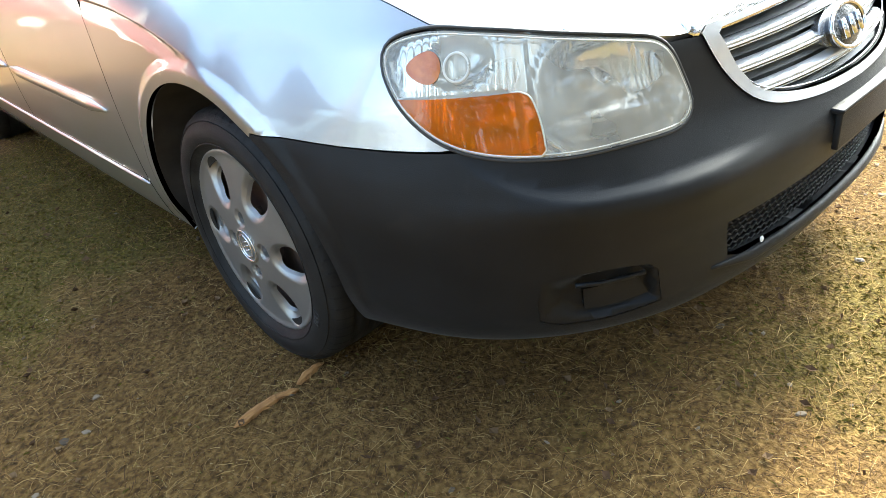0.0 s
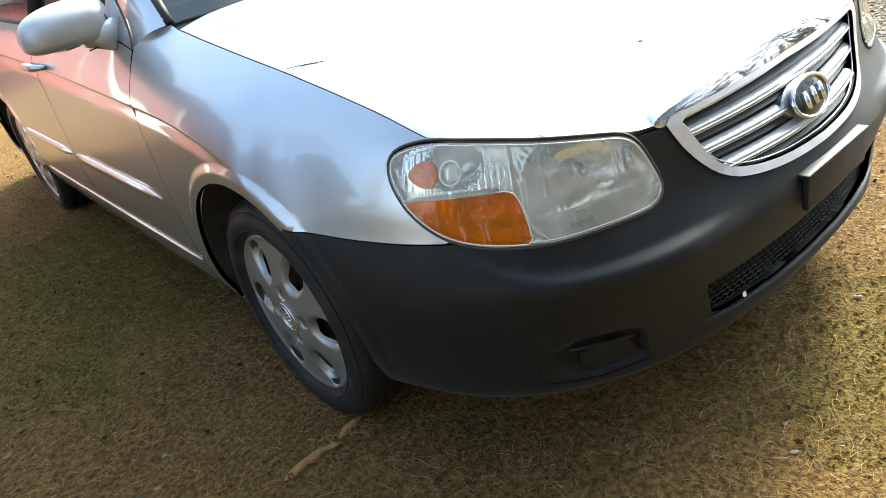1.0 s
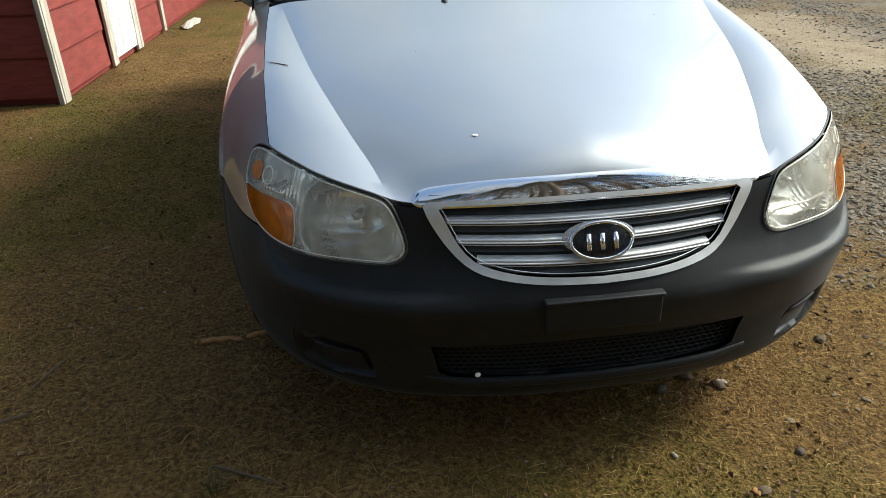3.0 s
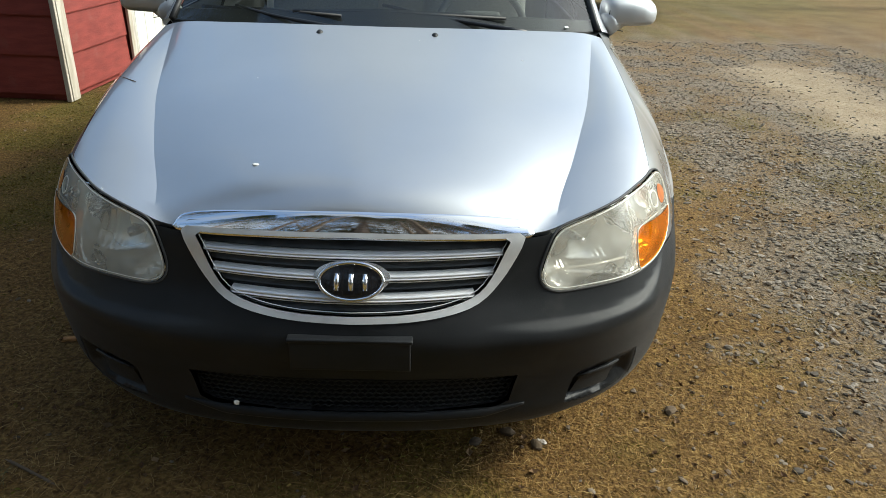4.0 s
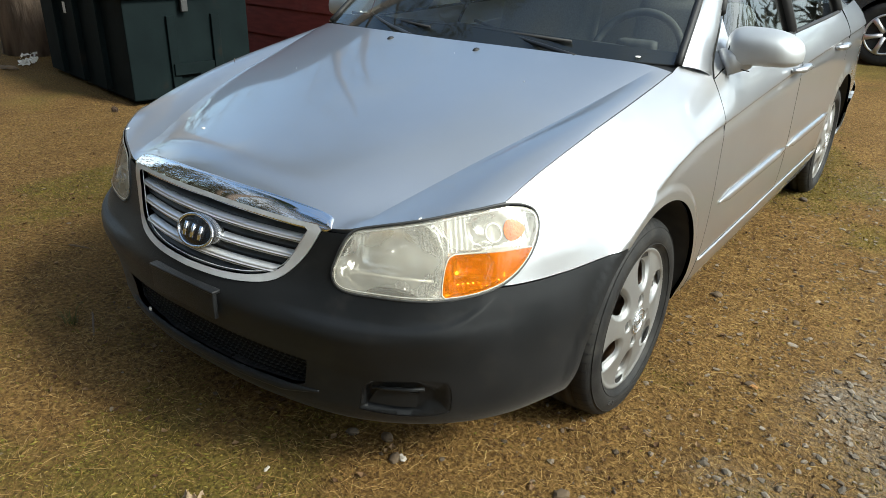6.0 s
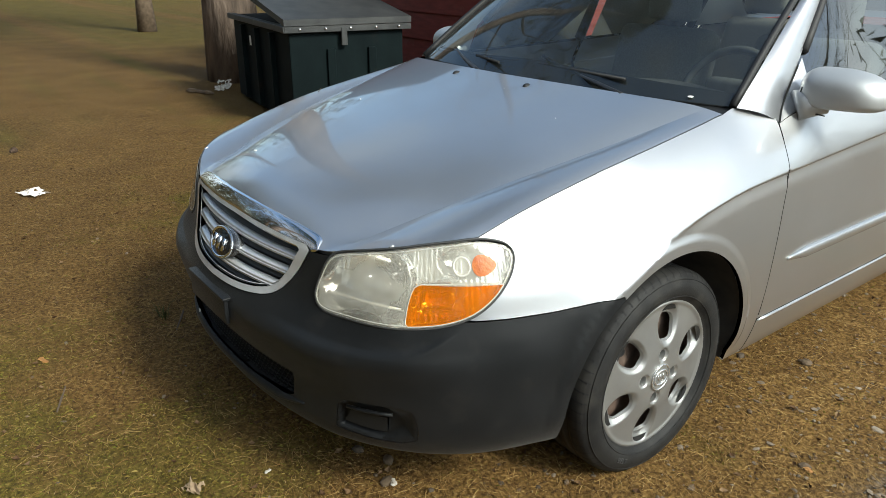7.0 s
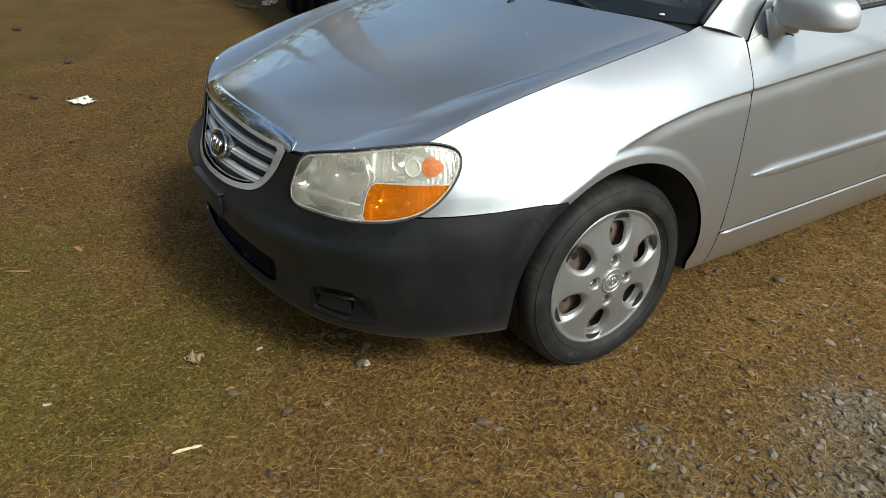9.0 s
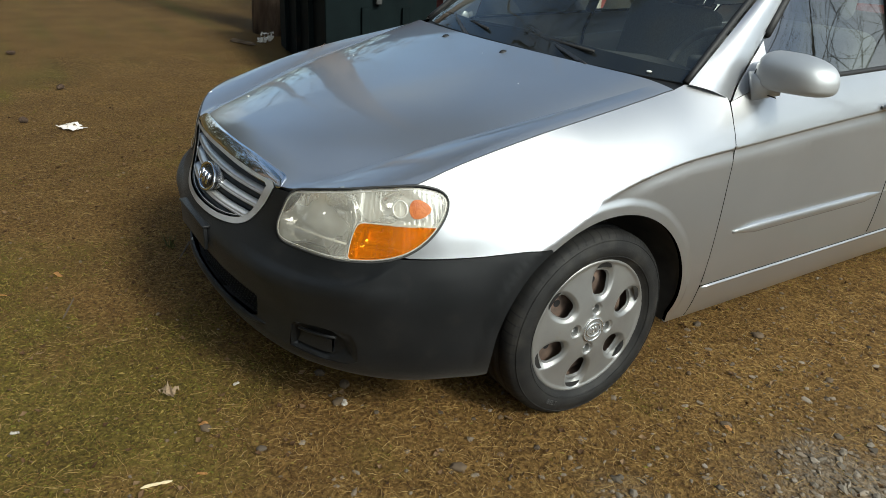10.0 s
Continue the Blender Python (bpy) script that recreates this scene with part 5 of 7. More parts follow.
def fbm(x, y, s, seed):
    """Smooth random hills over the plan, about -1 to 1, in four sizes."""
    x, y = np.asarray(x, float), np.asarray(y, float)
    out, amp, f = 0.0, 0.62, s
    for k in range(4):
        u, v = x * f + seed * 17.31 + k * 5.7, y * f - seed * 9.13 + k * 3.3
        i, j = np.floor(u).astype(int), np.floor(v).astype(int)
        a, b = u - i, v - j
        a, b = a * a * (3 - 2 * a), b * b * (3 - 2 * b)
        g = lambda p, q: TABLE[p % 256, q % 256]
        out = out + amp * ((g(i, j) * (1 - a) + g(i + 1, j) * a) * (1 - b) + (g(i, j + 1) * (1 - a) + g(i + 1, j + 1) * a) * b)
        amp, f = amp * 0.5, f * 2.03
    return out


HEAPS = ((1.42, 0.44, 0.15, 0.13, 0.8), (1.27, -0.14, 0.2, 0.12, 0.3), (1.62, 0.16, 0.17, 0.3, 0.5), (1.45, -0.5, 0.3, 0.2, 0.4), (1.95, -0.3, 0.3, 0.4, 0.5))


def gravel_at(x, y):
    """How much of the ground is gravel: a worn drive beside the car, ragged at its edge, with small heaps before it."""
    x, y = np.asarray(x, float), np.asarray(y, float)
    n, fine = fbm(x, y, 1.1, 3), fbm(x, y, 3.4, 31)
    g = sm(1.1, 2.15, x + 0.5 * n) * (1 - 0.55 * sm(5.2, 7.0, x + 0.5 * n)) * (0.5 + 0.5 * sm(-0.3, 0.25, fine + 0.4 * n))
    g = g * (1 - 0.6 * sm(5.5, 8, y))
    for hx, hy, rx, ry, k in HEAPS:
        g = np.maximum(g, k * (1 - sm(0.55, 1.15, np.hypot((x - hx) / rx, (y - hy) / ry) + 0.45 * fine)))
    return g


def green_at(x, y):
    x, y = np.asarray(x, float), np.asarray(y, float)
    n = fbm(x, y, 0.8, 9) + 0.6 * fbm(x, y, 2.8, 5)
    lean = 0.4 * (1 - sm(-0.9, 1.1, x)) * sm(-2.9, -1.7, x) * sm(-1.1, -0.3, y) - 0.04 + 0.3 * (1 - sm(-10.5, -8.5, x)) + 0.4 * sm(8, 12, y)
    lean = lean + 0.64 * (1 - sm(-0.8, -0.35, y)) * (1 - sm(0.1, 1.2, x)) * sm(-1.9, -0.9, x) + 0.3 * fbm(x, y, 6.5, 61)
    return 0.86 * sm(0.0, 0.66, n + lean - 0.16 * (1 - sm(-3.4, -2.0, x)) * sm(-10.5, -8.5, x))


def sand_at(x, y):
    return 1 - sm(0.3, 1.15, np.hypot((np.asarray(x) - 3.5) / 0.8, (np.asarray(y) - 3.6) / 1.9) + 0.4 * fbm(x, y, 1.4, 21))


def tone_at(x, y):
    """Ground tone from 0 to 1: darker towards the shed's side, paler towards the drive."""
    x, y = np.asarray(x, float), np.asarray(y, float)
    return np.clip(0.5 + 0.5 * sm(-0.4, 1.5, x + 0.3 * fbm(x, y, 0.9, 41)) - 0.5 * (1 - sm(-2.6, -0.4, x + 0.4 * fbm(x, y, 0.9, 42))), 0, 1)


def height(x, y):
    x, y = np.asarray(x, float), np.asarray(y, float)
    k = np.ones_like(x)
    for tx in (-0.745, 0.745):
        for ty in (0.0, 2.61):
            k = np.minimum(k, sm(0.08, 0.35, np.hypot(x - tx, y - ty)))
    far = (np.abs(x) < 6) & (np.abs(y - 2) < 9)
    return (0.010 * fbm(x, y, 1.6, 1) + 0.007 * fbm(x, y, 7.0, 2) - 0.004) * k * far


def axis(lo, hi, fine):
    inner = list(np.arange(lo, hi + 1e-6, fine))
    outr = [0.12, 0.3, 0.6, 1.1, 1.8, 3, 5, 8, 13, 22, 40, 80, 160, 400]
    return [lo - o for o in outr[::-1]] + inner + [hi + o for o in outr]


gx, gy = axis(-4.2, 4.6, 0.055), axis(-2.6, 6.0, 0.055)
GX, GY = np.meshgrid(gx, gy)
px, py = GX.ravel(), GY.ravel()
V = np.c_[px, py, height(px, py)].tolist()
wide = (np.abs(px) < 40) & (np.abs(py) < 45)
C = np.c_[np.where(wide, 0.85 * gravel_at(px, py), 0), np.where(wide, green_at(px, py), 0.6), np.where(wide, sand_at(px, py), 0), tone_at(px, py)]
nx = len(gx)
F = [(j * nx + i, j * nx + i + 1, (j + 1) * nx + i + 1, (j + 1) * nx + i) for j in range(len(gy) - 1) for i in range(nx - 1)]
me = bpy.data.meshes.new("ground")
me.from_pydata(V, [], F)
att = me.color_attributes.new("cover", "FLOAT_COLOR", "POINT")
att.data.foreach_set("color", np.array(C, np.float32).ravel())
me.polygons.foreach_set("use_smooth", [True] * len(F))


def scale_tone(n, l, dry, colour):
    """Colour scaled by the tone in dry: darker at 0, paler at 1."""
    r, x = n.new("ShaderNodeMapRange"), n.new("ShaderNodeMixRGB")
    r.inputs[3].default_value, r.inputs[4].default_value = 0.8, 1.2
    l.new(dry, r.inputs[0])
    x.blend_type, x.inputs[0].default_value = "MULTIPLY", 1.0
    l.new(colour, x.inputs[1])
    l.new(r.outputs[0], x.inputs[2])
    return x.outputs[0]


def ground_material():
    m = mat("ground_cover", (0.15, 0.1, 0.05), 0.95, 0.0, Specular_IOR_Level=0.2)
    n, l, b = m.node_tree.nodes, m.node_tree.links, m.node_tree.nodes["Principled BSDF"]
    tc = n.new("ShaderNodeTexCoord")

    def tex(scale, detail=5, stretch=None, turn=0.0):
        t = n.new("ShaderNodeTexNoise")
        t.inputs["Scale"].default_value, t.inputs["Detail"].default_value = scale, detail
        if stretch:
            mp = n.new("ShaderNodeMapping")
            mp.inputs["Scale"].default_value, mp.inputs["Rotation"].default_value = stretch, (0, 0, turn)
            l.new(tc.outputs["Object"], mp.inputs[0])
            l.new(mp.outputs[0], t.inputs["Vector"])
        else:
            l.new(tc.outputs["Object"], t.inputs["Vector"])
        return t.outputs["Fac"]

    def ramp(fac, stops):
        r = n.new("ShaderNodeValToRGB")
        while len(r.color_ramp.elements) < len(stops):
            r.color_ramp.elements.new(0.5)
        for e, (p, c) in zip(r.color_ramp.elements, stops):
            e.position, e.color = p, (*c, 1)
        l.new(fac, r.inputs[0])
        return r.outputs[0]

    def mix(fac, a, c):
        x = n.new("ShaderNodeMixRGB")
        l.new(fac, x.inputs[0])
        l.new(a, x.inputs[1])
        l.new(c, x.inputs[2])
        return x.outputs[0]
    fine = tex(70, 6)
    straw = ramp(fine, [(0.3, (0.06, 0.033, 0.010)), (0.48, (0.145, 0.083, 0.0245)), (0.66, (0.25, 0.154, 0.05))])
    grass = ramp(tex(90, 6), [(0.3, (0.036, 0.032, 0.007)), (0.5, (0.108, 0.085, 0.016)), (0.68, (0.19, 0.146, 0.034))])
    grey = ramp(tex(55, 8), [(0.3, (0.075, 0.062, 0.047)), (0.5, (0.165, 0.14, 0.11)), (0.7, (0.28, 0.245, 0.2))])
    sand = ramp(tex(40, 6), [(0.3, (0.24, 0.185, 0.115)), (0.7, (0.36, 0.29, 0.2))])
    at = n.new("ShaderNodeAttribute")
    at.attribute_name = "cover"
    sp = n.new("ShaderNodeSeparateColor")
    l.new(at.outputs["Color"], sp.inputs[0])
    c = mix(sp.outputs[1], straw, grass)
    c = mix(sp.outputs[0], c, grey)
    c = mix(sp.outputs[2], c, sand)
    patch = ramp(tex(2.3, 4), [(0.35, (0.72, 0.69, 0.66)), (0.65, (1.0, 1.0, 1.0))])
    mul = n.new("ShaderNodeMixRGB")
    mul.blend_type = "MULTIPLY"
    mul.inputs[0].default_value = 0.8
    l.new(c, mul.inputs[1])
    l.new(patch, mul.inputs[2])
    l.new(scale_tone(n, l, at.outputs["Alpha"], mul.outputs[0]), b.inputs["Base Color"])
    bp = n.new("ShaderNodeBump")
    bp.inputs["Strength"].default_value, bp.inputs["Distance"].default_value = 1.0, 0.012
    l.new(tex(110, 6), bp.inputs["Height"])
    l.new(bp.outputs[0], b.inputs["Normal"])
    return m


me.materials.append(ground_material())
tagged(new("ground", me), "brown pine straw ground with grass patches and gravel", "ground", kind="structure")


def island_mat(name, stops, rough=0.85, dry=False):
    """Each loose piece takes its own colour along the stops; dry: darker towards -x, paler towards the drive."""
    m = mat(name, stops[0], rough, 0.0, Specular_IOR_Level=0.25)
    n, l = m.node_tree.nodes, m.node_tree.links
    g, r = n.new("ShaderNodeNewGeometry"), n.new("ShaderNodeValToRGB")
    while len(r.color_ramp.elements) < len(stops):
        r.color_ramp.elements.new(0.5)
    for i, (e, c) in enumerate(zip(r.color_ramp.elements, stops)):
        e.position, e.color = i / (len(stops) - 1), (*c, 1)
    l.new(g.outputs["Random Per Island"], r.inputs[0])
    out = r.outputs[0]
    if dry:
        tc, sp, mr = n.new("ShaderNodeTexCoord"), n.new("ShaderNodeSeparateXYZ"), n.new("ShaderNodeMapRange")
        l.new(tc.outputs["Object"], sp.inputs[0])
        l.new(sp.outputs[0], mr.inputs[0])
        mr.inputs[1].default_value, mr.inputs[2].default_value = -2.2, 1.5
        out = scale_tone(n, l, mr.outputs[0], out)
    l.new(out, m.node_tree.nodes["Principled BSDF"].inputs["Base Color"])
    return m


rng = np.random.default_rng(5)


def pick(n, lo, hi, keep):
    """n random places, kept as often as keep(x, y) says."""
    got = np.empty((0, 2))
    while len(got) < n:
        p = rng.uniform(lo, hi, (n * 2, 2))
        got = np.r_[got, p[rng.random(len(p)) < keep(p[:, 0], p[:, 1])]]
    return got[:n]


def stuff(name, verts, faces, material, label, category):
    me = bpy.data.meshes.new(name)
    me.from_pydata(verts, [], faces)
    me.materials.append(material)
    return tagged(new(name, me), label, category, kind="stuff")


def near(x, y):
    """Thinner cover away from where the ground is seen close."""
    d = np.hypot(x - 0.2, (y + 0.3) * 0.9)
    return np.clip(1.0 - (d - 2.0) / 3.2, 0.12, 1.0)


def needles(n, keep, length, width, lift):
    p = pick(n, (-7.0, -2.5), (4.2, 6.0), keep)
    x, y = p.T
    t, L, w = rng.uniform(0, 2 * math.pi, n), rng.uniform(*length, n), rng.uniform(*width, n)
    c, s = np.cos(t), np.sin(t)
    bend = rng.normal(0, 0.06, n) * L
    z0 = height(x, y) + rng.uniform(0.0005, 0.5 * lift, n)
    zs = (z0, z0 + rng.uniform(0, lift, n), z0 + rng.uniform(-0.3 * lift, lift, n))
    rows = []
    for d, off, z, ww in ((0, 0, zs[0], 1), (0.5, 1, zs[1], 1), (1, 0, zs[2], 0.6)):
        qx, qy = x + c * L * d - s * bend * off, y + s * L * d + c * bend * off
        rows += [np.c_[qx - s * w * ww, qy + c * w * ww, z], np.c_[qx + s * w * ww, qy - c * w * ww, z + 0.0004]]
    V = np.stack(rows, 1).reshape(-1, 3)
    k = np.arange(n)[:, None] * 6
    F = np.concatenate([k + np.array([[0, 1, 3, 2]]), k + np.array([[2, 3, 5, 4]])])
    return V.tolist(), F.tolist()


straw_keep = lambda x, y: near(x, y) * (1 - 0.85 * gravel_at(x, y)) * (1 - 0.62 * green_at(x, y))
V, F = needles(200000, straw_keep, (0.015, 0.058), (0.00025, 0.00055), 0.007)
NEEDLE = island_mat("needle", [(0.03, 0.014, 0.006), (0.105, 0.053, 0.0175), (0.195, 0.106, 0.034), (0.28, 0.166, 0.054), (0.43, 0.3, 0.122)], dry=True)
stuff("pine_straw", V, F, NEEDLE, "dry brown pine needles scattered over the ground", "pine straw")
# broken bits of needle, bark and soil crumbs between the long needles
n = 280000
p = pick(n, (-6.0, -2.5), (4.2, 5.0), lambda x, y: near(x, y) * (1 - 0.6 * gravel_at(x, y)) * (1 - 0.72 * green_at(x, y)))
x, y = p.T
t, L, w, z = rng.uniform(0, 2 * math.pi, n), rng.uniform(0.003, 0.013, n), rng.uniform(0.0005, 0.0014, n), height(x, y)
c, s = np.cos(t), np.sin(t)
V = np.stack([np.c_[x - s * w, y + c * w, z + rng.uniform(0, 0.003, n)], np.c_[x + s * w, y - c * w, z + rng.uniform(0, 0.002, n)], np.c_[x + c * L, y + s * L, z + rng.uniform(0.0005, 0.006, n)]], 1).reshape(-1, 3)
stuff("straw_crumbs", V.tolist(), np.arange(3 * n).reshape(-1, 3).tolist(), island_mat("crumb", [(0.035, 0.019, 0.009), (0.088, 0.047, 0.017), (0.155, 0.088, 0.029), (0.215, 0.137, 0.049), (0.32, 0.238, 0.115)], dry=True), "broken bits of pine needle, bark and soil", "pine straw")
n = 150000
p = pick(n, (-4.4, -2.5), (3.2, 6.0), lambda x, y: near(x, y) * (0.06 + 0.94 * green_at(x, y)) * (1 - 0.9 * gravel_at(x, y)))
x, y = p.T
t, L, w, tilt = rng.uniform(0, 2 * math.pi, n), rng.uniform(0.004, 0.016, n), rng.uniform(0.0003, 0.0007, n), rng.uniform(0.3, 1.3, n)
c, s, z = np.cos(t), np.sin(t), height(x, y) - 0.002
V = np.stack([np.c_[x - s * w, y + c * w, z], np.c_[x + s * w, y - c * w, z], np.c_[x + c * L * tilt * 0.4 + s * w * 0.7, y + s * L * tilt * 0.4 - c * w * 0.7, z + L * 0.55], np.c_[x + c * L * tilt, y + s * L * tilt, z + L * (1.1 - 0.6 * tilt)]], 1).reshape(-1, 3)
k = np.arange(n)[:, None] * 4
F = np.concatenate([k + np.array([[0, 1, 2]]), k + np.array([[0, 2, 3]])])
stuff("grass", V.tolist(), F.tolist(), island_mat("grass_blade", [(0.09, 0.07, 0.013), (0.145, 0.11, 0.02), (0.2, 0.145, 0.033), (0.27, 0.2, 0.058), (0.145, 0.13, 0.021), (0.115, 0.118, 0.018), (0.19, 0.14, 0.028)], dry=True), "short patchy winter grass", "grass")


def stones(n, keep, lo, hi, size, seed, sink=0.35):
    base = bmesh.new()
    bmesh.ops.create_icosphere(base, subdivisions=1, radius=1)
    bv = np.array([v.co[:] for v in base.verts])
    bf = np.array([[v.index for v in f.verts] for f in base.faces])
    base.free()
    V, F = [], []
    k = 0
    for x, y in pick(n, lo, hi, keep).tolist():
        s = size[0] + (size[1] - size[0]) * rng.random() ** 2.1
        sc = s * rng.uniform(0.6, 1.25, 3) * np.array((1.2, 0.85, 0.5))
        t = rng.uniform(0, 2 * math.pi)
        v = bv * rng.uniform(0.62, 1.2, (len(bv), 1)) * sc
        c, sn = math.cos(t), math.sin(t)
        v = np.c_[v[:, 0] * c - v[:, 1] * sn + x, v[:, 0] * sn + v[:, 1] * c + y, v[:, 2] + height(x, y) + sc[2] * (1 - 2 * sink)]
        V.append(v)
        F.append(bf + k)
        k += len(bv)
    return np.concatenate(V).tolist(), np.concatenate(F).tolist()


GRAVEL = island_mat("gravel_stone", [(0.075, 0.062, 0.047), (0.135, 0.114, 0.088), (0.19, 0.163, 0.128), (0.28, 0.24, 0.19), (0.19, 0.14, 0.092)], 0.9)
V, F = stones(36000, lambda x, y: (gravel_at(x, y) ** 1.4 + 0.06 * sm(0.9, 1.5, x)) * (1 - 0.9 * sand_at(x, y)) * np.where(y < 2.6, 1.0, 0.35), (0.9, -2.0), (5.0, 6.5), (0.005, 0.0175), 3)
stuff("gravel", V, F, GRAVEL, "loose grey crushed gravel of the drive", "gravel")
V, F = stones(5200, lambda x, y: 0.06 + 0.94 * sm(0.1, 1.2, x + 0.3 * fbm(x, y, 1.3, 51)), (-2.5, -1.9), (2.4, 3.4), (0.003, 0.0125), 4)
stuff("small_stones", V, F, island_mat("brown_stone", [(0.07, 0.052, 0.035), (0.14, 0.11, 0.078), (0.22, 0.18, 0.135), (0.13, 0.085, 0.048)], 0.9), "small stones strewn among the pine needles", "stones")
# dry leaf scraps and bark chips
V, F = [], []
for x, y in pick(1700, (-3.6, -2.2), (3.4, 4.5), near).tolist():
    t, L, w = rng.uniform(0, 2 * math.pi), rng.uniform(0.008, 0.03), rng.uniform(0.003, 0.011)
    c, s = math.cos(t), math.sin(t)
    z = float(height(x, y)) + 0.003
    k = len(V)
    up = rng.uniform(0.002, 0.012, 4)
    V += [(x, y, z + up[0]), (x + c * L * 0.5 - s * w, y + s * L * 0.5 + c * w, z + up[1]), (x + c * L, y + s * L, z + up[2]), (x + c * L * 0.5 + s * w, y + s * L * 0.5 - c * w, z + up[3]), (x + c * L * 0.5, y + s * L * 0.5, z)]
    F += [(k, k + 1, k + 4), (k + 1, k + 2, k + 4), (k + 2, k + 3, k + 4), (k + 3, k, k + 4)]
stuff("leaf_litter", V, F, island_mat("leaf_scrap", [(0.05, 0.025, 0.011), (0.1, 0.055, 0.026), (0.15, 0.09, 0.045), (0.22, 0.145, 0.08)]), "dry leaf scraps and bark chips on the ground", "leaf litter")

# ---- red shed ----
shed = thing("shed", pose(-2.42, 2.95, 0, 0, 0, -3.5), "red board-sided shed with pale trim and a white door", "shed")
COURSE, WALL_H, SIDE_L, FRONT_L = 0.27, 2.25, 7.0, 5.2


def plank_mesh(length, axis_y):
    """One lapped siding board, its lower edge standing proud."""
    bm = bmesh.new()
    sec = [(0.0, 0.0), (0.016, 0.0), (0.018, 0.008), (0.004, COURSE + 0.012), (-0.006, COURSE + 0.012)]
    rows = []
    for i in range(2):
        rows.append([bm.verts.new((o, i * length, z) if axis_y else (-i * length, -o, z)) for o, z in sec])
    for j in range(len(sec) - 1):
        bm.faces.new((rows[0][j], rows[0][j + 1], rows[1][j + 1], rows[1][j]))
    bm.faces.new(rows[0])
    bm.faces.new(rows[1][::-1])
    bmesh.ops.recalc_face_normals(bm, faces=bm.faces)
    return bm


def siding(name, runs, axis_y, parent):
    """A wall of boards: runs are (start, end, lowest, highest)."""
    core = bmesh.new()
    L = SIDE_L if axis_y else FRONT_L
    block_bm(*((0.1, L, WALL_H, 0.004, (-0.056, L / 2, 0)) if axis_y else (L, 0.1, WALL_H, 0.004, (-L / 2, 0.056, 0))), 1, core)
    wall = part(name, core, RED_SIDING, parent, "red painted wall", smooth=False)
    for s, e, z0, z1 in runs:
        first = None
        z = 0.04
        while z < min(WALL_H, z1):
            if z >= z0 - 0.01:
                if first is None:
                    first = part("siding_board", plank_mesh(e - s, axis_y), RED_SIDING, wall, smooth=False)
                    ob = first
                else:
                    ob = new("siding_board", first.data)
                    ob.parent = wall
                ob.location = (0, s, z) if axis_y else (-s, 0, z)
            z += COURSE
    return wall


side_wall = siding("side_wall", [(0.0, 0.98, 0, 9), (1.78, 2.52, 0, 9), (2.60, SIDE_L, 0, 9), (0.98, 1.78, 2.1, 9)], True, shed)
front_wall = siding("front_wall", [(0.0, FRONT_L, 0, 9)], False, shed)
part("rear_wall", block_bm(FRONT_L, 0.1, WALL_H, 0.004, (-FRONT_L / 2, SIDE_L - 0.056, 0), 1), RED_SIDING, shed, smooth=False)
part("far_wall", block_bm(0.1, SIDE_L, WALL_H, 0.004, (-FRONT_L, SIDE_L / 2, 0), 1), RED_SIDING, shed, smooth=False)


def board(name, sx, sy, sz, at, material, parent, label="", turn=None):
    return part(name, block_bm(sx, sy, sz, 0.003, at, 1, None, turn), material, parent, label, smooth=False)


board("corner_trim", 0.022, 0.095, WALL_H, (0.028, 0.04, 0.0), TRIM_WHITE, shed, "weathered cream corner board")
board("corner_trim", 0.034, 0.022, WALL_H, (0.022, -0.030, 0.0), TRIM_WHITE, shed, "weathered cream corner board")
for y, w, m, dx in ((1.03, 0.06, TRIM_WHITE, 0.034), (1.075, 0.075, GREY_TRIM, 0.030), (1.70, 0.09, GREY_TRIM, 0.030), (1.76, 0.05, TRIM_WHITE, 0.034), (2.56, 0.07, TRIM_WHITE, 0.03)):
    board("trim_board", 0.024, w, 2.12, (dx, y, 0.02), m, shed, "worn upright trim board")
board("lintel", 0.024, 0.82, 0.09, (0.030, 1.40, 2.09), GREY_TRIM, shed)
door = board("door", 0.04, 0.60, 2.02, (0.012, 1.39, 0.06), WHITE, shed, "closed white plank door")
for y in (1.21, 1.39, 1.57):
    board("door_panel", 0.01, 0.15, 1.85, (0.034, y, 0.12), WHITE, door)
bmh = bmesh.new()
bmesh.ops.create_uvsphere(bmh, u_segments=12, v_segments=8, radius=0.022)
for v in bmh.verts:
    v.co += Vector((0.06, 1.15, 0.98))
part("door_knob", bmh, SATIN, door, "metal knob")
for sgn in (1, -1):
    sl = bmesh.new()
    ridge, eave = Vector((-FRONT_L / 2, 0, WALL_H + 0.5)), (0.35 if sgn > 0 else -FRONT_L - 0.35)
    q = [(eave, -0.3, WALL_H - 0.16), (eave, SIDE_L + 0.3, WALL_H - 0.16), (ridge.x, SIDE_L + 0.3, ridge.z), (ridge.x, -0.3, ridge.z)]
    lo = [sl.verts.new(p) for p in q]
    hi = [sl.verts.new((p[0], p[1], p[2] + 0.09)) for p in q]
    sl.faces.new(lo)
    sl.faces.new(hi[::-1])
    for i in range(4):
        sl.faces.new((lo[i], lo[(i + 1) % 4], hi[(i + 1) % 4], hi[i]))
    part("roof", sl, ROOFING, shed, "dark shingled roof slope", smooth=False, recalc=True)
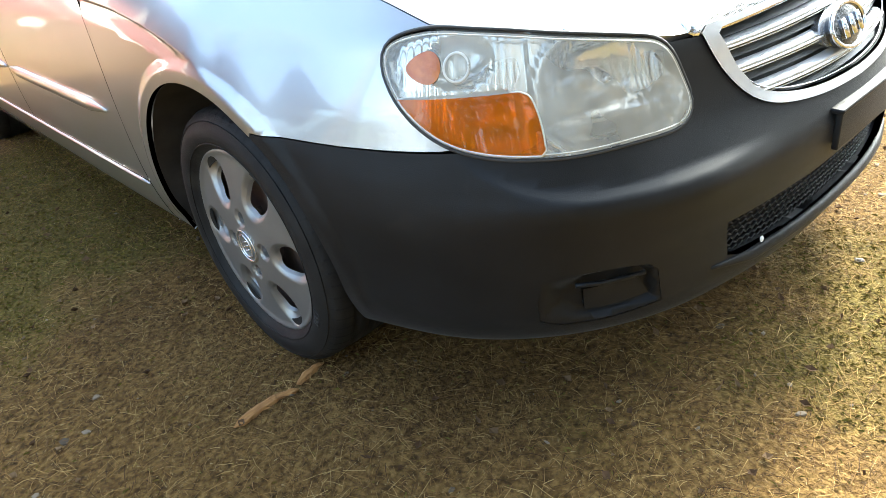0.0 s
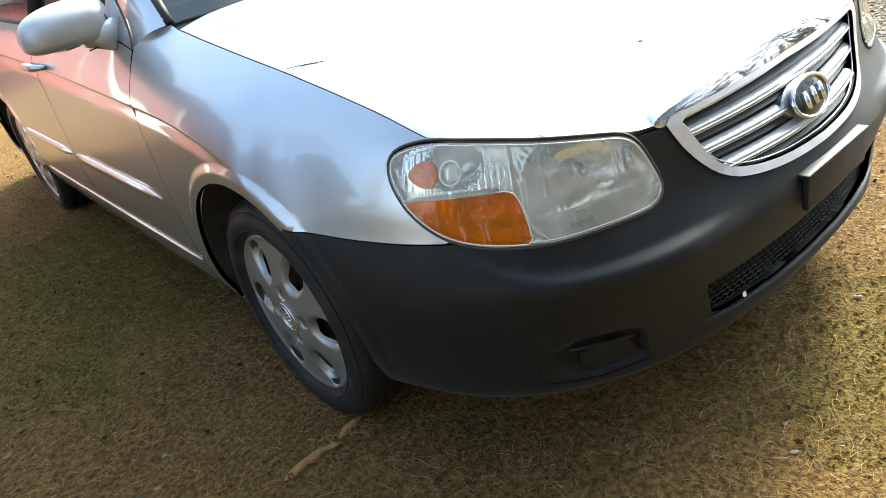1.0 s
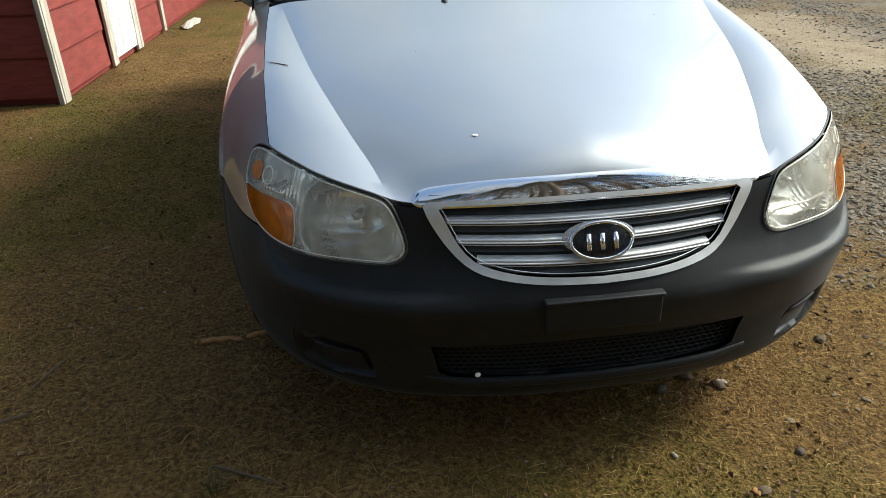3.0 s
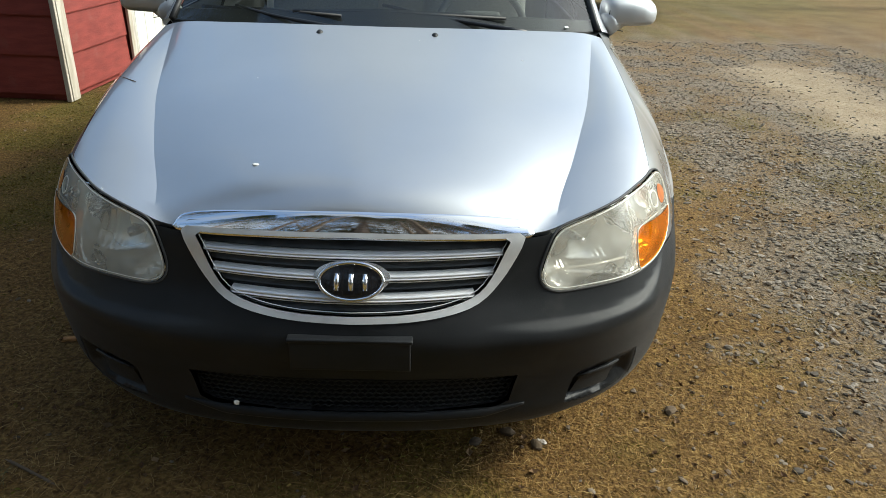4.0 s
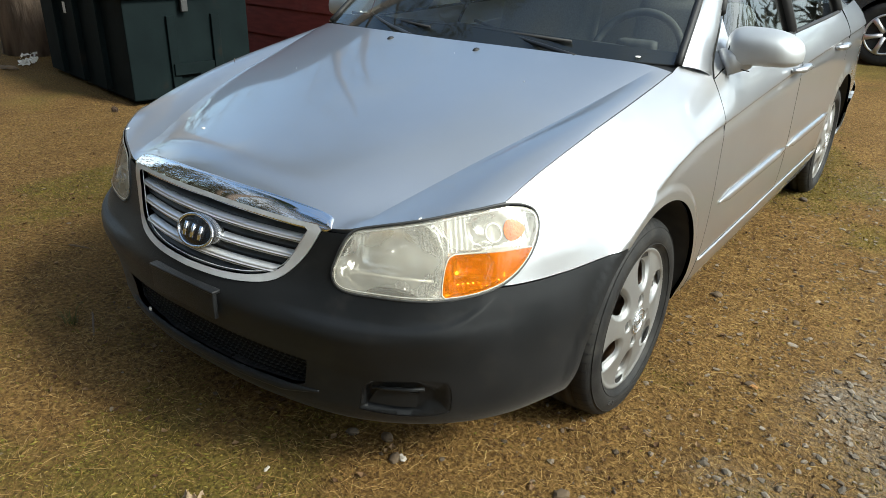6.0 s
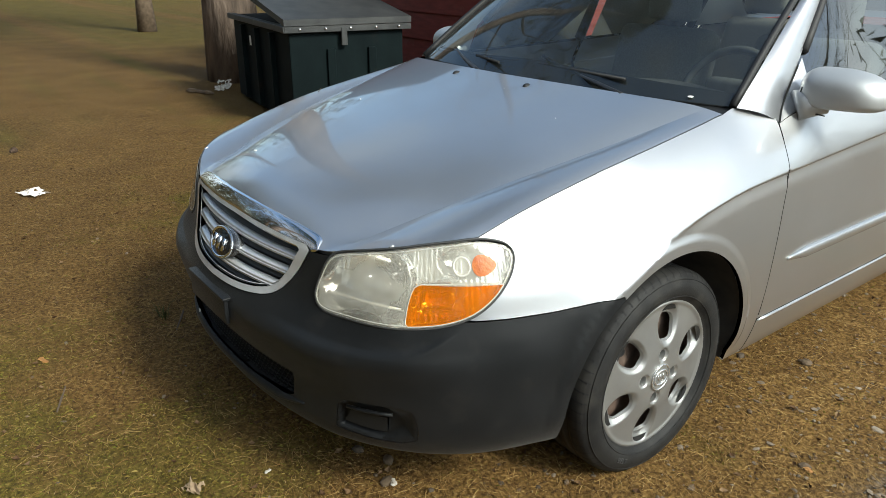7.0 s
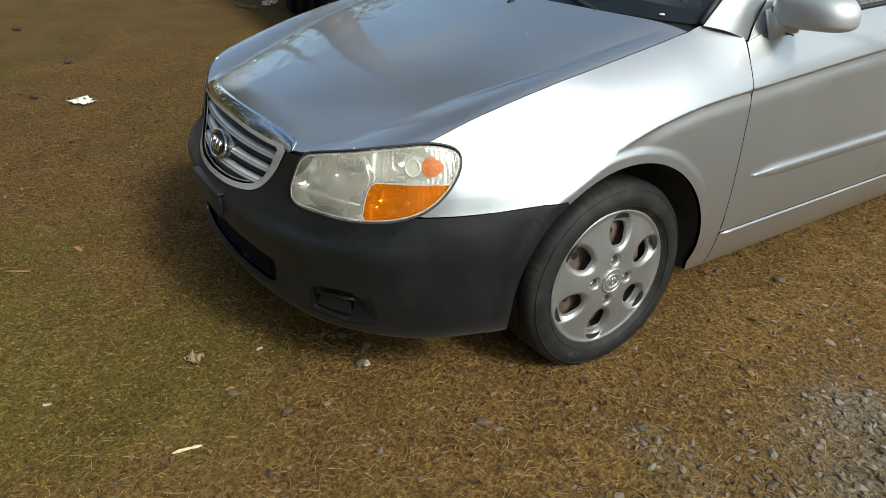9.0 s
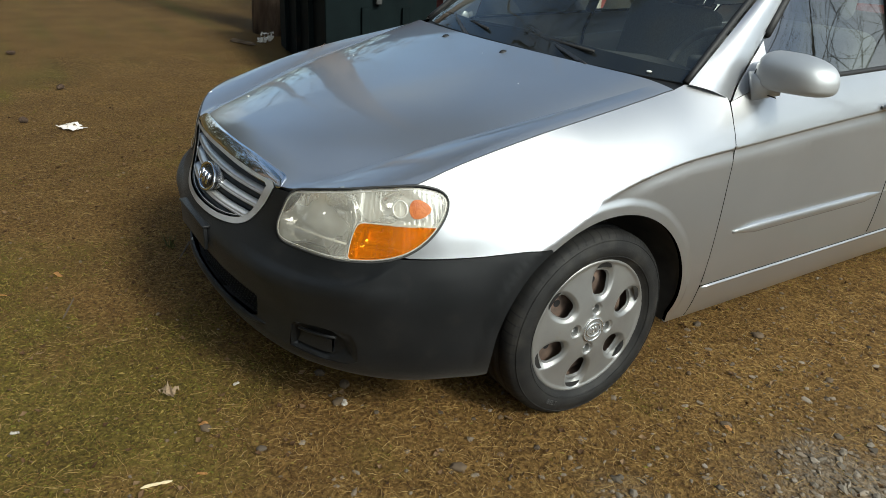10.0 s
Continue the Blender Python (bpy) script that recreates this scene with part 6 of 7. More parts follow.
for y in (0.0, SIDE_L):
    g = bmesh.new()
    f = [(0, y, WALL_H), (-FRONT_L, y, WALL_H), (-FRONT_L / 2, y, WALL_H + 0.47)]
    a = [g.verts.new(p) for p in f]
    b = [g.verts.new((p[0], p[1] + 0.06, p[2])) for p in f]
    g.faces.new(a)
    g.faces.new(b[::-1])
    for i in range(3):
        g.faces.new((a[i], a[(i + 1) % 3], b[(i + 1) % 3], b[i]))
    part("gable", g, RED_SIDING, shed, smooth=False, recalc=True)

# ---- dumpster beside the shed ----
bin_ = thing("dumpster", pose(-3.74, 1.2, 0, 0, 0, -9), "dark green steel dumpster with a grey lid", "dumpster")
BL, BW, BH = 1.9, 1.02, 0.80
body = bmesh.new()
block_bm(BL, BW, BH, 0.012, (-BL / 2, BW / 2, 0.03), 2, body)
part("bin_body", body, BIN_GREEN, bin_, "dark green dented steel box", smooth=False)
for x in (-0.45, -0.95, -1.45):
    board("rib", 0.06, 0.05, BH - 0.1, (x, -0.02, 0.06), BIN_GREEN, bin_)
for y in (0.35, 0.72):
    board("rib", 0.03, 0.07, BH - 0.25, (0.012, y, 0.1), BIN_GREEN, bin_)
board("rim", 0.07, BW + 0.12, 0.05, (0.012, BW / 2, BH - 0.01), BIN_LID, bin_, "grey rolled rim")
board("rim", BL + 0.1, 0.07, 0.05, (-BL / 2, -0.012, BH - 0.01), BIN_LID, bin_, "grey rolled rim")
lidb = bmesh.new()
q = [(0.05, -0.05, BH + 0.045), (0.05, BW + 0.06, BH + 0.045), (-BL - 0.04, BW + 0.06, BH + 0.36), (-BL - 0.04, -0.05, BH + 0.36)]
lo = [lidb.verts.new(p) for p in q]
hi = [lidb.verts.new((p[0], p[1], p[2] + 0.05)) for p in q]
lidb.faces.new(lo)
lidb.faces.new(hi[::-1])
for i in range(4):
    lidb.faces.new((lo[i], lo[(i + 1) % 4], hi[(i + 1) % 4], hi[i]))
part("lid", lidb, BIN_LID, bin_, "grey plastic lid", smooth=False, recalc=True)
for y in (0.08, 0.3, 0.52, 0.75, 0.96):
    bb = bmesh.new()
    bmesh.ops.create_uvsphere(bb, u_segments=10, v_segments=6, radius=0.012)
    for v in bb.verts:
        v.co += Vector((0.052, y, BH + 0.018))
    part("bolt", bb, SATIN, bin_)
board("latch", 0.03, 0.05, 0.14, (0.04, 0.46, BH - 0.12), BIN_LID, bin_, "hanging latch")
board("fork_pocket", 0.05, 0.34, 0.09, (0.02, 0.5, 0.2), BIN_GREEN, bin_)
board("label_plate", 0.004, 0.06, 0.09, (-1.25, -0.006, 0.58), WHITE, bin_, "small pale sticker", Matrix.Rotation(radians(90), 4, "Z"))

# ---- sport utility vehicle parked beyond the car ----
def side_profile():
    return [(-0.82, 0.32), (-0.86, 0.55), (-0.84, 0.82), (-0.70, 0.98), (0.25, 1.08), (0.42, 1.12), (1.05, 1.62), (1.5, 1.72), (2.9, 1.70), (3.25, 1.55), (3.42, 1.08), (3.47, 0.75), (3.42, 0.4), (3.3, 0.3)]


def suv(m):
    s = thing("sport_utility_vehicle", m, "dark navy sport utility vehicle parked on the grass", "vehicle")
    prof = path_pts(side_profile(), 60)
    arch = lambda c, t0, t1: [(c + 0.39 * math.cos(t), 0.36 + 0.39 * math.sin(t)) for t in np.linspace(t0, t1, 20)]
    low = [(3.3, 0.26), *arch(2.62, 0.0, math.pi), (0.5, 0.26), *arch(0, 0.0, math.pi), (-0.6, 0.26)]
    outline = [tuple(p) for p in prof] + low
    half = lambda x, z: 0.90 - 0.045 * max(0, -0.45 - x) / 0.4 - 0.10 * max(0, z - 1.02) / 0.6 - 0.05 * max(0, 0.5 - z)
    for sg in (1, -1):
        bm = panel_bm(outline, lambda x, z, sg=sg: Vector((x, -sg * half(x, z), z)), 0.07, (), 0.04, flip=sg < 0)
        part("body_side", bm, NAVY, s, "navy painted flank", recalc=True)
        for nm, q in (("front_window", [(0.62, 1.16), (1.08, 1.52), (1.42, 1.58), (1.45, 1.16)]), ("rear_window", [(1.55, 1.16), (1.53, 1.59), (2.5, 1.57), (2.55, 1.16)])):
            bm = panel_bm(q, lambda x, z, sg=sg: Vector((x, -sg * (half(x, z) + 0.006), z)), 0.1, (), 0.01, flip=sg < 0)
            part(nm, bm, mat("dark_glass", (0.01, 0.012, 0.014), 0.05), s, "", recalc=True)
        part("side_cladding", tube_bm([(x, -sg * 0.895, 0.31) for x in (0.45, 1.2, 2.2)], 0.045, 8), BLACK_PLASTIC, s)
    top = grid_bm(lambda u, v: (lambda p, w: Vector((p[0], (2 * v - 1) * w, p[1])))(prof[min(int(u * 59), 59)], half(*prof[min(int(u * 59), 59)])), 60, 5)
    part("body_shell", top, NAVY, s, "", recalc=True)
    part("front_bumper", block_bm(0.22, 1.7, 0.26, 0.06, (-0.80, 0, 0.28), 3), BLACK_PLASTIC, s)
    for sg in (1, -1):
        part("headlamp", block_bm(0.16, 0.34, 0.16, 0.05, (-0.76, sg * 0.66, 0.74), 3), REFLECTOR, s, "clear headlamp")
    part("floor", block_bm(3.6, 1.5, 0.2, 0.03, (1.2, 0, 0.24), 1), GAP, s)
    for x in (0, 2.62):
        for sg in (1, -1):
            w = part("wheel", lathe_bm([(-0.11, 0.2), (-0.12, 0.3), (-0.1, 0.345), (0.1, 0.345), (0.12, 0.3), (0.11, 0.225), (0.1, 0.215), (0.09, 0.0)], 40, "x"), [RUBBER], s)
            w.matrix_basis = pose(x, -sg * 0.80, 0.345, 0, 0, -90 * sg)
            part("rim", tube_bm([(0.112, 0.215 * math.cos(t), 0.215 * math.sin(t)) for t in np.linspace(0, 2 * math.pi, 33)], 0.014, 6, False), ALLOY, w, "alloy rim")
            for k in range(6):
                t = k * math.pi / 3 + 0.2
                part("spoke", tube_bm([(0.112, 0.03 * math.cos(t), 0.03 * math.sin(t)), (0.118, 0.12 * math.cos(t), 0.12 * math.sin(t)), (0.11, 0.21 * math.cos(t), 0.21 * math.sin(t))], [0.03, 0.026, 0.034], 8), ALLOY, w)
    return s


suv1 = suv(pose(2.75, 9.42, 0, 0, 0, 194))
copy_thing(suv1, pose(4.2, 13.6, 0, 0, 0, 196))

# ---- trees ----
def tree_bm(height, radius, seed, pine=False, low=2.2):
    """A tapered trunk with limbs that fork down to twigs."""
    r = random.Random(seed)
    trunk, limbs = bmesh.new(), bmesh.new()
    pts = [Vector((0, 0, -0.1))]
    lean = Vector((r.uniform(-0.04, 0.04), r.uniform(-0.04, 0.04), 0))
    n = 12
    for i in range(1, n + 1):
        pts.append(Vector((0, 0, height * i / n)) + lean * height * i / n + Vector((r.uniform(-1, 1), r.uniform(-1, 1), 0)) * 0.05 * i / n)
    rad = [radius * (1.25 if i == 0 else 1 - 0.85 * i / n) for i in range(n + 1)]
    tube_bm(pts, rad, 14, True, trunk)

    def grow(p, d, L, w, depth):
        q = [p]
        for i in range(4):
            d = (d + Vector((r.uniform(-1, 1), r.uniform(-1, 1), r.uniform(-0.3, 0.75))) * 0.22).normalized()
            q.append(q[-1] + d * L / 4)
        tube_bm(q, [w * (1 - 0.17 * i) for i in range(5)], 5 if depth > 1 else 3, False, limbs)
        if depth > 0:
            for k in range(r.choice((3, 4)) if depth > 1 else 4):
                j = r.choice((2, 3, 4, 4))
                side = Vector((r.uniform(-1, 1), r.uniform(-1, 1), r.uniform(-0.35, 0.8))).normalized()
                grow(q[j], (d * 0.75 + side * 0.8).normalized(), L * r.uniform(0.5, 0.75), w * 0.45, depth - 1)
    k = 0
    z = low
    while z < height * 0.98:
        i = z / height * n
        p = pts[int(i)].lerp(pts[min(int(i) + 1, n)], i - int(i))
        t = r.uniform(0, 6.28)
        grow(p, Vector((math.cos(t), math.sin(t), r.uniform(0.15, 0.8))).normalized(), (height - z) * 0.33 + 0.8, radius * 0.3 * (1.05 - z / height), 2 if pine else 3)
        z += height * (0.05 if not pine else 0.06)
        k += 1
    return trunk, limbs


def tree(m, height, radius, seed, label, pine=False, low=2.2):
    t = thing("tree", m, label, "tree")
    a, b = tree_bm(height, radius, seed, pine, low)
    part("trunk", a, BARK if pine else TWIG_BARK, t, "furrowed bark trunk")
    part("limbs", b, TWIG_BARK, t, "bare forking limbs and twigs")
    if pine:
        rr = np.random.default_rng(seed)
        V, F = [], []
        for _ in range(2600):
            z = height * rr.uniform(0.55, 1.0)
            w = (height - z) * 0.42 + 0.5
            t0 = rr.uniform(0, 2 * math.pi)
            rad = w * math.sqrt(rr.random())
            c = np.array((rad * math.cos(t0), rad * math.sin(t0), z + rr.normal() * 0.2))
            for _ in range(7):
                d = rr.normal(size=3)
                d /= np.linalg.norm(d)
                s = np.cross(d, (0.3, 0.2, 0.9)) * 0.018
                k = len(V)
                V += [tuple(c - s), tuple(c + s), tuple(c + d * 0.28)]
                F.append((k, k + 1, k + 2))
        me = bpy.data.meshes.new("needle_clumps")
        me.from_pydata(V, [], F)
        me.materials.append(island_mat("pine_needle", [(0.02, 0.035, 0.012), (0.05, 0.075, 0.025), (0.09, 0.1, 0.04)]))
        o = new("needle_clumps", me)
        o.parent = t
    return t


pine = tree(pose(-6.75, 1.95, 0), 15, 0.30, 4, "tall pine with a thick furrowed trunk by the dumpster", True, 5.5)
# unseen pines added behind the camera, to darken what chrome and bumper reflect
for x, y, rz in ((-4.2, -10, 40), (-1, -12, 130), (1.6, -11, 220), (4.2, -12.5, 300), (6.8, -10.5, 10), (-7.5, -8, 80)):
    copy_thing(pine, pose(x, y, 0, 0, 0, rz))["label"] = "unseen tall pine behind the camera, added to darken reflections"
bare = tree(pose(8.2, 1.5, 0), 9, 0.16, 11, "bare winter tree beyond the drive")
for x, y, rz, _ in ((9.5, -3.5, 70, 1.0), (11.5, 6.5, 140, 1.15), (-13, 11, 200, 1.2), (-9.5, -9, 260, 1.1), (2.5, -13, 20, 1.1), (-3, -15, 320, 1.25), (14, -8, 100, 1.2), (-14, 3, 30, 1.2), (0.8, -8.5, 150, 1), (-1.4, -6.3, 75, 1), (2.9, -6.6, 200, 1), (1.0, -5.6, 330, 1), (-2.6, -9.5, 280, 1), (4.2, -9.8, 45, 1), (-8.5, 6.5, 190, 1), (-10.5, 9.0, 15, 1), (7.6, 13.0, 220, 1), (9.5, 11.0, 310, 1)):
    copy_thing(bare, pose(x, y, 0, 0, 0, rz))

# ---- far woods, all round ----
rr = np.random.default_rng(8)
wv, wf = [], []
for k in range(420):
    t, R = 2 * math.pi * k / 420 + rr.normal() * 0.01, rr.uniform(34, 60)
    if math.cos(t - radians(90 - SUN_AZ)) > 0.55:
        R += 14
    x, y, h, w = R * math.cos(t), R * math.sin(t), rr.uniform(6, 11), rr.uniform(0.12, 0.3)
    i = len(wv)
    wv += [(x - w, y, 0), (x + w, y, 0), (x, y + w, 0), (x, y, h)]
    wf += [(i, i + 1, i + 3), (i + 1, i + 2, i + 3), (i + 2, i, i + 3)]
    for _ in range(70):
        c = np.array((x, y, h * rr.uniform(0.12, 1.0))) + rr.normal(size=3) * np.array((1.4, 1.4, 0.6))
        d, e = rr.normal(size=3) * 0.45, rr.normal(size=3) * 0.35
        i = len(wv)
        wv += [tuple(c), tuple(c + d), tuple(c + e)]
        wf.append((i, i + 1, i + 2))
# nearer edge of the woods, fine bare twigs before the sky
for k in range(150):
    t, R = radians(rr.uniform(195, 345)), rr.uniform(15, 27)
    x, y, h, w = R * math.cos(t), R * math.sin(t), rr.uniform(8, 14), rr.uniform(0.1, 0.22)
    i = len(wv)
    wv += [(x - w, y, 0), (x + w, y, 0), (x, y + w, 0), (x, y, h)]
    wf += [(i, i + 1, i + 3), (i + 1, i + 2, i + 3), (i + 2, i, i + 3)]
    for _ in range(130):
        c = np.array((x, y, h * rr.uniform(0.05, 1.0) ** 0.8)) + rr.normal(size=3) * np.array((1.0, 1.0, 0.4))
        d = rr.normal(size=3) * np.array((0.6, 0.6, 0.5))
        e = np.cross(d, rr.normal(size=3)) * 0.07
        i = len(wv)
        wv += [tuple(c - e), tuple(c + e), tuple(c + d)]
        wf.append((i, i + 1, i + 2))
stuff("woods", wv, wf, island_mat("far_wood", [(0.03, 0.035, 0.015), (0.07, 0.06, 0.035), (0.1, 0.085, 0.06)]), "mixed winter woods around the clearing", "woods")

# ---- board fence and stacked timber at the far end of the drive ----
fence = thing("fence", pose(7.5, 21.0, 0, 0, 0, -8), "weathered grey board fence behind the parking area", "fence")
first = None
for i in range(46):
    if first is None:
        first = board("board", 0.17, 0.025, 1.7, (0, 0, 0), GREY_WOOD, fence)
        ob = first
    else:
        ob = new("board", first.data)
        ob.parent = fence
    ob.location = (-4 + i * 0.19, 0.0, 0.02 * (i % 3))
for z in (0.4, 1.35):
    board("rail", 9, 0.05, 0.09, (0.3, 0.045, z), GREY_WOOD, fence)

# ---- loose things on the ground ----
def lying(name, bm, material, x, y, z, turn, label, category, smooth=False, tilt=0.0):
    o = part(name, bm, material, None, "", smooth)
    o.matrix_basis = pose(x, y, float(height(x, y)) + z, tilt, 0, turn)
    return tagged(o, label, category)


def ragged(L, w, t, seed):
    """A split piece of wood, frayed at its ends."""
    r = random.Random(seed)
    bm = bmesh.new()
    rows = []
    n = 9
    for i in range(n):
        f = i / (n - 1)
        k = (0.35 if i in (0, n - 1) else 1) * r.uniform(0.75, 1.1)
        rows.append([bm.verts.new(((f - 0.5) * L + r.uniform(-1, 1) * L * 0.02, a * w * k + r.uniform(-1, 1) * w * 0.15 + 0.1 * w * math.sin(5 * f), b * t * k)) for a, b in ((-0.5, 0), (-0.4, 0.8), (0.1, 1.0), (0.5, 0.6), (0.45, 0))])
    for r0, r1 in zip(rows, rows[1:]):
        for j in range(5):
            bm.faces.new((r0[j], r0[(j + 1) % 5], r1[(j + 1) % 5], r1[j]))
    bm.faces.new(rows[0][::-1])
    bm.faces.new(rows[-1])
    return bm


lying("wood_splinter", ragged(0.13, 0.022, 0.009, 1), PALE_WOOD, -0.985, -0.145, 0.002, 4, "frayed orange-brown splinter of wood on the grass", "wood splinter")
lying("wood_splinter", ragged(0.07, 0.016, 0.008, 7), PALE_WOOD, -0.93, -0.15, 0.002, -14, "frayed orange-brown splinter of wood on the grass", "wood splinter")
lying("wood_splinter", ragged(0.08, 0.018, 0.01, 2), PALE_WOOD, -0.85, -0.135, 0.002, 14, "frayed orange-brown splinter of wood on the grass", "wood splinter")
lying("stick", ragged(0.075, 0.008, 0.006, 3), mat("fresh_stick", (0.7, 0.58, 0.36), 0.7), 0.555, -1.18, 0.006, 82, "short pale peeled stick on pine straw", "stick")
for x, y, L, rz in ((-0.835, -0.755, 0.19, -27), (-1.45, -0.25, 0.16, 70), (-1.5, -0.45, 0.12, 20), (-0.5, -1.25, 0.16, -20)):
    lying("twig", ragged(L, 0.007, 0.006, int(L * 1000)), TWIG_BARK, x, y, 0.006, rz, "thin dry brown twig lying on the grass", "twig")


def crumple(sx, sy, seed):
    r = random.Random(seed)
    bm = grid_bm(lambda u, v: Vector(((u - 0.5) * sx, (v - 0.5) * sy, 0)), 9, 7)
    bm.verts.ensure_lookup_table()
    for v in bm.verts:
        v.co += Vector((r.uniform(-1, 1) * sx * 0.09, r.uniform(-1, 1) * sy * 0.12, 0.006 + abs(r.gauss(0, 1)) * 0.012))
    dead = [f for f in bm.faces if r.random() < 0.28]
    bmesh.ops.delete(bm, geom=dead, context="FACES")
    bmesh.ops.solidify(bm, geom=bm.faces[:], thickness=0.0012)
    return bm


lying("paper_scrap", crumple(0.18, 0.1, 3), PAPER, -3.01, -0.915, 0.004, 30, "torn crumpled pale paper on the ground", "paper scrap")
for x, y, s, sd in ((1.119, 0.357, 0.017, 1), (1.141, 0.873, 0.015, 2), (0.84, 2.373, 0.024, 3), (0.836, 0.899, 0.02, 4), (0.883, -0.468, 0.021, 5), (0.664, 0.775, 0.018, 6), (0.839, 0.912, 0.019, 7), (0.389, -1.009, 0.018, 8), (0.549, -0.901, 0.014, 9), (0.466, -0.63, 0.02, 10), (0.392, -0.577, 0.02, 11), (0.30, -0.62, 0.018, 12)):
    bm = bmesh.new()
    bmesh.ops.create_icosphere(bm, subdivisions=2, radius=1)
    r = random.Random(sd)
    for v in bm.verts:
        k = 1 + 0.22 * noise.noise(v.co * 1.7 + Vector((sd, 0, 0)))
        v.co = Vector((v.co.x * s * 1.1 * k, v.co.y * s * 0.8 * k, v.co.z * s * 0.5 * k))
    lying("stone", bm, mat("pale_stone", (0.12, 0.088, 0.058), 0.95, 0.0, Specular_IOR_Level=0.2) if sd % 3 else mat("grey_stone", (0.1, 0.08, 0.06), 0.95, 0.0, Specular_IOR_Level=0.2), x, y, s * 0.22, sd * 47, "loose stone half sunk in pine straw", "stone", False)
CONE_BARK = vary(mat("cone_scale", (0.06, 0.035, 0.02), 0.85), (0.03, 0.018, 0.011), (0.09, 0.055, 0.034), 60)


def pine_cone(L, seed):
    """A weathered cone: a core with spiral rows of open scales."""
    r = random.Random(seed)
    bm = bmesh.new()
    tube_bm([(L * (f - 0.5), 0, 0.32 * L) for f in (0, 0.3, 0.7, 1)], [0.1 * L, 0.22 * L, 0.18 * L, 0.04 * L], 8, True, bm)
    for k in range(44):
        f, t = k / 44, k * 2.4
        w = L * (0.34 * math.sin(math.pi * (0.12 + 0.8 * f)) + 0.04)
        p = Vector((L * (f - 0.5), 0, 0.32 * L))
        d = Vector((0.45, math.cos(t), math.sin(t))).normalized()
        u = d.cross(Vector((1, 0, 0))).normalized() * L * 0.09 * r.uniform(0.8, 1.2)
        a, b, c, e = (bm.verts.new(q) for q in (p + d * w * 0.35, p + d * w * 0.8 + u, p + d * w * 1.05, p + d * w * 0.8 - u))
        top = bm.verts.new(p + d * w * 0.8 + Vector((0.05 * L, 0, 0)))
        for tri in ((a, b, top), (b, c, top), (c, e, top), (e, a, top), (a, e, c, b)):
            bm.faces.new(tri)
    return bm


for x, y, L, sd in ((-5.89, -1.07, 0.08, 1), (-4.26, -0.84, 0.075, 2), (-3.26, -1.17, 0.07, 3), (-2.23, -1.49, 0.075, 4), (-3.7, 1.0, 0.07, 5), (-2.75, 1.75, 0.07, 6)):
    lying("pine_cone", pine_cone(L, sd), CONE_BARK, x, y, -0.004, sd * 71, "small dark weathered pine cone on the ground", "pine cone")
for x, y, sx, sy, sd in ((-0.8, -1.25, 0.05, 0.018, 31), (0.17, -1.47, 0.025, 0.008, 32), (0.37, -1.01, 0.022, 0.018, 33), (0.48, -0.62, 0.03, 0.02, 34), (0.93, -0.94, 0.03, 0.018, 35), (0.23, -0.87, 0.022, 0.008, 36), (1.13, 0.35, 0.034, 0.016, 37)):
    lying("bark_chip", ragged(sx, sy, 0.006, sd), PALE_WOOD if sd % 2 else GREY_WOOD, x, y, 0.004, sd * 53, "small pale chip of dry bark", "bark chip")
lying("stick", ragged(0.03, 0.006, 0.005, 41), PALE_WOOD, 0.575, -1.07, 0.006, 60, "very short pale splinter on pine straw", "stick")
lying("twig", ragged(0.09, 0.006, 0.005, 43), PALE_WOOD, -0.72, -1.47, 0.006, 60, "pale dry twig lying on the grass", "twig")
tuft = bmesh.new()
r = random.Random(9)
for k in range(26):
    t, L, b = r.uniform(0, 6.28), r.uniform(0.04, 0.10), r.uniform(0.2, 0.9)
    c, n = Vector((math.cos(t), math.sin(t), 0)), Vector((-math.sin(t), math.cos(t), 0)) * 0.0016
    o = c * r.uniform(0, 0.02)
    a, d, e, f, g = (tuft.verts.new(q) for q in (o - n, o + n, o + c * L * b * 0.35 + Vector((0, 0, L * 0.6)) - n * 0.8, o + c * L * b * 0.35 + Vector((0, 0, L * 0.6)) + n * 0.8, o + c * L * b + Vector((0, 0, L * 0.9))))
    tuft.faces.new((a, d, f, e))
    tuft.faces.new((e, f, g))
lying("grass_tuft", tuft, mat("tuft_green", (0.06, 0.065, 0.014), 0.8), -0.9, -0.8, -0.003, 0, "tuft of longer grass beside the bumper", "grass tuft")
lying("torn_leaf", crumple(0.05, 0.035, 8), mat("pale_leaf", (0.3, 0.22, 0.14), 0.9), 0.176, -1.059, 0.004, 40, "torn pale dry leaf on the grass", "leaf")
lying("scrap_board", ragged(0.5, 0.12, 0.05, 5), GREY_WOOD, -3.75, 2.72, 0.01, 10, "broken grey board by the shed", "board")
lying("scrap_board", block_bm(0.07, 0.02, 0.32, 0.003), GREY_WOOD, -3.3, 2.68, 0.0, 90, "short pale board leaning by the shed", "board", tilt=38)
lying("scrap_board", ragged(0.4, 0.05, 0.035, 6), TWIG_BARK, -6.0, 1.2, 0.01, 25, "broken dark board by the dumpster", "board")
lying("scrap_board", ragged(0.5, 0.09, 0.05, 9), GREY_WOOD, -2.05, 5.9, 0.01, 85, "broken grey board by the shed", "board")
lying("white_rag", crumple(0.1, 0.08, 12), mat("white_plastic", (0.55, 0.52, 0.47), 0.7), -6.0, 1.42, 0.02, 60, "crumpled white plastic sheet at the tree's foot", "plastic sheet", tilt=25)
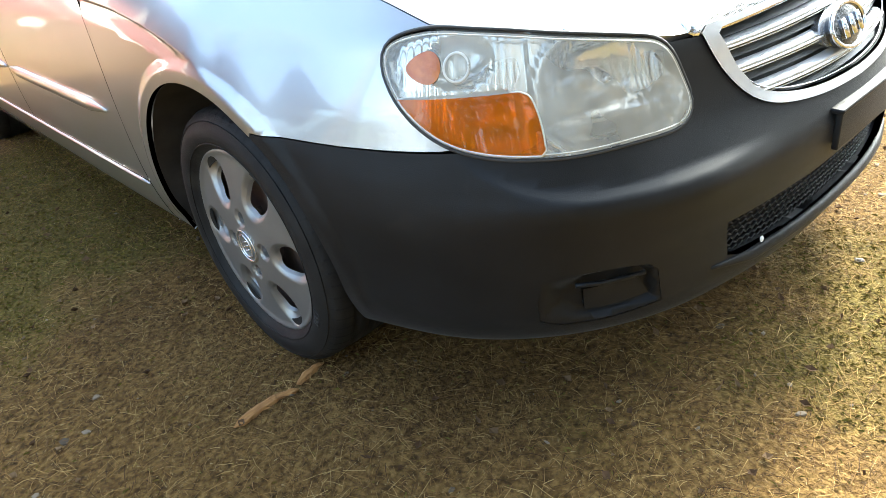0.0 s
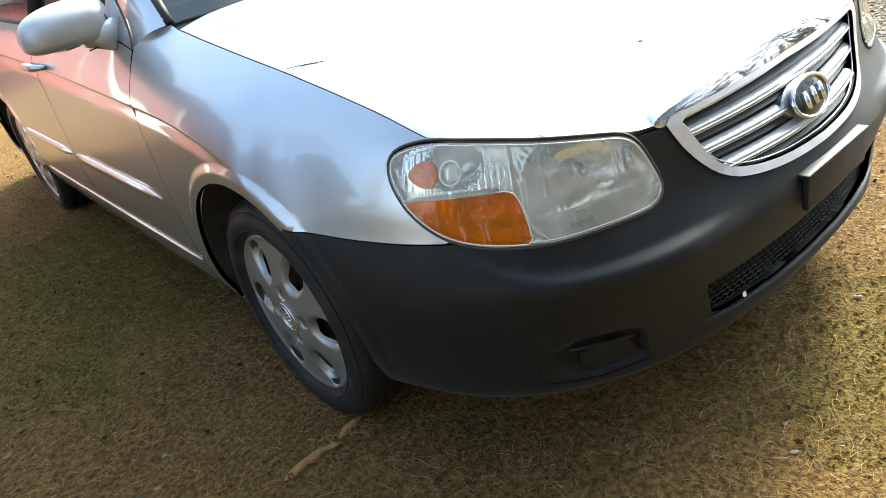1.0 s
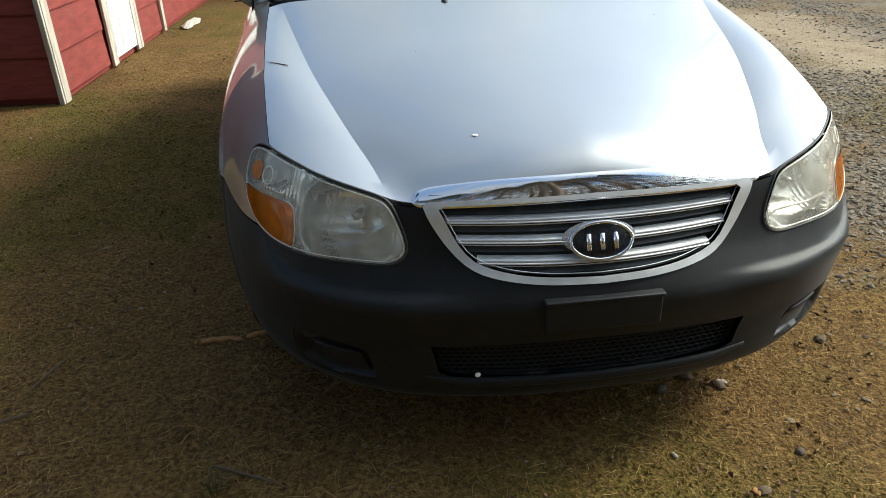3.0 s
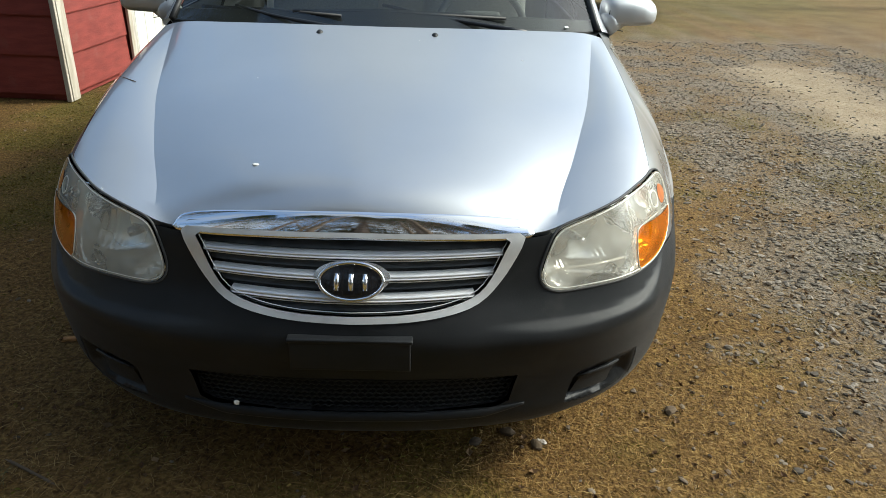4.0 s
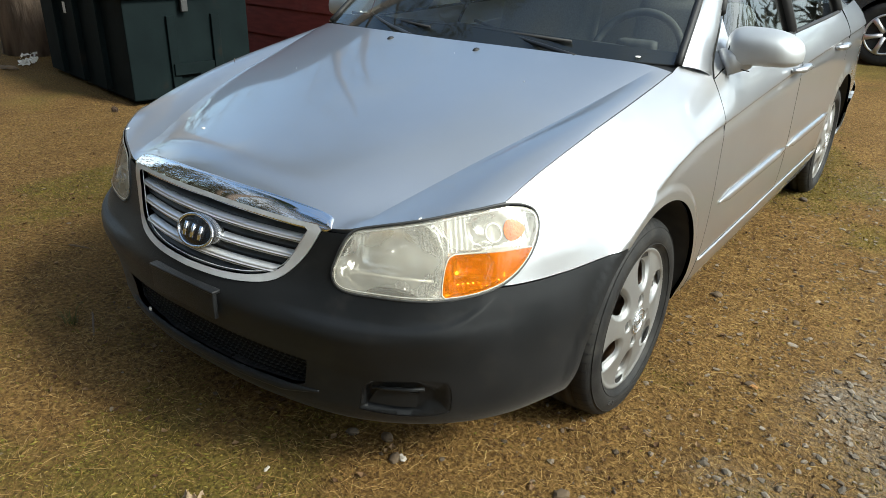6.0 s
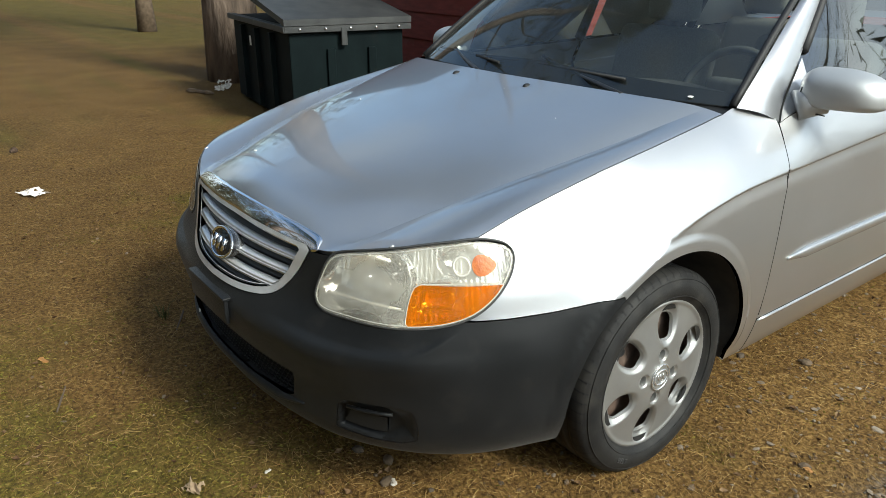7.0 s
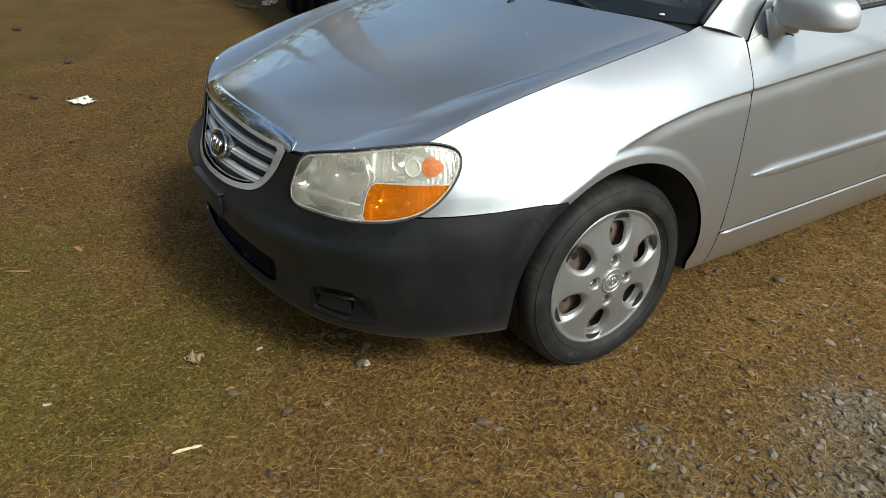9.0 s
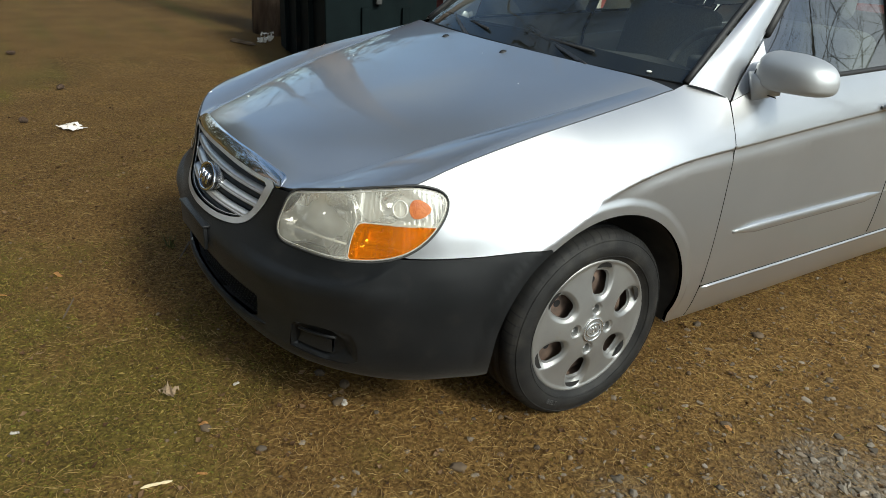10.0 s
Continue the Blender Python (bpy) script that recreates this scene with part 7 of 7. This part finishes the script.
lying("white_rag", crumple(0.14, 0.1, 21), mat("white_card", (0.6, 0.57, 0.52), 0.7), -6.06, 1.5, 0.06, 60, "crumpled pale carton at the tree's foot", "carton", tilt=62)

# ---- marks on the car ----
def fleck(name, p, n, sx, sy, color, label):
    bm = bmesh.new()
    bmesh.ops.create_uvsphere(bm, u_segments=10, v_segments=6, radius=1)
    for v in bm.verts:
        v.co = Vector((v.co.x * sx * (1 + 0.3 * noise.noise(v.co * 2)), v.co.y * sy, v.co.z * 0.0015))
    o = part(name, bm, mat(name + "_mark", color, 0.7), car, label)
    o.matrix_basis = Matrix.Translation(p) @ Vector(n).to_track_quat("Z", "Y").to_matrix().to_4x4()


def hood_z(x, y):
    best, r = None, 0.0
    q = abs(x) / 0.72
    cand = [hood_full(math.copysign(qq, x), rr) for rr in np.linspace(0.05, 1, 80) for qq in (q * 0.94, q, q * 1.04)]
    return min(cand, key=lambda c: (c.x - x) ** 2 + (c.y - y) ** 2)


fleck("paint_chip", hood_z(-0.214, -0.625) + Vector((0, 0, 0.001)), (0, -0.22, 1), 0.008, 0.005, (0.62, 0.62, 0.6), "white bird dropping on the hood")
fleck("lip_fleck", Vector((-0.265, -0.846, 0.297)), (0, -1, 0.3), 0.007, 0.006, (0.85, 0.85, 0.82), "white fleck on the bumper lip")
fleck("glass_sticker", Vector(screen(0.83, 0.02, 0.004)), (0.2, -0.4, 0.9), 0.009, 0.005, (0.8, 0.8, 0.77), "small white sticker in the windscreen corner")

needle_a, needle_b = hood_z(-0.706, -0.132) + Vector((0, 0, 0.004)), hood_z(-0.646, -0.179) + Vector((0, 0, 0.003))
part("pine_needle", tube_bm([needle_a, needle_a.lerp(needle_b, 0.3) + Vector((0, 0, 0.001)), needle_b], [0.0007, 0.001, 0.0013], 5), TWIG_BARK, car, "dark dry pine needle lying on the hood")
for x, y, size in ((0.42, -0.02, 0.0022), (0.12, 0.06, 0.0016), (-0.3, -0.2, 0.0018)):
    fleck("dust_speck", hood_z(x, y) + Vector((0, 0, 0.0008)), (0, -0.22, 1), size, size * 0.8, (0.85, 0.85, 0.83), "tiny pale speck on the paint")
